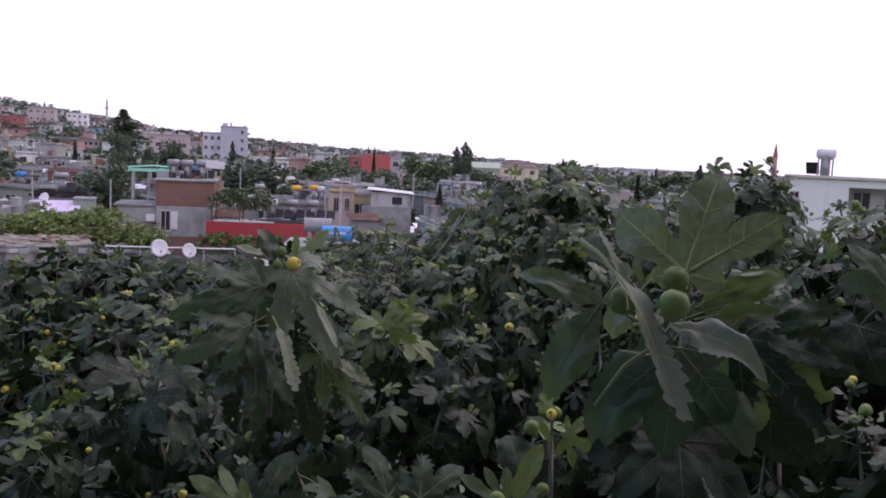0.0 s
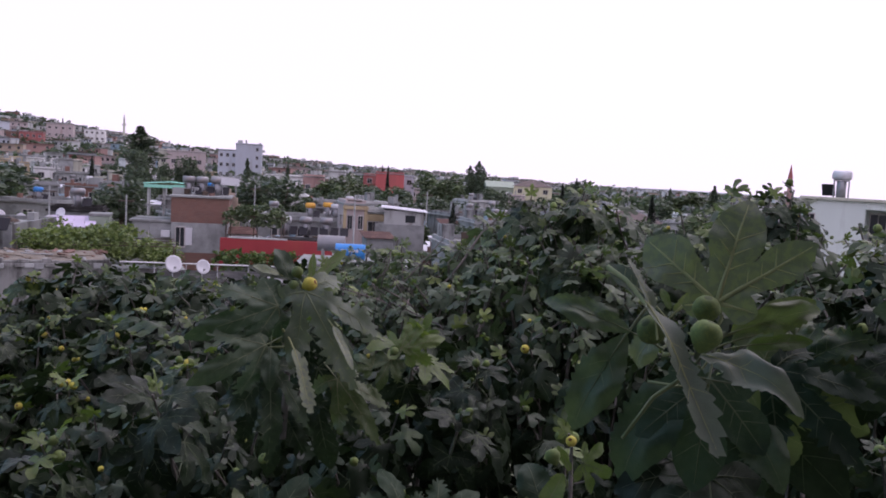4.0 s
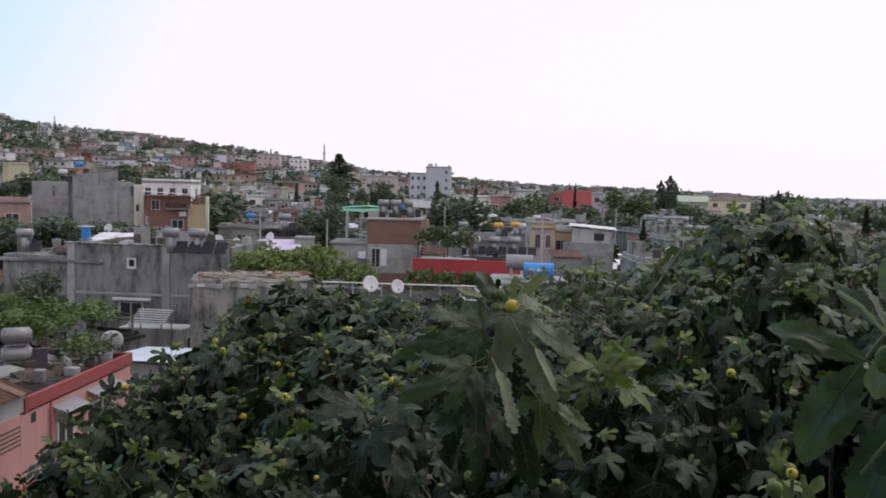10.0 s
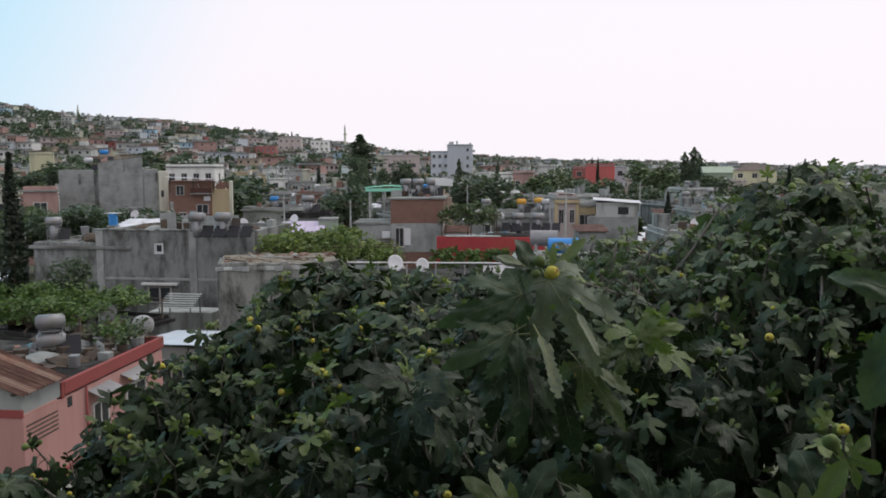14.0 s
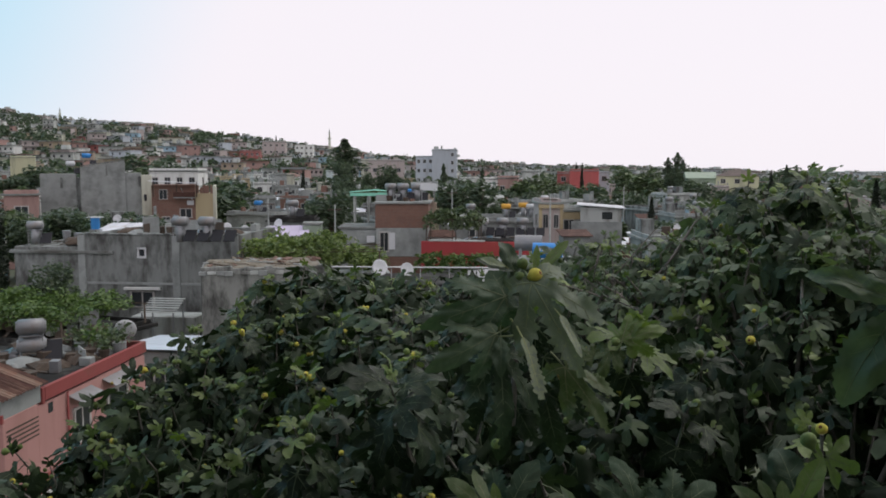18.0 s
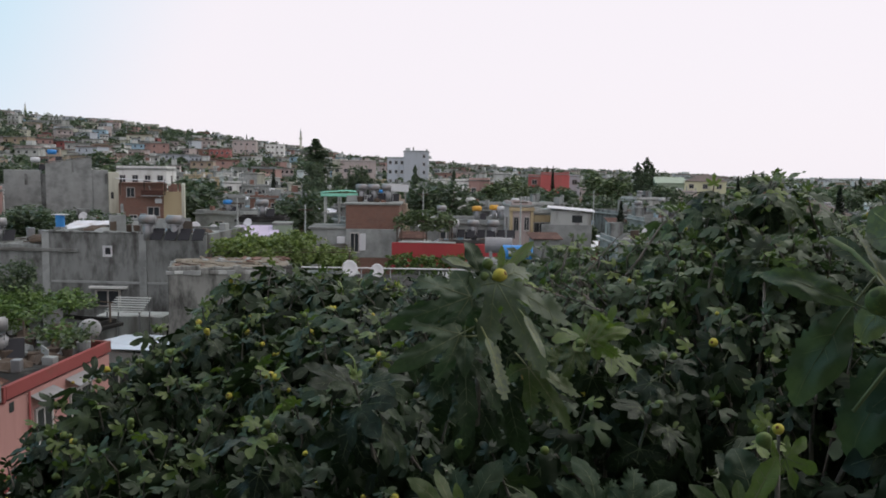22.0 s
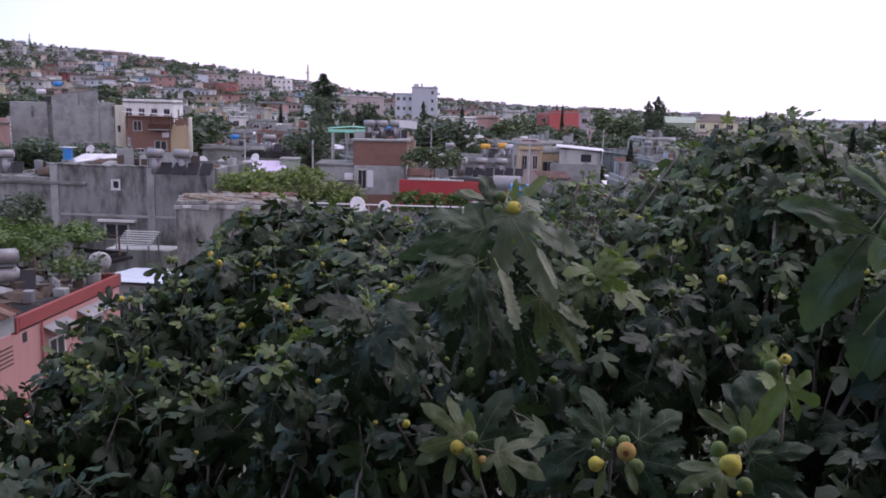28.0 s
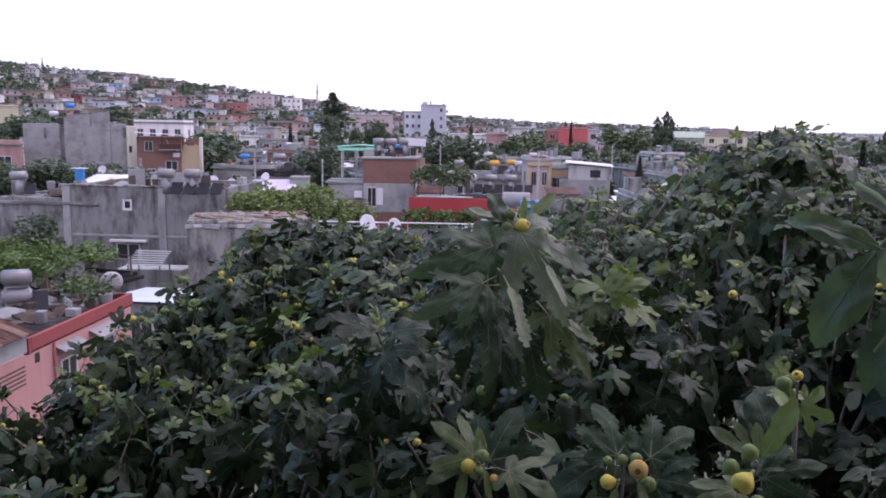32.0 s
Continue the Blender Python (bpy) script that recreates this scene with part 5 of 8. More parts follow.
def minaret(x, y, z, h, label, radius=1.1, cap=CONC_L, body=CREAM):
    ob = tagged(empty("minaret", x, y, z), label, "minaret")
    for nm, a, b, r0, r1, mt_ in (("base", -4, h * 0.12, radius * 1.5, radius * 1.4, body), ("shaft", h * 0.12, h * 0.62, radius, radius * 0.9, body), ("balcony", h * 0.62, h * 0.66, radius * 1.5, radius * 1.6, body),
                                  ("upper_shaft", h * 0.66, h * 0.82, radius * 0.75, radius * 0.7, body), ("spire", h * 0.82, h, radius * 0.85, 0.04, cap)):
        bm = bmesh.new()
        bmesh.ops.create_cone(bm, cap_ends=True, segments=14, radius1=r0, radius2=r1, depth=b - a, matrix=pose(0, 0, (a + b) / 2))
        part(nm, bm, mt_, ob)
    return ob


x, y, a = spot(-23.2, 700)
minaret(x, y, ground_z(x, y), 45.0 - ground_z(x, y), "slender pale minaret on the slope", 1.0)
x, y, a = spot(-40.2, 990)
minaret(x, y, ground_z(x, y), 20, "slender minaret on the hill's crest", 1.0)
x, y, a = spot(20.9, 180)
minaret(x, y, 0, 15.9, "slender reddish stone minaret with a pointed spire", 0.62, RED_F, ROSE_D)

# ---- trees that stand out ----
x, y, a = spot(-44.35, 46)
tree("cypress", x, y, 0.98, 0, label="tall dark cypress beside a vine arbour", wide=1.0)
x, y, a = spot(-41.3, 44)
tree("big", x, y, 0.74, 40, label="feathery dark shrub tree beside the cypress", wide=0.85)


def grown(kind, az, r0, top, wide):
    """A tree at a bearing and a range, its top at a given height."""
    x, y, a = spot(az, r0)
    g = ground_z(x, y)
    nominal = {"broad": 7.2, "big": 6.9, "pine": 11.0, "fir": 11.0, "cypress": 10.5}[kind]
    tree(kind, x, y, (top - g) / nominal if top else 1.0, wide=wide)


grown("fir", -22.2, 165, 15.8, 2.6)
grown("big", -22.3, 166, 13.4, 0.5)
grown("big", -22.1, 150, 11.4, 0.62)
grown("big", -22.6, 132, 8.6, 0.8)
grown("big", -22.1, 110, 7.4, 0.8)
grown("big", -20.75, 145, 10.0, 0.5)
grown("big", -19.3, 150, 10.7, 0.85)
grown("big", -18.4, 150, 9.4, 0.8)
grown("pine", -15.35, 190, 11.2, 1.15)
grown("pine", -12.65, 190, 10.3, 1.0)
grown("big", -14.0, 185, 8.2, 0.8)
grown("fir", 0.5, 240, 14.6, 1.9)
grown("fir", 0.85, 242, 12.6, 1.7)
grown("fir", -0.1, 238, 13.2, 1.7)
grown("big", 0.3, 236, 10.0, 0.9)
grown("cypress", -5.8, 198, 11.4, 0.8)
grown("cypress", -6.2, 215, 11.6, 0.8)
grown("cypress", 12.4, 95, 8.6, 1.5)
grown("broad", -1.3, 170, 8.2, 1.3)
grown("broad", -2.6, 180, 8.6, 1.3)
grown("broad", 14.6, 190, 9.8, 1.4)
grown("broad", 7.5, 260, 9.6, 1.3)
grown("broad", 16.5, 230, 9.0, 1.4)
hrng = random.Random(44)
for k in range(16):
    az = -46.5 + k * 0.72 + hrng.uniform(-0.2, 0.2)
    r0 = hrng.choice((70, 76, 82, 86))
    grown("big", az, r0, 9.6 - r0 * math.tan(radians(hrng.uniform(2.3, 2.9))), hrng.uniform(1.1, 1.5))
for az, r0, el in ((-29.5, 440, 0.75), (-28.4, 442, 0.8), (-27.6, 438, 0.8), (-33.0, 420, 0.2), (-31.8, 425, 0.25), (-25.6, 430, 0.7), (-30.6, 150, -0.6), (-29.7, 160, -0.3), (-31.2, 108, -1.1), (-30.3, 100, -1.5), (-35.9, 170, 0.5), (-34.9, 185, 0.6), (-42.9, 225, 0.0), (-42.1, 230, 0.1), (-41.4, 215, 0.0), (-43.6, 210, 0.0), (-11.4, 140, -1.0), (-10.3, 138, -1.05), (-9.2, 145, -0.9), (-7.6, 190, -0.5), (-6.6, 180, -1.1), (-4.9, 185, -1.2)):
    grown("broad", az, r0, 9.6 + r0 * math.tan(radians(el)), 1.5)
grown("cypress", -26.8, 900, None, 1.6)
grown("cypress", -34.4, 950, None, 1.5)
grown("pine", -18.9, 500, None, 0.9)

mrng = random.Random(31)
for k in range(9):
    az, r0 = mrng.uniform(-16, 3), mrng.uniform(92, 175)
    x, y, a = spot(az, r0)
    if any((x - p) ** 2 + (y - q) ** 2 < (s + 1.5) ** 2 for p, q, s in TAKEN):
        continue
    tree("broad", x, y, (9.6 - r0 * mrng.uniform(0.018, 0.034)) / 7.2, wide=mrng.uniform(1.0, 1.5))

# ---- the rest of the town ----
def clutter(ob, w, d, h, r):
    """Roof room, chimney and washing posts on a flat roof."""
    a = r.uniform(0.9, 1.7)
    x0, y0 = r.uniform(-w / 2 + 0.3, w / 2 - a - 0.3), r.uniform(-0.5, d / 2 - a - 0.2)
    part("roof_room", boxbm(x0, y0, h + 0.18, x0 + a, y0 + a * 0.9, h + 0.18 + r.uniform(0.7, 1.5), 0.02), r.choice((CONC, CONC_D, BRICK, CONC)), ob)
    x0 = r.uniform(-w / 2 + 0.2, w / 2 - 0.6)
    part("chimney", boxbm(x0, -d / 2 + 0.3, h + 0.18, x0 + 0.4, -d / 2 + 0.7, h + 0.18 + r.uniform(0.6, 1.3), 0.02), r.choice((CONC, BRICK, WHITE)), ob)
    for k in range(2):
        x0 = r.uniform(-w / 2 + 0.2, w / 2 - 0.2)
        part("column_stub", boxbm(x0 - 0.12, d / 2 - 0.5, h + 0.18, x0 + 0.12, d / 2 - 0.26, h + 0.18 + r.uniform(0.5, 1.6)), CONC, ob)


KINDS = []
krng = random.Random(77)
for k, (wall, w, d, h, roof, cols, st, lab) in enumerate((
    (CONC, 6, 6, 3.2, "flat", 2, 1, "low grey concrete house with flat roof"), (CONC_L, 5.5, 6, 5.6, "flat", 2, 2, "pale rendered two-storey house with flat roof"), (WHITE, 6, 6, 5.8, "flat", 2, 2, "white two-storey house with flat roof"),
    (ROSE, 5.5, 6, 5.6, "flat", 2, 2, "rose-pink two-storey house with flat roof"), (CREAM, 6, 6, 3.3, "flat", 2, 1, "cream single-storey house with flat roof"), (OCHRE, 5, 5, 5.6, "flat", 2, 2, "ochre two-storey house with flat roof"),
    (CONC, 7, 6, 5.6, "flat", 2, 2, "grey unplastered two-storey house"), (BRICK, 5.5, 5, 5.4, "flat", 2, 2, "bare brick two-storey house"), (WHITE, 6, 5, 3.2, "gable", 2, 1, "white cottage with clay tile roof"),
    (CREAM, 7, 6, 5.8, "hip", 3, 2, "cream house with hipped tile roof"), (CONC_L, 7, 6, 8.4, "flat", 2, 3, "pale grey three-storey apartment house"), (ROSE, 7, 7, 8.4, "flat", 2, 3, "pink three-storey apartment house"),
    (BLUEP, 5, 5, 3.4, "flat", 2, 1, "small blue-painted house with flat roof"), (WHITE, 7, 7, 8.6, "flat", 2, 3, "white three-storey apartment house"), (CONC, 5, 5, 3.6, "flat", 1, 1, "small bare concrete house with roof room"),
    (SALMON, 6, 5, 3.4, "flat", 2, 1, "faded salmon single-storey house"), (CONC, 6.5, 6, 5.0, "flat", 1, 2, "grey concrete house with bare flat roof"), (CONC_D, 6, 6.5, 5.3, "flat", 1, 2, "stained concrete house with flat roof"),
    (CONC_L, 5, 6, 4.7, "flat", 2, 1, "pale rendered house with cluttered flat roof"))):
    ob = house(lab, *spot(-60 - 3 * k, 300)[:2], 30, w, d, h, wall, None, roof, 0.3 if roof == "flat" else 0, cols, st, TILE if roof != "flat" else None, 0, False, group="town houses")
    if roof == "flat":
        clutter(ob, w, d, h, krng)
    KINDS.append((ob, w, h if roof == "flat" else 0))
n_h = n_t = 0
radius = 64.0
FAR_TREES, FAR_HOUSES = [], []
while radius < 1060:
    step = 8.6 + radius * 0.003 if radius > 150 else 7.6
    az = -53.0
    while az < 25:
        az += math.degrees(step / radius) * rng.uniform(0.8, 1.25)
        r0 = radius + rng.uniform(-0.5, 0.5) * step
        x, y, a = spot(az, r0)
        if any((x - p) ** 2 + (y - q) ** 2 < (s + 3.2) ** 2 for p, q, s in TAKEN):
            continue
        z = ground_z(x, y) - 0.25
        green = noise.noise(Vector((x * 0.014, y * 0.014, 5.0))) * 1.1 + rng.uniform(-0.4, 0.4)
        if green > ((0.10 if az > -7 else 0.34) if r0 < 150 and az > -34 else 0.10 if r0 < 300 else 0.24) or (az > 4 and rng.random() < 0.12) or (r0 < 95 and az < -35.5) or (r0 > 820 and rng.random() < 0.35) or (r0 > 300 and rng.random() < 0.06):
            if r0 < 330 and n_t < 210:
                tree("broad" if rng.random() < 0.88 else rng.choice(("pine", "cypress")), x, y, rng.uniform(0.6, 1.0), wide=rng.uniform(1.0, 1.4))
                n_t += 1
            else:
                FAR_TREES.append((x, y, z, rng.uniform(5.5, 9.5)))
                b = rng.uniform(0, 6.28)
                FAR_TREES.append((x + 5 * math.cos(b), y + 5 * math.sin(b), z, rng.uniform(3.5, 6.5)))
            continue
        if r0 < 105:
            pick = rng.choice((16, 16, 17, 17, 18, 14, 0, 16, 8))
        elif r0 < 170:
            pick = rng.choice((16, 17, 6, 18, 1, 14, 16, 8, 7, 16, 12, 2))
        elif r0 < 230:
            pick = rng.choice((0, 1, 2, 4, 6, 8, 14, 15, 0, 3, 14, 0))
        elif az > -12:
            pick = rng.choice((0, 1, 2, 3, 4, 6, 8, 9, 2, 5, 0, 14, 15))
        else:
            pick = rng.choice((0, 1, 1, 2, 2, 3, 4, 5, 6, 7, 9, 10, 12, 13, 14, 15, 6))
        ob, w, hh = KINDS[pick]
        TAKEN.append((x, y, w * 0.4))
        turn = -az * 0.6 + rng.uniform(-38, 38)
        if r0 < 300 and n_h < 225:
            copy_thing(ob, pose(x, y, z, 0, 0, turn))
            n_h += 1
            if r0 < 112 and hh and az > -36:
                junk(x, y, z + hh + 0.18, 5, 2.0, 2.0, n_h, 1.0)
                if rng.random() < 0.5:
                    dish(x + rng.uniform(-2, 2), y - 2.0, z + hh + 0.18, rng.uniform(10, 50), 0.85)
            if r0 < 180 and hh and rng.random() < 0.55:
                for _ in range(rng.choice((1, 1, 2))):
                    heater(x + rng.uniform(-1.6, 1.6), y + rng.uniform(-1.6, 1.6), z + hh + 0.18, -az * 0.5 + rng.uniform(-10, 10), rng.choice(("steel", "steel", "white", "steel", "steel", "steel", "steel", "white", "blue", "steel")), 1)
        else:
            FAR_HOUSES.append((x, y, z, turn, rng.choice((rng.uniform(4, 7), rng.uniform(6, 10), rng.uniform(9, 16))), rng.uniform(5, 8), rng.choice((2.8, 3.0, 3.4, 4.2, 5.6, 6.0, 6.8)), rng.random()))
        if rng.random() < (0.3 if r0 < 150 else 0.55 if r0 < 330 else 0.36):
            b = radians(rng.uniform(0, 360))
            x, y = x + 5.5 * math.cos(b), y + 5.5 * math.sin(b)
            if r0 < 330 and n_t < 210:
                tree("broad", x, y, rng.uniform(0.45, 0.8), wide=rng.uniform(0.9, 1.3))
                n_t += 1
            else:
                FAR_TREES.append((x, y, z, rng.uniform(4.5, 8.5)))
    radius += 9.5 + radius * 0.03 if radius > 150 else 9.0

# sheds, poles and dishes among the nearer roofs
srng = random.Random(15)
for k in range(64):
    az, r0 = srng.uniform(-33, 2), srng.uniform(64, 150)
    x, y, a = spot(az, r0)
    w, d, h = srng.uniform(1.6, 3.4), srng.uniform(1.4, 2.6), srng.uniform(2.2, 4.6)
    sd = tagged(empty("shed", x, y, 0, srng.uniform(-30, 30)), srng.choice(("low block shed with rusty sheet roof", "grey lean-to shed with pale sheet roof", "small block outhouse with sheet roof")), "shed", "sheds between houses")
    part("wall", boxbm(-w / 2, -d / 2, 0, w / 2, d / 2, h, 0.02), srng.choice((CONC, CONC_L, BRICK, CONC_D, WHITE)), sd)
    bm = bmesh.new()
    vv = [bm.verts.new(p) for p in ((-w / 2 - 0.2, -d / 2 - 0.25, h + 0.02), (w / 2 + 0.2, -d / 2 - 0.25, h + 0.02), (w / 2 + 0.2, d / 2 + 0.2, h + 0.4), (-w / 2 - 0.2, d / 2 + 0.2, h + 0.4))]
    bm.faces.new(vv)
    g = bmesh.ops.extrude_face_region(bm, geom=list(bm.faces))
    bmesh.ops.translate(bm, vec=(0, 0, 0.05), verts=[q for q in g["geom"] if isinstance(q, bmesh.types.BMVert)])
    part("roof_sheet", bm, srng.choice((RUST, SHEET, SHEET, PLASTIC, ROOFC)), sd)
    part("door", boxbm(-0.4, -d / 2 - 0.03, 0.05, 0.4, -d / 2 + 0.02, 1.95), DARKW, sd)
for az, r0, hh in ((-22.97, 68, 6.85), (-8.0, 70, 7.6), (-27.5, 72, 7.2), (-14.8, 92, 7.6), (-31.0, 100, 8.0), (-3.0, 95, 7.8), (-11.8, 120, 8.2), (-38.2, 110, 8.2)):
    x, y, a = spot(az, r0)
    pl = tagged(empty("utility_pole", x, y, 0), "grey wooden utility pole with a crossbar", "utility pole", "utility poles")
    part("pole", tube(bmesh.new(), [(0, 0, 0), (0, 0, hh)], [0.10, 0.06], 8), CONC, pl)
    part("crossbar", boxbm(-0.6, -0.05, hh - 0.5, 0.6, 0.05, hh - 0.4), DARKW, pl)

# houses far up the hill
WALLS = [CONC, CONC_L, WHITE, ROSE, CREAM, SALMON, PALEBLUE, ROSE_D, BLUEP, RED_F, CONC_L, PALEBLUE]
WORDS = ["grey concrete", "pale rendered", "white-painted", "rose-pink", "cream-painted", "faded salmon", "pale blue-grey", "brick-pink", "blue-painted", "faded red", "pale rendered", "pale blue-grey"]
FACES = ((0, 1, 5, 4), (1, 2, 6, 5), (2, 3, 7, 6), (3, 0, 4, 7), (4, 5, 6, 7))


def far_box(store, x0, y0, z0, x1, y1, z1, k):
    vs, fs, mi = store
    n0 = len(vs)
    vs += [(x0, y0, z0), (x1, y0, z0), (x1, y1, z0), (x0, y1, z0), (x0, y0, z1), (x1, y0, z1), (x1, y1, z1), (x0, y1, z1)]
    for f in FACES:
        fs.append([n0 + i for i in f])
        mi.append(k)


def far_house(w, d, h, q, k):
    """Wall, jutting roof slab, roof room, balcony slabs and windows of a small house."""
    store = ([], [], [])
    far_box(store, -w / 2, -d / 2, -2, w / 2, d / 2, h, 0)
    far_box(store, -w / 2 - 0.3, -d / 2 - 0.9, h, w / 2 + 0.3, d / 2 + 0.3, h + 0.25, 2 if q * 97 % 1 > 0.18 else 3)
    a = w * 0.3
    if q * 53 % 1 > 0.72:
        far_box(store, -a * 0.2, -a * 0.4, h + 0.25, a * 0.8, a * 0.6, h + 0.25 + 1.0 + q * 1.3, 4)
    st = max(1, round(h / 3))
    for s in range(st):
        if s and q * 31 % 1 > 0.4:
            far_box(store, -w / 2 + 0.4, -d / 2 - 1.1, s * h / st - 0.1, w / 2 - 0.4, -d / 2 - 0.01, s * h / st + 0.1, 2)
        for c in range(3):
            cx = -w / 2 + (c + 0.5) * w / 3
            zc = (s + 0.52) * h / st
            far_box(store, cx - 0.5, -d / 2 - 0.03, zc - 0.55, cx + 0.5, -d / 2 + 0.1, zc + 0.55, 1)
    me = bpy.data.meshes.new("house")
    me.from_pydata(store[0], [], store[1])
    for mt_ in (WALLS[k], GLASSD, ROOFC, TILE, CONC_L):
        me.materials.append(mt_)
    me.polygons.foreach_set("material_index", store[2])
    return me


FAR_HOUSES.sort(key=lambda p: math.hypot(p[0], p[1]))
REST = {}
for i, (x, y, z, turn, w, d, h, q) in enumerate(FAR_HOUSES):
    k = min(len(WALLS) - 1, int(q * len(WALLS)))
    if k == 8 and q * len(WALLS) % 1 > 0.5:
        k = 2
    if k == 9 and q * len(WALLS) % 1 > 0.15:
        k = 3
    if i >= 10:
        REST.setdefault(k, []).append((far_house(w, d, h, q, k), pose(x, y, z, 0, 0, turn)))
        continue
    tagged(put("house", far_house(w, d, h, q, k), None, pose(x, y, z, 0, 0, turn)), WORDS[k] + " small flat-roofed house on the hillside", "house", "hillside houses")

for k, pieces in REST.items():
    vs, fs, mi = [], [], []
    for me, m in pieces:
        n0 = len(vs)
        vs += [m @ v.co for v in me.vertices]
        fs += [[n0 + i for i in p.vertices] for p in me.polygons]
        mi += [p.material_index for p in me.polygons]
    big = bpy.data.meshes.new("hillside_houses")
    big.from_pydata(vs, [], fs)
    for mt_ in pieces[0][0].materials:
        big.materials.append(mt_)
    big.polygons.foreach_set("material_index", mi)
    for me, m in pieces:
        bpy.data.meshes.remove(me)
    tagged(put("hillside_houses", big), "many " + WORDS[k] + " flat-roofed houses far up the hillside", "houses", kind="stuff")

r = random.Random(3)
pts = []
grove = random.Random(77)
for x, y, z, turn, w, d, h, q in FAR_HOUSES:
    far = math.hypot(x, y)
    if far > 170 and grove.random() < 0.34:
        k = 1 - grove.uniform(5.5, 8.5) / far
        side = grove.uniform(-6, 6) / far
        FAR_TREES.append((x * k + y * side, y * k - x * side, z - 0.4, grove.uniform(4.5, 8.5)))
for x, y, z, h in FAR_TREES:
    lobes = [(r.uniform(-0.3, 0.3) * h, r.uniform(-0.3, 0.3) * h, r.uniform(0.35, 0.62) * h, r.uniform(0.26, 0.4) * h) for _ in range(4)]
    for k in range(48):
        lx, ly, lz, lr = lobes[k % 4]
        v = Vector((r.gauss(0, 1), r.gauss(0, 1), r.gauss(0, 1))).normalized() * lr * r.uniform(0.6, 1.0)
        pts.append((x + lx + v.x, y + ly + v.y, z + lz + v.z))
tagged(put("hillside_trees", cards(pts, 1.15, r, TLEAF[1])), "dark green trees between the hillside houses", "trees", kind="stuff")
pts = []
for _ in range(5000):
    az = r.uniform(-12, 40)
    d = r.uniform(700, 2200)
    x, y, a = spot(az, d)
    pts.append((x, y, ground_z(x, y) + abs(r.gauss(0, 1.7))))
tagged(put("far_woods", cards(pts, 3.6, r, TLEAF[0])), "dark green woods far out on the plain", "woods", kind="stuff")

bm = bmesh.new()
ridge = []
for k in range(60):
    az = -14 + k * 1.2
    x, y, a = spot(az, 4300)
    hh = 5 + 4 * noise.noise(Vector((az * 0.11, 0, 4.0))) + 3 * noise.noise(Vector((az * 0.7, 0, 4.0)))
    ridge.append((bm.verts.new((x, y, -5)), bm.verts.new((x, y, max(1.0, hh)))))
for p, q in zip(ridge, ridge[1:]):
    bm.faces.new((p[0], q[0], q[1], p[1]))
# the ridge's pale blue is painted haze
tagged(part("backdrop", bm, HILLS, None), "hills at the horizon, haze put into their pale blue", "hills", kind="structure")

# ---- the camera's own house: terrace slab and the wall behind, all unseen ----
own = tagged(empty("terrace_house", 0, 0, 0), "plain unseen terrace house with upper storey and eaves added for shade", "house")
part("wall", boxbm(-7, -11, 0, 7, -0.5, 7.85), CONC, own)
part("terrace_slab", boxbm(-7.1, -11.1, 7.85, 7.1, 0.4, 8.02, 0.02), CONC, own)
# Unseen storey, eaves and posts, added to keep sky light off the near leaves.
part("upper_storey", boxbm(-7, -11, 8.02, 7, -2.6, 11.2), CONC, own)
part("eaves_slab", boxbm(-7.2, -11.2, 11.2, 7.2, 0.7, 11.4, 0.02), CONC, own)
for px in (-6.8, 6.8):
    part("terrace_post", boxbm(px - 0.12, -1.65, 8.02, px + 0.12, -1.4, 11.2), CONC, own)


# ---- fig leaves ----
PET = Vector((0, -0.42, -0.12))


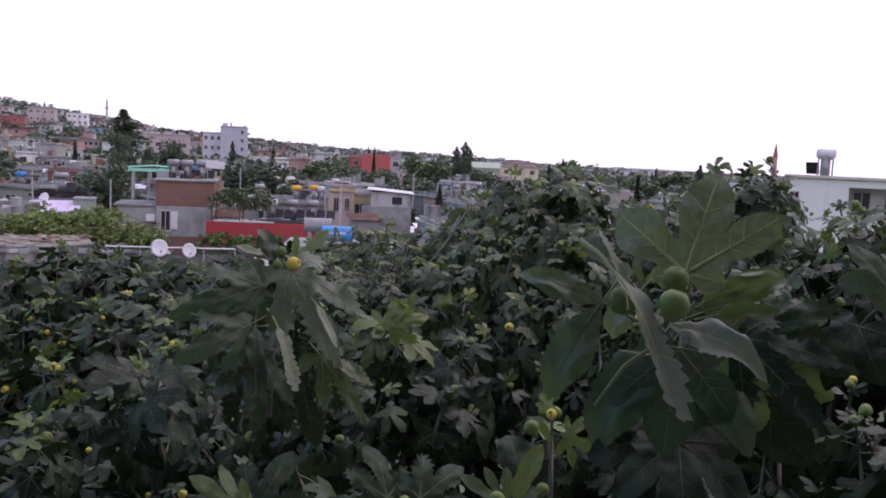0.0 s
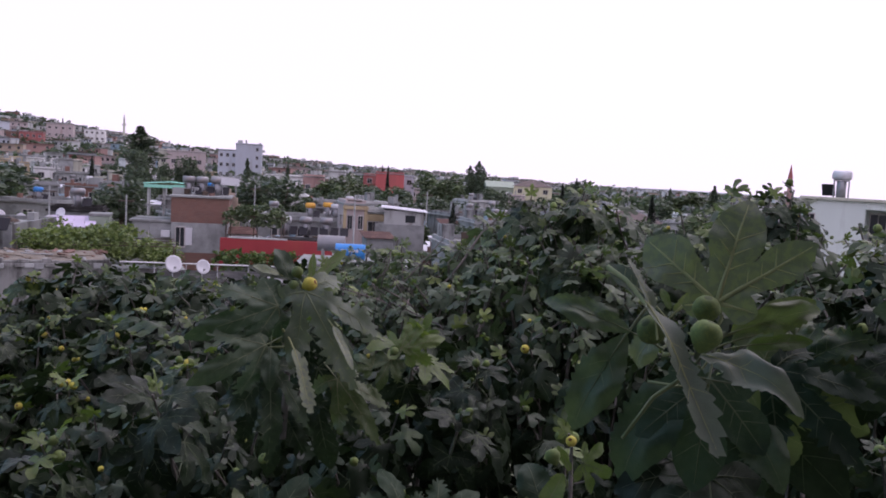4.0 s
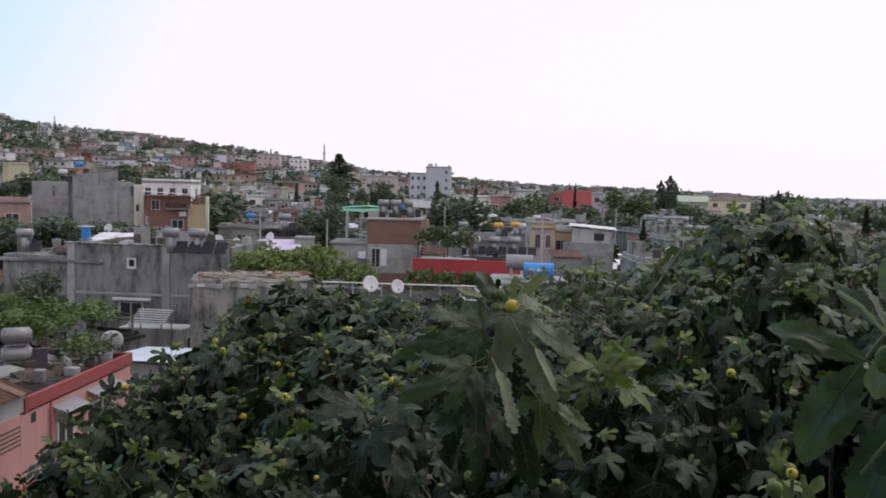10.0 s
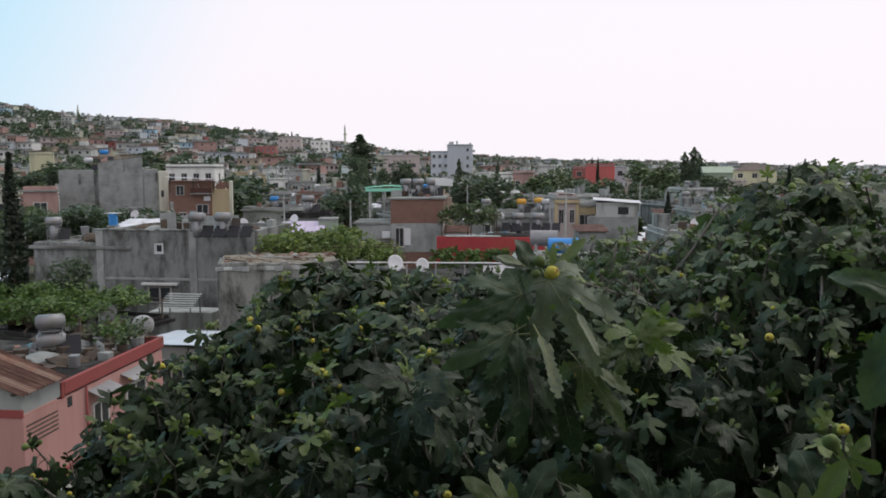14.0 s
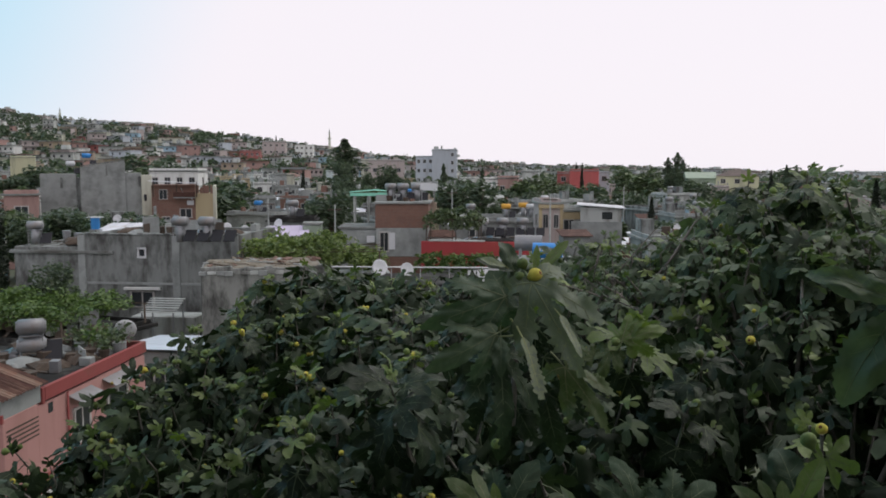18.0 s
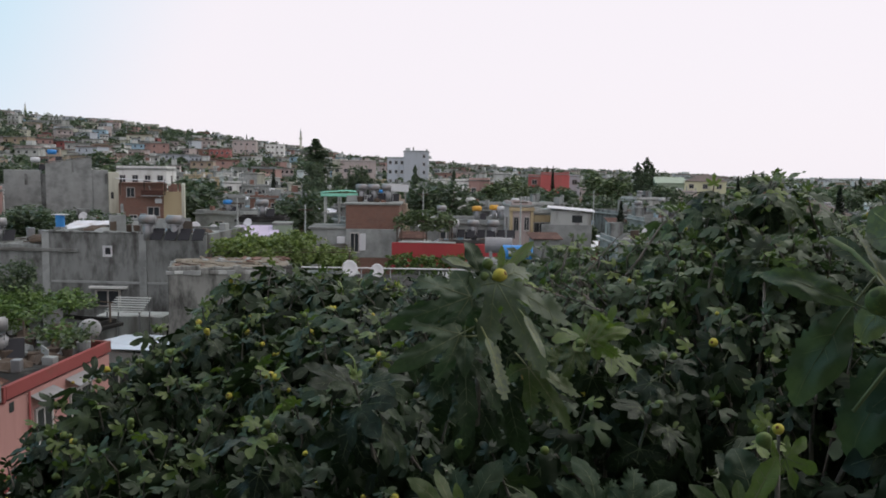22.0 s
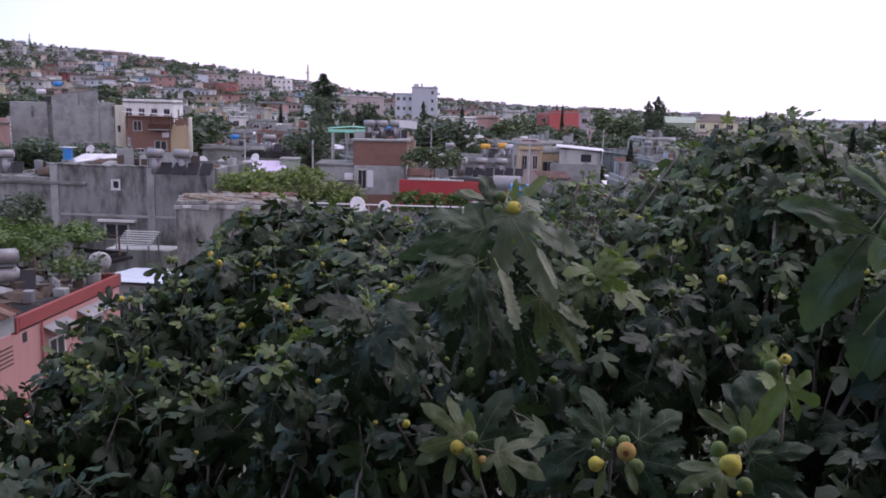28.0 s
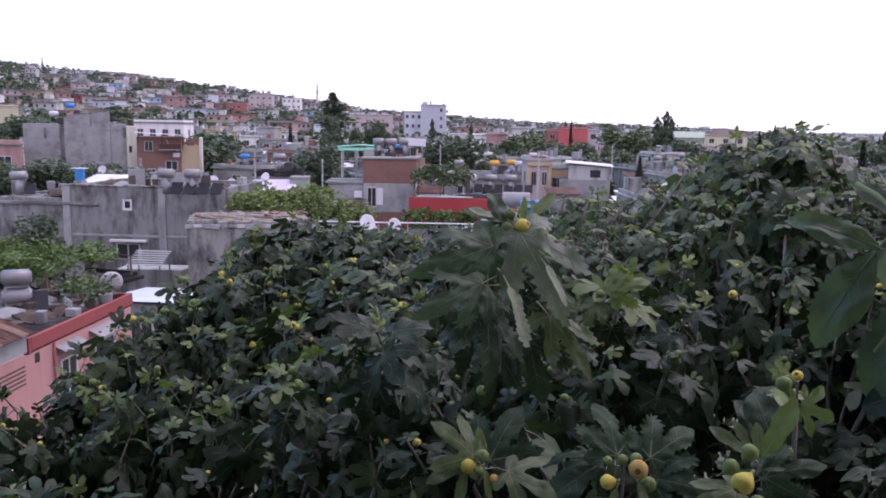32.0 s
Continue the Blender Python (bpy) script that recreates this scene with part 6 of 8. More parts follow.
def blade_shape(seed, lobes, sinus=0.42, grid=0.07, step=0.03, tooth=0.016, droop=0.25, fold=0.10, wave=0.10, rich=True, bold=1.0):
    """Vertices, faces and material indices of a lobed fig leaf, one unit long, base at the origin, tip along +y, upper side +z.
    Each lobe is (turn in degrees, length, half width, place of its widest part); lobes run from the left side to the right."""
    r = random.Random(seed)
    ph = r.uniform(0, 6.28)
    shift = Vector((r.uniform(0, 50), r.uniform(0, 50), r.uniform(0, 50)))

    def place(c, u, v):
        a = radians(c)
        return (math.sin(a) * u + math.cos(a) * v, math.cos(a) * u - math.sin(a) * v)

    ctrl = [(0.0, 0.0), place(lobes[0][0] - 42, 0.16 * lobes[0][1] + 0.03, 0)]
    for i, (c, L, w, m) in enumerate(lobes):
        for u, v in (((m - 0.17), 0.80), (m, 1.0), ((m + 1) / 2, 0.80), (0.94, 0.36), (1.0, 0.0)):
            ctrl.append(place(c, u * L, -v * w))
        for u, v in ((0.94, 0.36), ((m + 1) / 2, 0.80), (m, 1.0), ((m - 0.17), 0.80)):
            ctrl.append(place(c, u * L, v * w))
        if i + 1 < len(lobes):
            c2, L2 = lobes[i + 1][0], lobes[i + 1][1]
            ctrl.append(place((c + c2) / 2, sinus * (L + L2) / 2 * r.uniform(0.88, 1.1), 0))
    ctrl.append(place(lobes[-1][0] + 42, 0.16 * lobes[-1][1] + 0.03, 0))
    fine = []
    n = len(ctrl)
    for i in range(n):
        p0, p1, p2, p3 = (np.array(ctrl[(i + k) % n]) for k in (-1, 0, 1, 2))
        for t in np.linspace(0, 1, 10, endpoint=False):
            fine.append(0.5 * (2 * p1 + (p2 - p0) * t + (2 * p0 - 5 * p1 + 4 * p2 - p3) * t * t + (3 * p1 - p0 - 3 * p2 + p3) * t ** 3))
    fine = np.array(fine + [fine[0]])
    run = np.concatenate(([0], np.cumsum(np.hypot(*np.diff(fine, axis=0).T))))
    at = np.linspace(0, run[-1], max(12, int(run[-1] / step)), endpoint=False)
    px, py = np.interp(at, run, fine[:, 0]), np.interp(at, run, fine[:, 1])
    tx, ty = np.gradient(px), np.gradient(py)
    ln = np.hypot(tx, ty) + 1e-9
    beat = at / 0.10 + 0.35 * np.sin(at * 3.1 + ph) + 0.2 * np.sin(at * 7.7)
    out = tooth * (beat % 1.0 - 0.5) * (0.7 + 0.6 * np.sin(at * 2.3 + 2 * ph)) * np.clip((np.hypot(px, py) - 0.15) / 0.3, 0, 1)
    px, py = px - ty / ln * out, py + tx / ln * out
    if not rich:
        px, py = px + np.array([r.uniform(-0.035, 0.035) for _ in px]), py + np.array([r.uniform(-0.035, 0.035) for _ in py])
    rim = list(zip(px.tolist(), py.tolist()))

    def inside(x, y):
        k, m = False, len(rim)
        for i in range(m):
            x1, y1 = rim[i]
            x2, y2 = rim[(i + 1) % m]
            if (y1 > y) != (y2 > y) and x < (x2 - x1) * (y - y1) / (y2 - y1) + x1:
                k = not k
        return k

    ribs = [(math.sin(radians(c)), math.cos(radians(c)), L) for c, L, w, m in lobes]

    def height(x, y):
        q = math.hypot(x, y)
        off = 1.0
        for dx, dy, L in ribs:
            u = min(L, max(0.0, x * dx + y * dy))
            off = min(off, math.hypot(x - dx * u, y - dy * u))
        big = noise.noise(shift + Vector((x * 1.6, y * 1.6, 0)))
        small = noise.noise(shift + Vector((x * 5.0, y * 5.0, 7)))
        return -droop * q * q * (1 + 0.5 * x * r_side) + fold * off + wave * q * big + wave * 0.35 * small * min(1.0, off / 0.12)

    r_side = r.uniform(-0.8, 0.8)
    seeds = []
    m = int(1.3 / grid)
    for i in range(-m, m + 1):
        for j in range(-m, m + 1):
            x, y = (i + 0.5 * (j % 2)) * grid, j * grid * 0.87
            if abs(x) < 1.2 and -0.6 < y < 1.1 and inside(x, y) and min((x - a) ** 2 + (y - b) ** 2 for a, b in rim) > (grid * 0.5) ** 2:
                seeds.append((x, y))
    k = len(rim)
    co, _, tris, _, _, _ = delaunay_2d_cdt([Vector(q) for q in rim + seeds], [(i, (i + 1) % k) for i in range(k)], [], 1, 1e-5)
    vs = [(v.x, v.y, height(v.x, v.y)) for v in co]
    fs = [tuple(f) for f in tris]
    # the upper side looks along +z
    for i, f in enumerate(fs):
        (x0, y0, _), (x1, y1, _), (x2, y2, _) = (vs[q] for q in f[:3])
        if (x1 - x0) * (y2 - y0) - (x2 - x0) * (y1 - y0) < 0:
            fs[i] = f[::-1]
    mi = [0] * len(fs)

    def rib(x0, y0, x1, y1, w0, w1, parts):
        e = Vector((y1 - y0, x0 - x1, 0)).normalized()
        k0 = len(vs)
        for i in range(parts + 1):
            t = i / parts
            x, y, hw = x0 + (x1 - x0) * t, y0 + (y1 - y0) * t, w0 + (w1 - w0) * t
            z = height(x, y)
            vs.extend(((x + e.x * hw, y + e.y * hw, z + 0.004), (x, y, z + 0.004 + hw * 0.9), (x - e.x * hw, y - e.y * hw, z + 0.004)) if rich else ((x + e.x * hw, y + e.y * hw, z + 0.008), (x - e.x * hw, y - e.y * hw, z + 0.008)))
        q = 3 if rich else 2
        for i in range(parts):
            a0, b0 = k0 + i * q, k0 + (i + 1) * q
            for j in range(q - 1):
                fs.append((a0 + j, b0 + j, b0 + j + 1, a0 + j + 1))
                mi.append(1)

    for (dx, dy, L), (c, _, w, _) in zip(ribs, lobes):
        rib(0, 0, dx * L * 0.94, dy * L * 0.94, 0.013 * bold, 0.0022 * bold, 9 if rich else 2)
        if rich and L > 0.4:
            for sgn in (-1, 1):
                for u in (0.3, 0.44, 0.58, 0.72, 0.84):
                    reach = w * (0.85 if u > 0.5 else 0.6)
                    x0, y0 = dx * L * u, dy * L * u
                    x1, y1 = place(c, L * u + reach * 0.8, sgn * reach)
                    if inside(x1, y1):
                        rib(x0, y0, x1, y1, 0.0045 * bold, 0.0012, 3)
    k0 = len(vs)
    sd = 5 if rich else 3
    for i, q in enumerate((PET, Vector((0, PET.y * 0.55, PET.z * 0.35)), Vector((0, 0.03, 0.0)))):
        rr = (0.022, 0.017, 0.013)[i]
        for j in range(sd):
            vs.append((q.x + rr * math.cos(j * math.tau / sd), q.y, q.z + rr * math.sin(j * math.tau / sd)))
    for i in range(2):
        for j in range(sd):
            a0, b0 = k0 + i * sd, k0 + (i + 1) * sd
            fs.append((a0 + j, a0 + (j + 1) % sd, b0 + (j + 1) % sd, b0 + j))
            mi.append(1)
    return vs, fs, mi


def five(seed, w=0.2, low=0.55, side=0.84):
    """Lobes of an ordinary leaf, a little uneven."""
    r = random.Random(seed)
    return [(-100 + r.uniform(-8, 8), low * r.uniform(0.85, 1.1), w * 0.80, 0.62), (-48 + r.uniform(-6, 6), side * r.uniform(0.92, 1.08), w * r.uniform(0.88, 1.05), 0.64),
            (r.uniform(-4, 4), 1.0, w * 1.1, 0.66), (48 + r.uniform(-6, 6), side * r.uniform(0.92, 1.08), w * r.uniform(0.88, 1.05), 0.64), (100 + r.uniform(-8, 8), low * r.uniform(0.85, 1.1), w * 0.80, 0.62)]


def leaf_mesh(shape, blade, vein=None):
    vs, fs, mi = shape
    me = bpy.data.meshes.new("leaf")
    me.from_pydata(vs, [], fs)
    me.materials.append(blade)
    me.materials.append(vein or VEIN)
    me.polygons.foreach_set("material_index", mi)
    me.polygons.foreach_set("use_smooth", [True] * len(fs))
    me.update()
    return me


RICH = [blade_shape(100 + k, five(100 + k, w * 0.94), q * 0.88, 0.10, 0.045, 0.036, 0.32, 0.18, 0.30) for k, (w, q) in enumerate(((0.19, 0.44), (0.21, 0.52), (0.18, 0.40), (0.23, 0.58), (0.17, 0.36), (0.21, 0.5), (0.2, 0.46), (0.22, 0.55)))]
POOR = [blade_shape(200 + k, five(200 + k, w * 0.92), q * 0.86, 0.24, 0.13, 0.0, 0.34, 0.22, 0.36, False) for k, (w, q) in enumerate(((0.19, 0.44), (0.21, 0.54), (0.18, 0.40), (0.23, 0.58), (0.2, 0.48), (0.22, 0.52), (0.17, 0.38)))]
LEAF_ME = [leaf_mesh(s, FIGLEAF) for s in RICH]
# blades of the nearest shoots, by form
FORM = {"lobed": RICH[0], "full": blade_shape(409, five(409, 0.25, 0.6, 0.88), 0.62, 0.06, 0.025, 0.014, 0.26, 0.10, 0.16),
        "trident": blade_shape(410, [(-112, 0.3, 0.13, 0.6), (-62, 0.92, 0.25, 0.64), (0, 1.06, 0.25, 0.60), (40, 1.04, 0.18, 0.66), (88, 0.36, 0.15, 0.6)], 0.29, 0.055, 0.02, 0.014, 0.14, 0.10, 0.16, bold=2.0),
        "oval": blade_shape(411, [(0, 1.0, 0.30, 0.50)], 0.4, 0.055, 0.02, 0.065, 0.34, 0.20, 0.34),
        "narrow": blade_shape(412, [(0, 1.0, 0.175, 0.56)], 0.4, 0.05, 0.02, 0.012, 0.22, 0.22, 0.14),
        "broad": blade_shape(413, five(413, 0.19, 0.56, 0.86), 0.38, 0.055, 0.02, 0.085, 0.55, 0.14, 0.34),
        "hang": blade_shape(414, five(414, 0.165, 0.52, 0.88), 0.33, 0.055, 0.02, 0.085, 0.55, 0.16, 0.36),
        "sickle": blade_shape(417, [(0, 1.0, 0.125, 0.70)], 0.4, 0.05, 0.018, 0.05, 0.10, 0.24, 0.16),
        "cut": blade_shape(416, five(418, 0.15, 0.46, 0.84), 0.34, 0.055, 0.022, 0.016, 0.30, 0.12, 0.2),
        "bottom": blade_shape(415, [(-92, 0.42, 0.16, 0.62), (-46, 0.78, 0.2, 0.64), (0, 1.0, 0.24, 0.62), (42, 0.84, 0.2, 0.64), (95, 0.38, 0.15, 0.62)], 0.42, 0.055, 0.022, 0.014, 0.2, 0.10, 0.14)}
# near, mid, sheen to dark, dim, old: light and shade put into leaf colour.
SKIN = {"near": (NEARLEAF, VEIN_N), "mid": (MIDLEAF, VEIN_M), "sheen": (NEARLEAF, VEIN_M), "dark": (FIGLEAF, VEIN), "dim": (FIGLEAF, VEIN), "old": (SHADELEAF, VEIN), "young": (YOUNGLEAF, VEIN_Y), "olive": (OLIVELEAF, VEIN_Y), "pale": (PALELEAF, VEIN_N)}
FORM_ME = {}
YOUNG_ME = [leaf_mesh(blade_shape(300 + k, five(300 + k, w), q, 0.10, 0.045, 0.016, 0.2, 0.16, 0.2), YOUNGLEAF) for k, (w, q) in enumerate(((0.15, 0.34), (0.19, 0.45)))]


def fig_mesh(skin, seed, eye):
    bm = bmesh.new()
    bmesh.ops.create_uvsphere(bm, u_segments=16, v_segments=10, radius=0.5)
    for v in bm.verts:
        z = v.co.z
        k = 1.0 - 0.42 * max(0.0, -z * 2) ** 1.5
        v.co.x *= k
        v.co.y *= k
        v.co.z = z * 1.04 - 0.08 * max(0.0, -z * 2) ** 3 - (0.03 if z > 0.47 else 0)
    for f in bm.faces:
        f.smooth = True
        if f.calc_center_median().z > 0.46:
            f.material_index = 1
    tube(bm, [(0, 0, -0.54), (0.02, 0, -0.8)], [0.10, 0.07], 6, 2)
    return mesh_of(bm, [skin, eye, VEIN], "fig")


FIG_ME = [fig_mesh(FIGGREEN, 1, FIGEYE_G), fig_mesh(FIGYELLOW, 2, FIGEYE), fig_mesh(FIGBROWN, 3, FIGEYE)]

# ---- the fig trees' crowns ----
C_AZ = [-64, -46, -43, -40.8, -38.6, -35.6, -31, -28, -23.3, -19.3, -13.8, -10, -6.5, -4.8, -2.5, -0.7, 0.7, 3.9, 5.5, 8, 10.8, 12, 15, 18.5, 20.5, 22, 24.8, 26.6, 45]
C_EL = [-20, -18.4, -17.8, -16.0, -14.4, -12.4, -8.6, -7.6, -7.0, -7.7, -7.6, -6.2, -4.5, -4.0, -4.2, -3.4, -2.2, -1.9, -1.3, -0.9, -2.0, -2.4, -1.6, -0.6, -0.4, -1.5, -2.4, -1.8, -4]
C_R = [4.6, 5.0, 5.2, 5.3, 5.5, 5.8, 6.5, 7.0, 7.0, 6.8, 6.5, 6.0, 5.8, 5.7, 5.6, 5.5, 5.4, 5.3, 5.2, 5.2, 5.2, 5.2, 5.1, 5.0, 5.0, 4.9, 4.7, 4.6, 4.2]
N_AZ = [-64, -45, -30, -20, 0, 10, 27, 45]
N_Z = [-2.6, -2.2, -1.68, -1.05, -1.02, -0.92, -0.86, -0.95]


def crown_z(az, r):
    """Height of the crown's upper side over the eye's level, at a bearing and a range."""
    rc = np.interp(az, C_AZ, C_R)
    zc = rc * math.tan(radians(np.interp(az, C_AZ, C_EL)))
    zn = np.interp(az, N_AZ, N_Z)
    u = min(1.35, max(0.0, (r - 2.2) / (rc - 2.2)))
    z = zn + (zc - zn) * u ** 1.35 if u <= 1 else zc - 0.9 * (u - 1) * 3
    z -= 0.45 * math.exp(-((az - 6) / 6.5) ** 2) * max(0.0, min(1.0, (4.4 - r) / 1.2))
    x, y, _ = spot(az, r)
    return float(z) + 0.10 * noise.noise(Vector((x * 1.5, y * 1.5, 2.0)))


fig_a = tagged(empty("fig_tree", -0.9, 4.4, 0), "large spreading fig tree with lobed dark leaves and green figs", "fig tree")
fig_b = tagged(empty("fig_tree", 1.7, 5.9, 0), "second fig tree with green figs growing behind the first", "fig tree")
BASE = {fig_a: Vector((-0.9, 4.4, 0)), fig_b: Vector((1.7, 5.9, 0))}
MASS = {fig_a: [], fig_b: []}
MASS_Y = {fig_a: [], fig_b: []}
FIGS = {(fig_a, 0): [], (fig_a, 1): [], (fig_b, 0): [], (fig_b, 1): []}
grng = random.Random(77)
TWIGS = {fig_a: bmesh.new(), fig_b: bmesh.new()}
COUNT = {"leaf": 0, "fig": 0}
frng = random.Random(21)


def basis(p, axis, normal, s):
    y = Vector(axis).normalized()
    z = Vector(normal)
    z = (z - y * z.dot(y)).normalized()
    x = y.cross(z)
    return Matrix(((x.x * s, y.x * s, z.x * s, p[0]), (x.y * s, y.y * s, z.y * s, p[1]), (x.z * s, y.z * s, z.z * s, p[2]), (0, 0, 0, 1)))


def local(tree_, m):
    return Matrix.Translation(-BASE[tree_]) @ m


def add_leaf(tree_, m, single, young=False):
    if single:
        me = frng.choice(YOUNG_ME if young else LEAF_ME)
        put("leaf", me, tree_, local(tree_, m), "pale yellow-green young leaf" if young else "")
        COUNT["leaf"] += 1
    else:
        (MASS_Y if young else MASS)[tree_].append(m)


def add_fig(tree_, p, size, ripe=False, up=None):
    up = Vector(up or (frng.gauss(0, 0.6), frng.gauss(-0.4, 0.6), 0.7)).normalized()
    m = Matrix.Translation(p) @ up.to_track_quat("Z", "Y").to_matrix().to_4x4() @ Matrix.Diagonal((size, size, size, 1))
    put("fig", FIG_ME[int(ripe)], tree_, local(tree_, m), ("", "ripe yellow fig", "overripe brownish fig")[int(ripe)])
    COUNT["fig"] += 1


def shoot(tree_, p, u, n, size, single, figs=0, ripe=0.0, young=0, stem=0.4, hang=1.0, lie=0.15):
    """A shoot with its tip at p, growing along u: leaves in a spiral, the youngest at the tip."""
    u = Vector(u).normalized()
    p = Vector(p)
    side = u.orthogonal().normalized()
    a0 = frng.uniform(0, math.tau)
    for i in range(n):
        f = i / max(1, n - 1)
        a = a0 + i * 2.39996 + frng.uniform(-0.25, 0.25)
        rad = (Matrix.Rotation(a, 3, u) @ side)
        s = size * (0.45 + 0.65 * min(1.0, f * 1.7)) * frng.uniform(0.85, 1.12)
        lift = radians(50 - 85 * f + frng.uniform(-28, 28))
        axis = rad * math.cos(lift) + u * math.sin(lift)
        axis = axis + Vector((0, 0, -1.15 * hang * f * frng.uniform(0.2, 1.7)))
        normal = u * math.cos(lift) - rad * math.sin(lift) + Vector((frng.gauss(0, 0.42), frng.gauss(0, 0.42), lie))
        node = p - u * (0.012 + 0.13 * f)
        m = basis((0, 0, 0), axis, normal, s)
        m.translation = node - m.to_3x3() @ PET
        add_leaf(tree_, m, single, i < young)
    for k in range(figs):
        a = frng.uniform(0, math.tau)
        rad = (Matrix.Rotation(a, 3, u) @ side)
        s = frng.uniform(0.026, 0.046)
        add_fig(tree_, p + u * frng.uniform(-0.05, 0.05) + rad * (0.02 + s * 0.5), s, frng.random() < ripe, rad + Vector((0, -0.2, 0.5)))
    if stem:
        q = p - u * 0.16
        e = q - u * stem * 0.5 + Vector((frng.gauss(0, 0.06), frng.gauss(0, 0.06), -stem * 0.5))
        tube(TWIGS[tree_], [p + u * 0.012, q, (q + e) / 2 + Vector((frng.gauss(0, .02), frng.gauss(0, .02), 0)), e], [0.004, 0.007, 0.009, 0.012], 5)


def leaf_at(tree_, form, skin, base, tip, twist=0.0, width=1.0):
    """One leaf from its base to its tip, its upper side turned by twist from facing the terrace. Coordinates from the eye's level."""
    b, t = Vector(base) + Vector((0, 0, EYE)), Vector(tip) + Vector((0, 0, EYE))
    axis = t - b
    ref = (Vector((0, 0, EYE)) - b).normalized() + Vector((0, 0, 0.6))
    z = (ref - axis * ref.dot(axis) / axis.length_squared).normalized()
    z = Matrix.Rotation(radians(twist), 3, axis.normalized()) @ z
    m = basis(b, axis, z, axis.length)
    m = m @ Matrix.Diagonal((width, 1, 1, 1))
    if (form, skin) not in FORM_ME:
        FORM_ME[form, skin] = leaf_mesh(FORM[form], *SKIN[skin])
    put("leaf", FORM_ME[form, skin], tree_, local(tree_, m), {"young": "pale yellow-green young leaf", "olive": "olive-green half-grown leaf", "pale": "leaf showing its pale underside"}.get(skin, ""))
    COUNT["leaf"] += 1


def fig_at(tree_, p, size, ripe=False, up=None):
    add_fig(tree_, Vector(p) + Vector((0, 0, EYE)), size, ripe, up)


UP = Vector((0, 0, EYE))


def stalk(tree_, pts, radii):
    """A leaf's own stalk, from points at the eye's level."""
    b = BASE[tree_]
    put("leaf_stalk", mesh_of(tube(bmesh.new(), [Vector(q) + UP - b for q in pts], radii, 6), STALK, "leaf_stalk"), tree_)


# the shoot that stands nearest the terrace
tube(TWIGS[fig_a], [Vector((0.304, 1.137, -0.222)) + UP, Vector((0.340, 1.231, -0.302)) + UP, Vector((0.419, 1.458, -0.493)) + UP, Vector((0.549, 1.836, -0.814)) + UP], [0.006, 0.008, 0.01, 0.013], 6)
leaf_at(fig_a, "trident", "near", (0.324, 1.131, -0.143), (0.365, 1.161, -0.004), 0, 1.0)
leaf_at(fig_a, "oval", "mid", (0.215, 1.141, -0.191), (0.100, 1.156, -0.147), -12, 0.62)
leaf_at(fig_a, "oval", "mid", (0.213, 1.161, -0.198), (0.134, 1.126, -0.319), 0, 0.82)
leaf_at(fig_a, "narrow", "near", (0.242, 1.162, -0.148), (0.186, 1.210, -0.097), 0, 0.9)
leaf_at(fig_a, "sickle", "pale", (0.225, 1.068, -0.150), (0.200, 1.107, -0.081), 30, 0.8)
leaf_at(fig_a, "sickle", "pale", (0.216, 1.066, -0.140), (0.289, 0.914, -0.275), -35, 0.58)
leaf_at(fig_a, "oval", "pale", (0.275, 1.031, -0.194), (0.357, 0.925, -0.196), -22, 0.6)
leaf_at(fig_a, "oval", "mid", (0.290, 1.114, -0.233), (0.187, 1.088, -0.374), 8, 0.9)
leaf_at(fig_a, "bottom", "mid", (0.312, 1.095, -0.241), (0.282, 1.025, -0.361), 0, 1)
leaf_at(fig_a, "oval", "mid", (0.354, 1.093, -0.279), (0.390, 1.015, -0.341), 0, 0.9)
leaf_at(fig_a, "narrow", "young", (0.281, 1.203, -0.166), (0.270, 1.219, -0.136), 0, 1)
leaf_at(fig_a, "narrow", "young", (0.286, 1.201, -0.168), (0.314, 1.208, -0.136), 0, 1)
# dark skins under the shoot: their shade is in the leaf colour
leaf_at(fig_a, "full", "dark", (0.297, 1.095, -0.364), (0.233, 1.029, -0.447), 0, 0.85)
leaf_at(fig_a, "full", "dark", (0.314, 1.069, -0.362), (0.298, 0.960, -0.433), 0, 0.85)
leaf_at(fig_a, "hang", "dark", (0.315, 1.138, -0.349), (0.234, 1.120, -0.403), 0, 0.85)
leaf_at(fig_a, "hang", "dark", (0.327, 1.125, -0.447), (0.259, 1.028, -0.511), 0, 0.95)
leaf_at(fig_a, "oval", "olive", (0.357, 1.150, -0.184), (0.472, 1.138, -0.135), 15, 0.55)
leaf_at(fig_a, "narrow", "young", (0.383, 1.160, -0.203), (0.459, 1.136, -0.184), 10, 0.9)
leaf_at(fig_a, "hang", "olive", (0.460, 1.199, -0.195), (0.518, 1.127, -0.218), 10, 0.9)
leaf_at(fig_a, "broad", "young", (0.488, 1.206, -0.216), (0.526, 1.195, -0.188), 10, 1)
leaf_at(fig_a, "full", "olive", (0.411, 1.198, -0.259), (0.521, 1.099, -0.300), 30, 0.8)
leaf_at(fig_a, "full", "dark", (0.419, 1.248, -0.302), (0.515, 1.124, -0.400), 20, 0.8)
leaf_at(fig_a, "narrow", "olive", (0.389, 1.258, -0.205), (0.515, 1.255, -0.144), 20, 1.0)
leaf_at(fig_a, "broad", "olive", (0.481, 1.332, -0.266), (0.580, 1.336, -0.214), 20, 0.8)
leaf_at(fig_a, "broad", "young", (0.573, 1.404, -0.263), (0.617, 1.407, -0.218), 20, 0.8)
leaf_at(fig_a, "narrow", "olive", (0.384, 1.239, -0.214), (0.472, 1.229, -0.176), 10, 1.0)
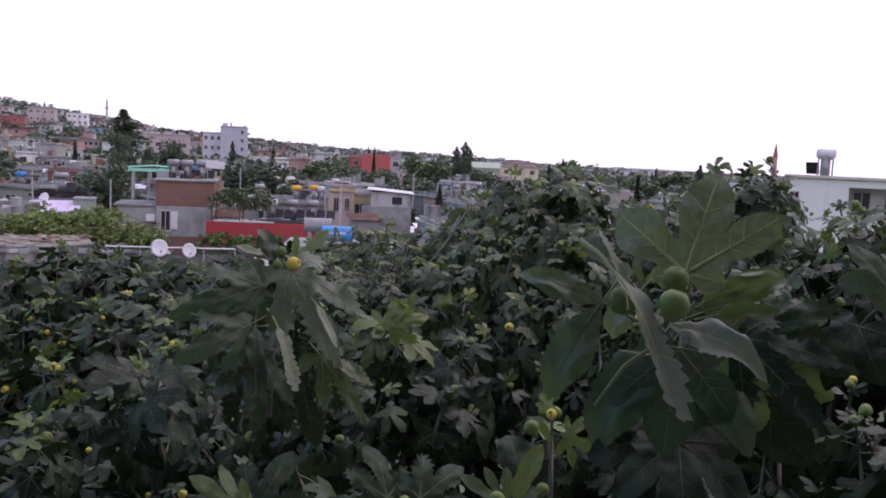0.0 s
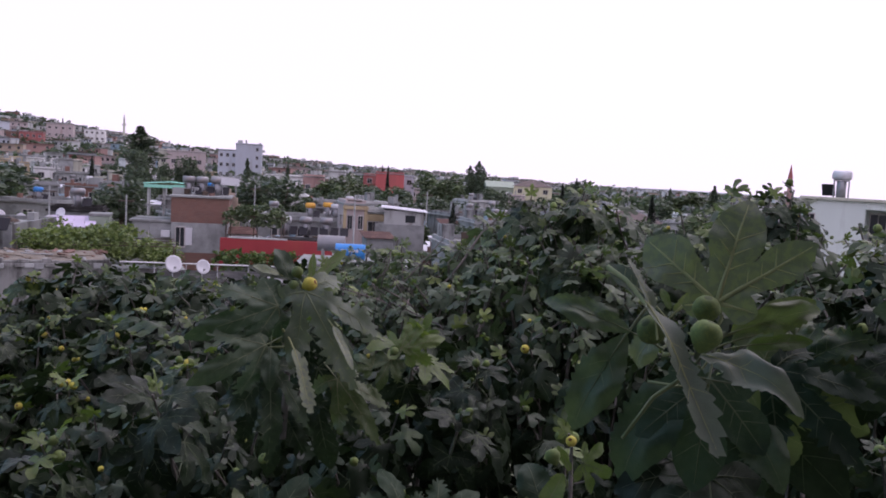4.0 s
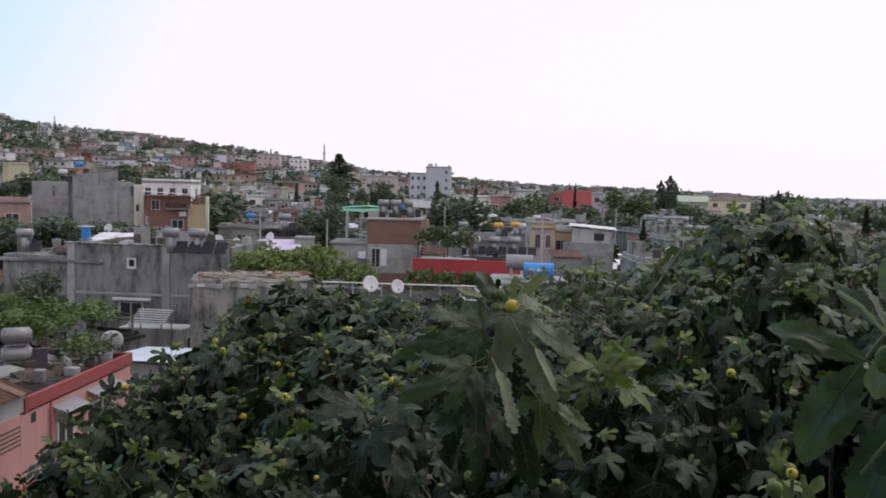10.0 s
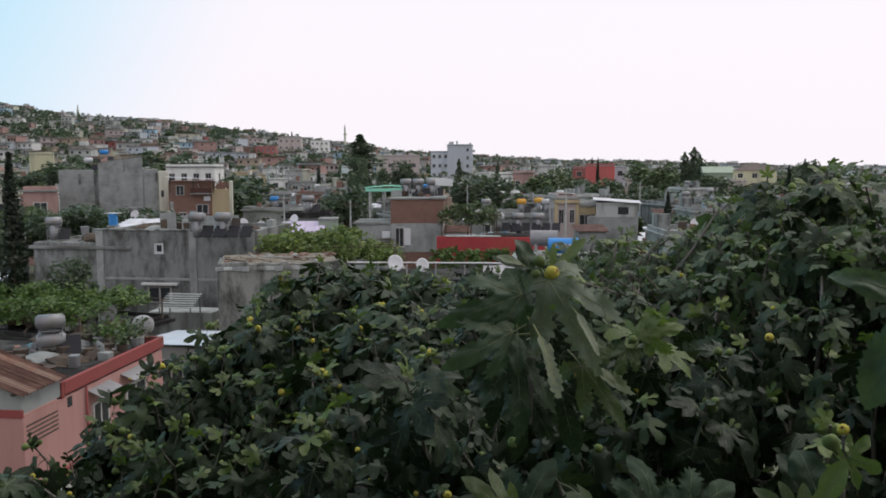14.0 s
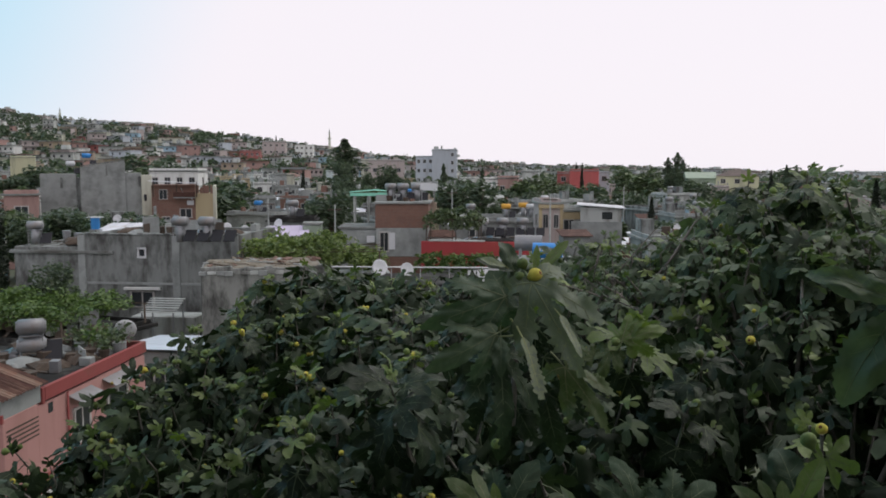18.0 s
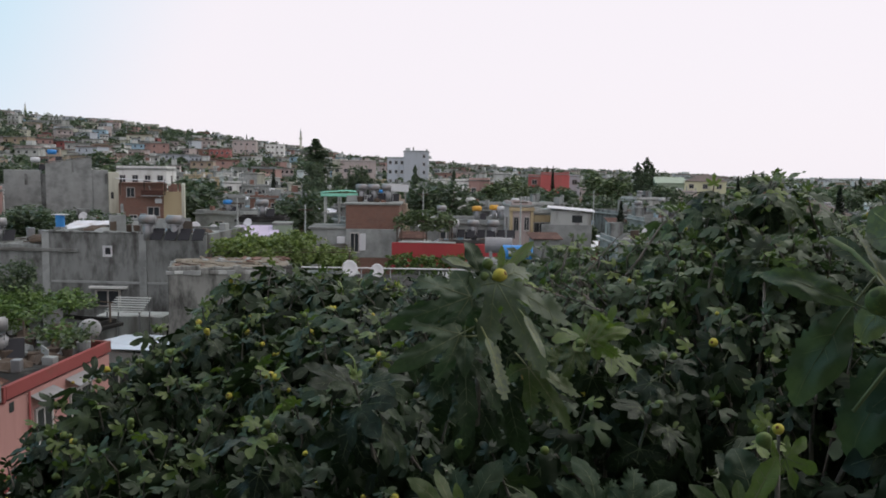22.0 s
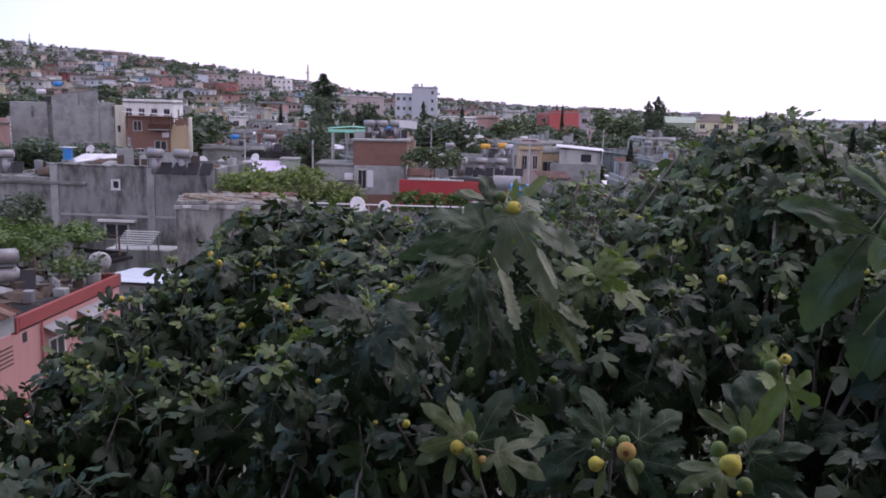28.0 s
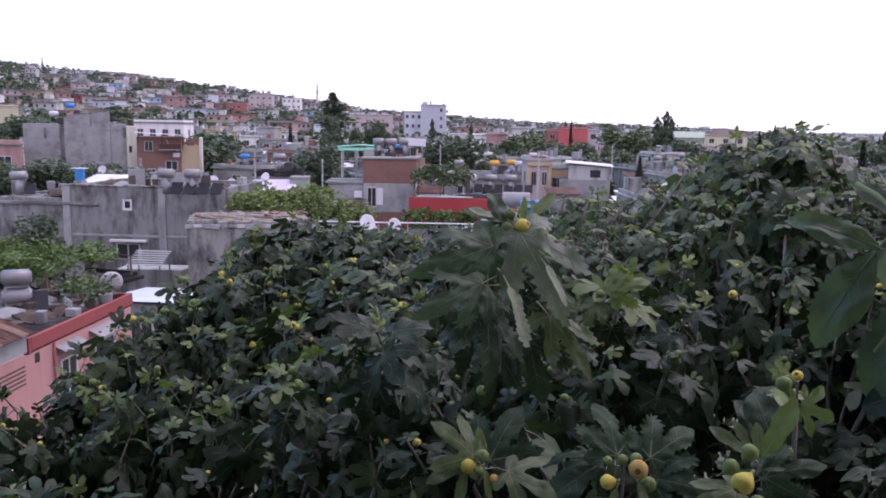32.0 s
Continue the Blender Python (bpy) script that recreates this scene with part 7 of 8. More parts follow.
leaf_at(fig_a, "full", "mid", (0.615, 1.137, -0.156), (0.568, 1.162, -0.085), 25, 0.7)
leaf_at(fig_a, "full", "dark", (0.568, 1.131, -0.205), (0.510, 1.104, -0.280), 20, 0.8)
leaf_at(fig_a, "broad", "near", (0.343, 1.271, -0.280), (0.287, 1.285, -0.399), 20, 0.9)
leaf_at(fig_a, "oval", "near", (0.273, 1.186, -0.180), (0.226, 1.216, -0.256), 0, 0.9)
stalk(fig_a, [(0.293, 1.078, -0.220), (0.233, 1.062, -0.260), (0.194, 1.045, -0.311)], [0.0032, 0.0028, 0.0022])
stalk(fig_a, [(0.305, 1.070, -0.242), (0.265, 1.079, -0.248), (0.232, 1.097, -0.248)], [0.003, 0.0026, 0.002])
stalk(fig_a, [(0.334, 1.153, -0.143), (0.335, 1.139, -0.166), (0.313, 1.119, -0.195)], [0.003, 0.0026, 0.0022])
# skin "old": shade beside the shoot, put into the leaf colour
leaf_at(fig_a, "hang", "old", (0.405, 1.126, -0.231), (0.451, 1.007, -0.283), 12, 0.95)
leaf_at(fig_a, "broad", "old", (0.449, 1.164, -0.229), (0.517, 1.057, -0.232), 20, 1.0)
fig_at(fig_a, (0.277, 1.009, -0.167), 0.039, up=(0.3, -0.1, 1))
fig_at(fig_a, (0.295, 1.077, -0.145), 0.036, up=(0, -0.3, 0.9))
fig_at(fig_a, (0.232, 1.093, -0.179), 0.040, up=(-0.5, -0.4, 0.5))
fig_at(fig_a, (0.550, 1.196, -0.306), 0.030)
leaf_at(fig_a, "narrow", "young", (0.181, 1.909, -0.809), (0.227, 1.924, -0.682), 0, 1.0)
leaf_at(fig_a, "oval", "dark", (0.217, 2.005, -0.800), (0.150, 2.011, -0.700), 0, 1.1)
leaf_at(fig_a, "narrow", "young", (0.256, 1.900, -0.663), (0.226, 1.904, -0.607), 0, 1.0)
fig_at(fig_a, (0.250, 1.881, -0.586), 0.026, 1)
fig_at(fig_a, (0.239, 1.882, -0.773), 0.034)
tube(TWIGS[fig_a], [Vector((0.254, 1.900, -0.604)) + UP, Vector((0.260, 1.920, -0.690)) + UP, Vector((0.277, 1.998, -0.867)) + UP], [0.004, 0.005, 0.007], 6)
# the upright shoot in the middle of the crown
tube(TWIGS[fig_a], [Vector((-0.506, 2.483, -0.353)) + UP, Vector((-0.532, 2.491, -0.435)) + UP, Vector((-0.548, 2.502, -0.574)) + UP, Vector((-0.564, 2.530, -0.842)) + UP], [0.006, 0.008, 0.01, 0.013], 6)
stalk(fig_a, [(-0.505, 2.476, -0.366), (-0.541, 2.456, -0.385), (-0.572, 2.437, -0.407)], [0.004, 0.0036, 0.003])
stalk(fig_a, [(-0.534, 2.472, -0.531), (-0.554, 2.418, -0.526), (-0.583, 2.382, -0.522)], [0.004, 0.0036, 0.003])
leaf_at(fig_a, "oval", "dim", (-0.552, 2.500, -0.353), (-0.590, 2.527, -0.231), 20, 0.95)
leaf_at(fig_a, "narrow", "dark", (-0.556, 2.502, -0.332), (-0.658, 2.447, -0.278), 20, 1)
leaf_at(fig_a, "narrow", "pale", (-0.581, 2.479, -0.315), (-0.634, 2.411, -0.280), 0, 0.8)
leaf_at(fig_a, "broad", "mid", (-0.564, 2.397, -0.400), (-0.704, 2.209, -0.440), -30, 0.72)
leaf_at(fig_a, "oval", "olive", (-0.543, 2.463, -0.396), (-0.695, 2.414, -0.363), -10, 0.5)
leaf_at(fig_a, "hang", "sheen", (-0.486, 2.418, -0.357), (-0.342, 2.261, -0.530), 10, 0.85)
leaf_at(fig_a, "broad", "young", (-0.486, 2.468, -0.364), (-0.351, 2.506, -0.430), 20, 0.8)
leaf_at(fig_a, "narrow", "pale", (-0.390, 2.356, -0.442), (-0.310, 2.284, -0.534), -20, 0.6)
leaf_at(fig_a, "broad", "mid", (-0.579, 2.332, -0.504), (-0.683, 2.158, -0.549), -28, 0.75)
leaf_at(fig_a, "oval", "mid", (-0.564, 2.333, -0.511), (-0.546, 2.254, -0.595), 0, 0.8)
leaf_at(fig_a, "sickle", "pale", (-0.499, 2.345, -0.514), (-0.413, 2.238, -0.661), -25, 0.8)
# dark skins low and behind: the shoot's inner shade as leaf colour
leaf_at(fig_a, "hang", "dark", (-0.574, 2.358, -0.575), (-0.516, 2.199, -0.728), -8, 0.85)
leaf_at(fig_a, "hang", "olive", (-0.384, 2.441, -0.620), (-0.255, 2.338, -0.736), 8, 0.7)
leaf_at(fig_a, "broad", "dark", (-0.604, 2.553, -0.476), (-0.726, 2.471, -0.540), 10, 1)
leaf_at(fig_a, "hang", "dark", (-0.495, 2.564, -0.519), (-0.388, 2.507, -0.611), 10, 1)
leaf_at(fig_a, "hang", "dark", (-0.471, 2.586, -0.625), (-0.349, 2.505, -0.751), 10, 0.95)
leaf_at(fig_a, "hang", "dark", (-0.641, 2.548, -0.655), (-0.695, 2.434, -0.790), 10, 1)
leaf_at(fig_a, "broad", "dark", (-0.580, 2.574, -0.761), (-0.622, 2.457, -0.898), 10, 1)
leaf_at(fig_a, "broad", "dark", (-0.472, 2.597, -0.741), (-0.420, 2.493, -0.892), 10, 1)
leaf_at(fig_a, "hang", "olive", (-0.385, 2.568, -0.657), (-0.303, 2.494, -0.730), 10, 0.9)
leaf_at(fig_a, "narrow", "young", (-0.484, 2.473, -0.340), (-0.484, 2.504, -0.245), 0, 0.7)
leaf_at(fig_a, "narrow", "young", (-0.477, 2.474, -0.336), (-0.392, 2.538, -0.225), 0, 0.75)
leaf_at(fig_a, "cut", "young", (-0.250, 3.172, -0.671), (-0.228, 3.214, -0.567), 0, 1)
leaf_at(fig_a, "broad", "young", (-0.229, 3.174, -0.670), (-0.108, 3.148, -0.611), 15, 1)
leaf_at(fig_a, "broad", "olive", (-0.356, 3.168, -0.752), (-0.423, 3.176, -0.690), 0, 1)
leaf_at(fig_a, "broad", "olive", (-0.293, 3.181, -0.717), (-0.329, 3.099, -0.789), 0, 1)
fig_at(fig_a, (-0.520, 2.451, -0.303), 0.036, up=(-0.2, -0.4, 0.7))
fig_at(fig_a, (-0.526, 2.434, -0.343), 0.034, up=(-0.5, -0.4, 0.5))
fig_at(fig_a, (-0.479, 2.433, -0.336), 0.046, 1, up=(0.6, -0.2, 0.3))
fig_at(fig_a, (-0.402, 2.523, -0.665), 0.036, 2, up=(0.5, -0.4, 0.2))
fig_at(fig_a, (-0.578, 2.449, -0.503), 0.040)
fig_at(fig_a, (-0.414, 2.528, -0.299), 0.016)
fig_at(fig_a, (-0.271, 3.091, -0.666), 0.034)
fig_at(fig_a, (-0.595, 2.427, -0.876), 0.034)
# shoots with ripening figs low in front; skin "old" has shade put into its colour
tube(TWIGS[fig_a], [Vector((-0.517, 2.085, -0.976)) + UP, Vector((-0.511, 2.147, -1.078)) + UP, Vector((-0.507, 2.392, -1.340)) + UP], [0.004, 0.005, 0.007], 6)
tube(TWIGS[fig_a], [Vector((-0.502, 2.047, -0.970)) + UP, Vector((-0.470, 2.043, -0.964)) + UP, Vector((-0.434, 2.039, -0.967)) + UP], [0.003, 0.0028, 0.0024], 6)
leaf_at(fig_a, "cut", "olive", (-0.540, 2.060, -0.943), (-0.636, 2.018, -0.840), 0, 1.0)
leaf_at(fig_a, "cut", "olive", (-0.556, 2.047, -0.966), (-0.647, 1.973, -0.991), 0, 1.0)
leaf_at(fig_a, "cut", "olive", (-0.437, 2.038, -0.968), (-0.298, 1.995, -0.985), 0, 1.05)
leaf_at(fig_a, "narrow", "young", (-0.516, 2.085, -0.954), (-0.534, 2.102, -0.875), 0, 1.0)
leaf_at(fig_a, "narrow", "young", (-0.500, 2.038, -0.972), (-0.477, 1.991, -1.030), 0, 0.8)
leaf_at(fig_a, "narrow", "olive", (-0.710, 2.039, -1.058), (-0.692, 2.023, -1.116), 0, 1.0)
leaf_at(fig_a, "broad", "old", (-0.538, 2.285, -1.050), (-0.465, 2.348, -0.883), 0, 1.0)
fig_at(fig_a, (-0.544, 2.019, -0.957), 0.041, 1, up=(-0.9, 0.1, -0.2))
fig_at(fig_a, (-0.508, 2.036, -0.930), 0.036)
fig_at(fig_a, (-0.514, 2.014, -0.964), 0.028)
fig_at(fig_a, (-0.473, 2.022, -0.987), 0.027, 2)
tube(TWIGS[fig_a], [Vector((-0.128, 2.144, -0.950)) + UP, Vector((-0.133, 2.184, -1.043)) + UP, Vector((-0.136, 2.424, -1.337)) + UP], [0.004, 0.005, 0.007], 6)
leaf_at(fig_a, "broad", "old", (-0.153, 2.224, -0.961), (-0.173, 2.283, -0.818), 30, 1.1)
leaf_at(fig_a, "broad", "old", (-0.061, 2.224, -0.958), (0.067, 2.278, -0.868), 15, 1.0)
leaf_at(fig_a, "oval", "old", (-0.223, 2.241, -1.019), (-0.357, 2.160, -1.100), 0, 1.0)
leaf_at(fig_a, "broad", "old", (-0.058, 2.224, -1.016), (0.077, 2.117, -0.984), 20, 0.9)
leaf_at(fig_a, "broad", "old", (-0.203, 2.302, -1.007), (-0.365, 2.330, -0.974), 30, 0.8)
leaf_at(fig_a, "narrow", "olive", (-0.146, 2.074, -0.996), (-0.163, 2.024, -1.055), 0, 1.0)
leaf_at(fig_a, "narrow", "olive", (-0.089, 2.074, -0.972), (-0.057, 2.024, -1.024), 0, 1.0)
fig_at(fig_a, (-0.091, 2.064, -0.929), 0.052, 2, up=(-0.05, -1, 0.15))
fig_at(fig_a, (-0.169, 2.074, -0.979), 0.042, 1, up=(-0.9, 0.2, -0.3))
fig_at(fig_a, (-0.064, 2.094, -0.982), 0.044)
fig_at(fig_a, (-0.134, 2.124, -0.932), 0.030)
fig_at(fig_a, (-0.175, 2.143, -0.948), 0.026)
fig_at(fig_a, (-0.099, 2.125, -0.926), 0.034)
tube(TWIGS[fig_a], [Vector((0.118, 1.449, -0.631)) + UP, Vector((0.145, 1.505, -0.706)) + UP, Vector((0.207, 1.647, -0.882)) + UP], [0.004, 0.005, 0.007], 6)
leaf_at(fig_a, "narrow", "olive", (0.096, 1.411, -0.602), (0.033, 1.438, -0.564), 0, 0.9)
leaf_at(fig_a, "narrow", "olive", (0.108, 1.450, -0.613), (0.079, 1.474, -0.564), 0, 0.9)
leaf_at(fig_a, "narrow", "young", (0.131, 1.426, -0.603), (0.175, 1.449, -0.507), 0, 1.1)
leaf_at(fig_a, "narrow", "olive", (0.123, 1.468, -0.627), (0.120, 1.489, -0.570), 0, 1.1)
leaf_at(fig_a, "cut", "olive", (0.080, 1.413, -0.674), (0.007, 1.360, -0.692), 0, 1.0)
leaf_at(fig_a, "broad", "old", (0.136, 1.456, -0.664), (0.221, 1.440, -0.614), 10, 0.9)
leaf_at(fig_a, "oval", "old", (0.163, 1.604, -0.641), (0.133, 1.659, -0.557), 0, 1.2)
leaf_at(fig_a, "broad", "old", (0.151, 1.454, -0.693), (0.218, 1.390, -0.696), 10, 0.9)
leaf_at(fig_a, "narrow", "olive", (0.127, 1.407, -0.628), (0.161, 1.401, -0.618), 0, 0.8)
fig_at(fig_a, (0.098, 1.391, -0.594), 0.031)
fig_at(fig_a, (0.067, 1.375, -0.618), 0.030)
fig_at(fig_a, (0.084, 1.332, -0.626), 0.039, 1, up=(-0.5, -0.5, -0.5))
fig_at(fig_a, (0.112, 1.348, -0.667), 0.029)
fig_at(fig_a, (0.166, 1.522, -0.503), 0.030)
# shoots along the front of the crown
shoot(fig_a, Vector((-1.028, 2.657, -0.776)) + UP, (-0.1, -0.5, 1), 8, 0.170, True, 3, 0.0, 1)
shoot(fig_a, Vector((-2.002, 4.040, -1.144)) + UP, (0, -0.3, 1), 9, 0.160, True, 4, 0.7, 2)
shoot(fig_a, Vector((-0.201, 3.263, -0.651)) + UP, (0.1, -0.4, 1), 7, 0.170, True, 1, 0.0, 4)
shoot(fig_a, Vector((0.057, 3.412, -0.772)) + UP, (0, -0.3, 1), 7, 0.170, True, 2, 0.0, 0)
shoot(fig_a, Vector((0.004, 3.064, -0.880)) + UP, (0.2, -0.5, 1), 7, 0.170, True, 3, 0.0, 0)
shoot(fig_a, Vector((0.340, 2.580, -0.795)) + UP, (0, -0.3, 1), 5, 0.120, True, 2, 0.0, 3)
shoot(fig_a, Vector((-3.094, 5.731, -0.867)) + UP, (0, -0.2, 1), 8, 0.170, True, 2, 0.3, 1)
shoot(fig_a, Vector((-2.760, 4.661, -1.048)) + UP, (-0.1, -0.4, 1), 8, 0.170, True, 3, 0.2, 1)
shoot(fig_a, Vector((-2.610, 4.286, -1.350)) + UP, (-0.1, -0.4, 1), 8, 0.180, True, 2, 0.0, 0)
shoot(fig_a, Vector((-1.403, 2.664, -0.975)) + UP, (-0.1, -0.4, 1), 8, 0.150, True, 3, 0.0, 3)
shoot(fig_a, Vector((-2.011, 4.582, -0.943)) + UP, (0, -0.4, 1), 9, 0.160, True, 3, 0.3, 1)
shoot(fig_a, Vector((-1.170, 3.400, -0.853)) + UP, (0.1, -0.3, 1), 7, 0.160, True, 3, 0.4, 1)
shoot(fig_b, Vector((0.640, 4.802, -0.045)) + UP, (0.1, -0.2, 1), 9, 0.130, True, 1, 0.0, 3)
shoot(fig_b, Vector((0.349, 4.937, -0.088)) + UP, (0.1, -0.2, 1), 8, 0.160, True, 2, 0.0, 1)
shoot(fig_b, Vector((1.540, 4.335, -0.009)) + UP, (0.1, -0.2, 1), 9, 0.150, True, 2, 0.0, 1)
shoot(fig_b, Vector((1.676, 4.391, 0.027)) + UP, (0.1, -0.2, 1), 6, 0.140, True, 1, 0.0, 0)
shoot(fig_b, Vector((0.682, 4.953, -0.061)) + UP, (0.1, -0.2, 1), 8, 0.160, True, 1, 0.0, 1)
shoot(fig_a, Vector((-2.782, 2.479, -1.229)) + UP, (-0.2, -0.3, 1), 8, 0.170, True, 1, 0.0, 1)
shoot(fig_a, Vector((-2.606, 2.227, -1.281)) + UP, (-0.2, -0.3, 1), 8, 0.170, True, 1, 0.0, 0)
shoot(fig_a, Vector((-2.466, 2.230, -1.333)) + UP, (0, -0.3, 1), 8, 0.170, True, 1, 0.0, 0)
KEEP = [(-0.50, 2.33, 0.28), (-0.45, 2.03, 0.22), (-0.50, 1.99, 0.20), (-0.11, 2.03, 0.20), (0.31, 1.11, 0.50)]

# the crown, in layers from its upper side downwards
AREA = (-62, 44)
for layer, count, depth, n, size in ((0, 640, 0.0, 7, 0.168), (1, 500, 0.36, 7, 0.17), (2, 400, 0.70, 6, 0.175), (3, 240, 1.15, 6, 0.185), (4, 170, 1.7, 5, 0.21)):
    made = 0
    tries = 0
    spots = []
    while made < count and tries < count * 30:
        tries += 1
        az = frng.uniform(*AREA)
        rmax = float(np.interp(az, C_AZ, C_R)) + 0.5
        r = math.sqrt(frng.uniform(1.9 ** 2, rmax ** 2))
        if az > 4 and r < 2.1 and layer == 0:
            continue
        x, y, _ = spot(az, r)
        gap = 0.135 if layer == 0 else 0.16
        if any((x - a) ** 2 + (y - b) ** 2 < gap * gap for a, b in spots):
            continue
        if any((x - a) ** 2 + (y - b) ** 2 < q * q for a, b, q in KEEP) and layer == 0:
            continue
        if layer == 0 and noise.noise(Vector((x * 2.3, y * 2.3, 9.0))) < (-0.02 if r < 4.4 else -0.2):
            continue
        if layer == 1 and r < 4.4 and noise.noise(Vector((x * 2.0, y * 2.0, 4.0))) < -0.12:
            continue
        if frng.random() > min(1.0, max(0.3, (r - 1.5) / 2.4)):
            continue
        if -10 < az < 3.5 and r > 4.1 and layer < 3 and frng.random() < 0.45:
            continue
        spots.append((x, y))
        z = EYE + crown_z(az, r) - depth + frng.gauss(0, 0.05)
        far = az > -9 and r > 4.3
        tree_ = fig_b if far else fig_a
        u = (frng.gauss(0, 0.42), frng.gauss(-0.22, 0.42), 1.0)
        small = (0.54 if az < 2 else 0.70) if far else (0.86 if r < 3.4 else 1.0)
        single = layer == 0 and r < 3.0 and az < 12 and COUNT["leaf"] < 300
        figs = frng.choice((0, 1, 2, 2, 3, 3)) if layer == 0 and COUNT["fig"] < 298 else 0
        shoot(tree_, (x, y, z), u, n + frng.choice((-1, 0, 1)), size * small * frng.uniform(0.8, 1.15), single, figs, 0.22, frng.choice((1, 2, 2, 3) if far and r > 4.6 else (0, 0, 1, 1, 2) if r > 3.6 else (0, 0, 0, 0, 1)) if layer == 0 else 0, 0.45, *((0.45, 0.7) if far else (1.0, 0.15) if r > 4.2 and az > -30 else (2.0, -0.1)))
        if layer == 0 and not figs:
            for _ in range(grng.choice((0, 0, 0, 0, 0, 1, 1, 2))):
                q = Vector((x, y, z)) + Vector((grng.gauss(0, 0.045), grng.gauss(0, 0.045), grng.uniform(-0.03, 0.05)))
                up = Vector((grng.gauss(0, 0.6), grng.gauss(-0.4, 0.6), 0.7)).normalized()
                sz = grng.uniform(0.020, 0.034)
                FIGS[tree_, int(grng.random() < 0.2)].append(Matrix.Translation(q) @ up.to_track_quat("Z", "Y").to_matrix().to_4x4() @ Matrix.Diagonal((sz, sz, sz, 1)))
        made += 1


# fine dense twigs at the back of the crown
for k in range(230):
    az, r = frng.uniform(-10, 3.5), frng.uniform(4.4, 6.0)
    x, y, _ = spot(az, r)
    z = EYE + crown_z(az, r) - abs(frng.gauss(0, 0.35))
    u = (frng.gauss(0, 0.5), frng.gauss(-0.2, 0.5), 1.0)
    shoot(fig_b, (x, y, z), u, 6, frng.uniform(0.07, 0.12), False, 0, 0.0, frng.choice((0, 0, 1, 1)), 0.5, 0.6, 0.4)


# dense shoots at the crown's east end
for k in range(170):
    az, r = grng.uniform(6, 28), grng.uniform(3.6, 5.0)
    x, y, _ = spot(az, r)
    z = EYE + crown_z(az, r) - abs(grng.gauss(0, 0.30))
    u = (grng.gauss(0, 0.45), grng.gauss(-0.2, 0.45), 1.0)
    shoot(fig_b, (x, y, z), u, 7, grng.uniform(0.09, 0.14), False, 0, 0.0, grng.choice((0, 0, 1, 2)), 0.5, 0.7, 0.35)


# bare grey branches that show through at the back of the crown
for k in range(30):
    az, r = frng.uniform(-9.5, 3.5), frng.uniform(4.2, 5.4)
    x, y, _ = spot(az, r)
    z = EYE + crown_z(az, r) + frng.uniform(-0.55, 0.02)
    p = Vector((x, y, z))
    way = Vector((frng.choice((-1, 1)) * frng.uniform(0.3, 1.0), frng.gauss(0, 0.3), frng.uniform(0.1, 0.9))).normalized()
    length = frng.uniform(0.3, 0.75)
    bow = Vector((frng.gauss(0, 0.09), frng.gauss(0, 0.09), frng.uniform(-0.14, 0.04)))
    pts = [p - way * length * 0.5 + Vector((0, 0, -0.12)), p - way * length * 0.15 + bow * 0.6, p + way * length * 0.2 + bow, p + way * length * 0.5]
    b = BASE[fig_b]
    part("branch", tube(bmesh.new(), [q - b for q in pts], [0.008, 0.007, 0.005, 0.003], 6), BARK_D, fig_b)


def mass_mesh(ms, shapes, mats):
    """Many leaves as one mesh."""
    vv, ff_start, loops, mi = [], [], [], []
    nv = nl = 0
    arr = [(np.array(s[0], dtype=np.float32), s[1], s[2]) for s in shapes]
    for i, m in enumerate(ms):
        v, fs, fm = arr[(i * 7) % len(arr)]
        mm = np.array(m, dtype=np.float32)
        vv.append(v @ mm[:3, :3].T + mm[:3, 3])
        for f in fs:
            ff_start.append(nl)
            loops.extend([k + nv for k in f])
            nl += len(f)
        mi.extend(fm)
        nv += len(v)
    co = np.concatenate(vv).ravel()
    me = bpy.data.meshes.new("leaves")
    me.vertices.add(nv)
    me.vertices.foreach_set("co", co)
    me.loops.add(nl)
    me.loops.foreach_set("vertex_index", np.array(loops, dtype=np.int32))
    me.polygons.add(len(ff_start))
    me.polygons.foreach_set("loop_start", np.array(ff_start, dtype=np.int32))
    me.polygons.foreach_set("material_index", np.array(mi, dtype=np.int32))
    me.polygons.foreach_set("use_smooth", np.ones(len(ff_start), dtype=bool))
    for m in mats:
        me.materials.append(m)
    me.update(calc_edges=True)
    me.validate()
    return me


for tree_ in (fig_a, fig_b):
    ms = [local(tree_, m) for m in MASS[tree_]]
    # the back tree takes the lightened leaf copy, the front one the dark copy
    ob = put("leaves", mass_mesh(ms, POOR, [LITLEAF_S if tree_ is fig_b else FIGLEAF_S, VEIN]), tree_)
    tagged(ob, kind="stuff")
    ob = put("young_leaves", mass_mesh([local(tree_, m) for m in MASS_Y[tree_]], POOR, [YOUNGLEAF_S, VEIN]), tree_, None, "pale green young leaves")
    tagged(ob, kind="stuff")
    tw = put("twig_growth", mesh_of(TWIGS[tree_], BARK, "twig_growth"), tree_, Matrix.Translation(-BASE[tree_]))
    tagged(tw, kind="stuff")

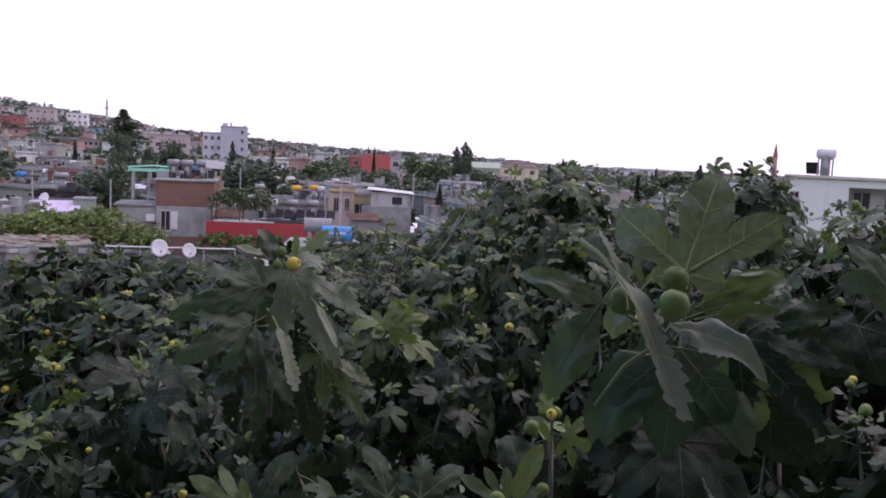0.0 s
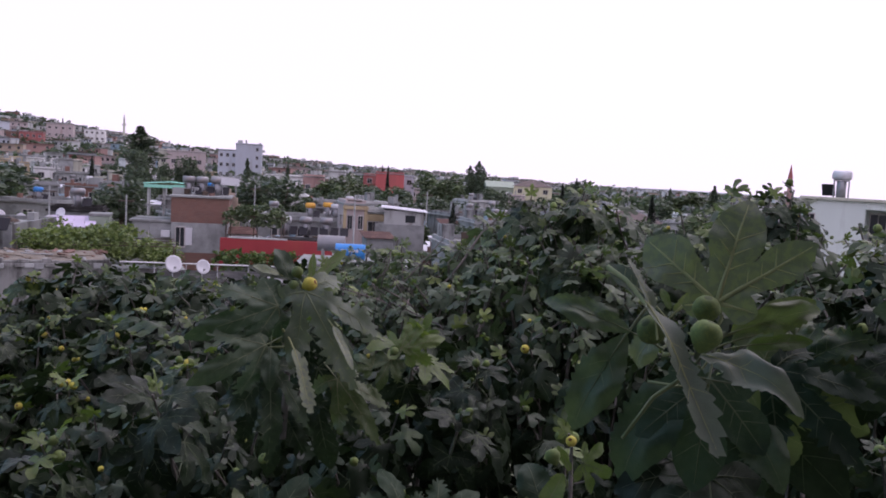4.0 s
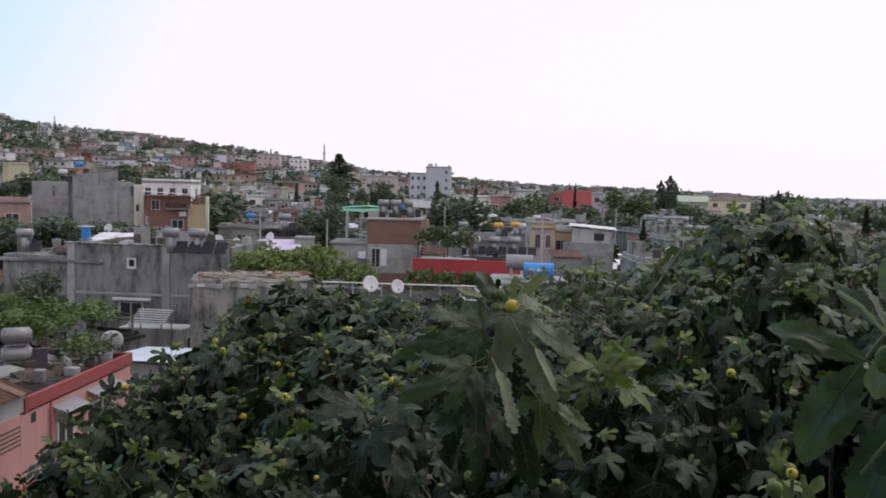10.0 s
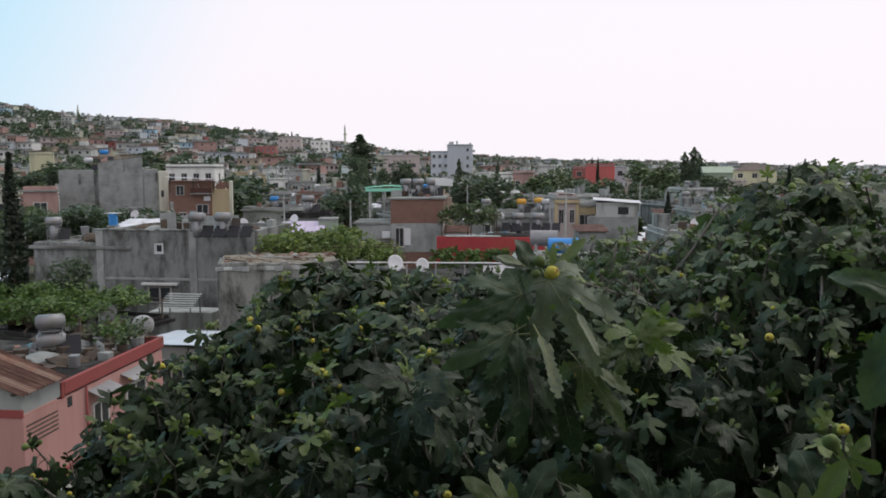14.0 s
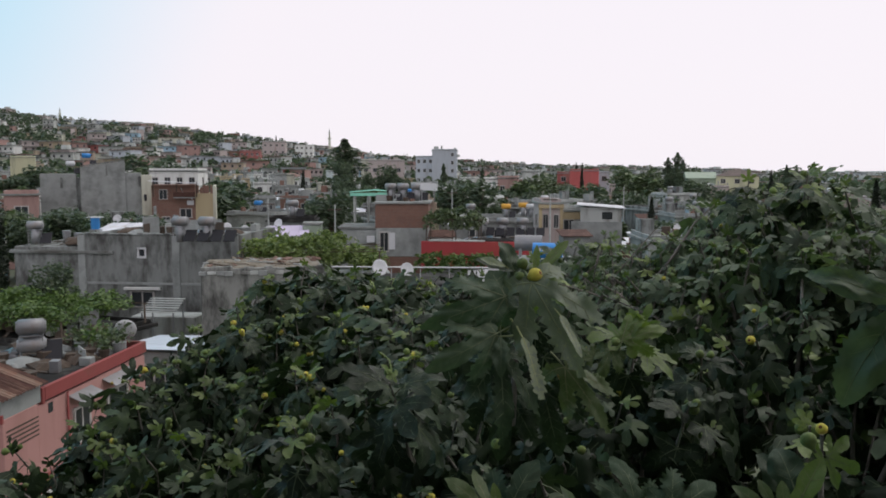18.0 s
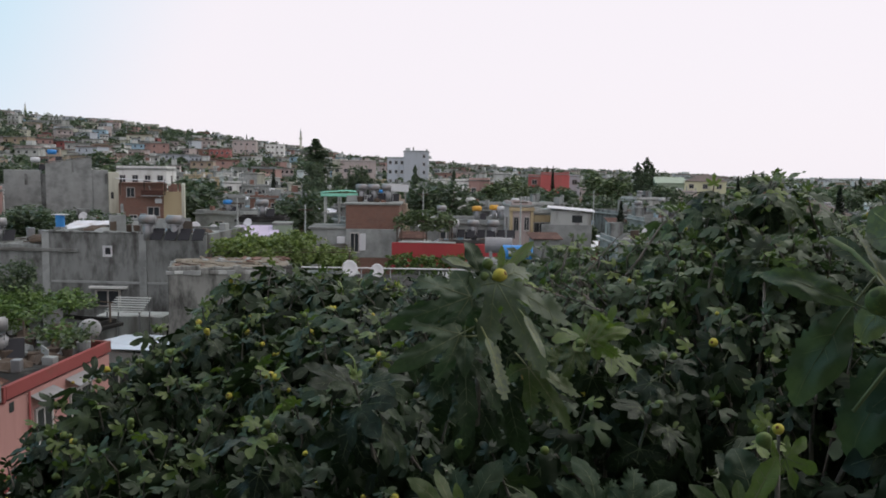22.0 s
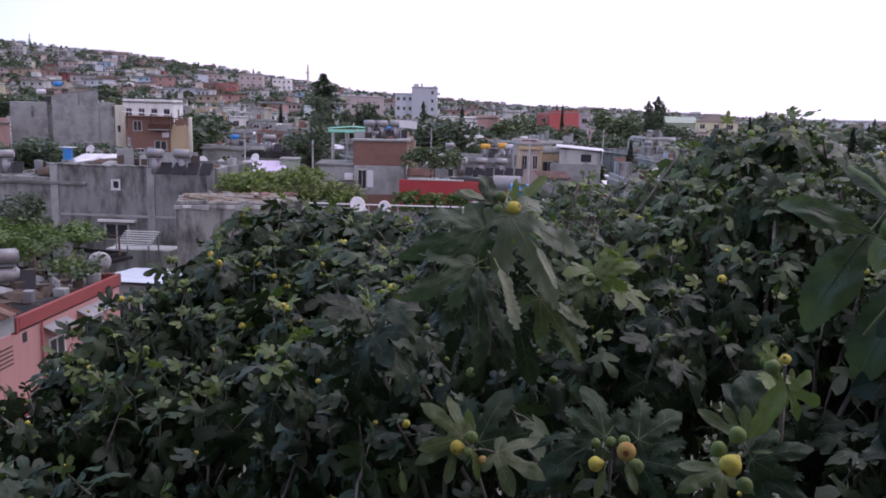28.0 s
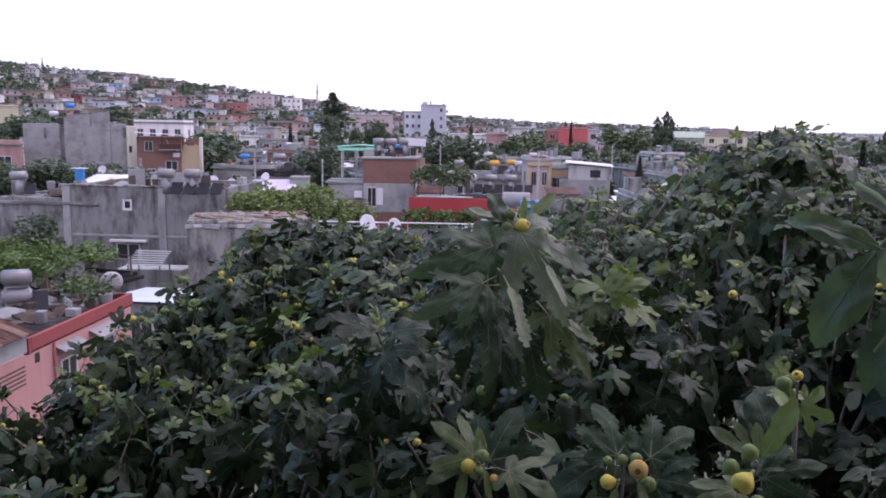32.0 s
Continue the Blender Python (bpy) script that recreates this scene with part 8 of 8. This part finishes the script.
fruit = bmesh.new()
bmesh.ops.create_uvsphere(fruit, u_segments=9, v_segments=6, radius=0.5)
for v in fruit.verts:
    v.co.x, v.co.y = v.co.x * (1 - 0.35 * max(0.0, -v.co.z * 2)), v.co.y * (1 - 0.35 * max(0.0, -v.co.z * 2))
FRUIT = ([tuple(v.co) for v in fruit.verts], [tuple(v.index for v in f.verts) for f in fruit.faces], [0] * len(fruit.faces))
fruit.free()
for (tree_, ripe), ms in FIGS.items():
    ob = put("ripe_figs" if ripe else "green_figs", mass_mesh([local(tree_, m) for m in ms], [FRUIT], [FIGYELLOW if ripe else FIGGREEN]), tree_, None, "small yellow ripe figs" if ripe else "small green figs")
    tagged(ob, kind="stuff")

# trunks and limbs
for tree_, height, ends in ((fig_a, 3.2, ((-2.2, -0.6, 7.4), (-1.6, 0.9, 8.0), (-0.4, -1.6, 8.1), (0.5, -1.4, 8.2), (0.2, 0.6, 8.3), (-1.2, -1.4, 7.6), (1.1, -0.4, 8.4), (1.2, -2.6, 8.5), (-0.4, 1.9, 8.3))),
                            (fig_b, 3.4, ((-1.6, -0.2, 8.9), (-0.6, -0.8, 9.1), (0.6, -0.6, 9.2), (0.2, 0.6, 9.0), (1.2, -1.2, 8.9), (-0.3, -2.2, 8.7)))):
    bm = tube(bmesh.new(), [(0, 0, -0.3), (0.05, 0.02, 0.8), (-0.04, 0.05, 2.0), (0.02, 0.0, height)], [0.26, 0.20, 0.17, 0.15], 10)
    part("trunk", bm, BARK, tree_)
    for ex, ey, ez in ends:
        mid = Vector((ex * 0.35, ey * 0.35, height + (ez - height) * 0.45)) + Vector((frng.gauss(0, .12), frng.gauss(0, .12), 0))
        q = Vector((ex * 0.75, ey * 0.75, height + (ez - height) * 0.8)) + Vector((frng.gauss(0, .08), frng.gauss(0, .08), 0))
        bm = tube(bmesh.new(), [(0, 0, height - 0.1), mid, q, (ex, ey, ez)], [0.10, 0.065, 0.04, 0.02], 7)
        part("limb", bm, BARK, tree_)
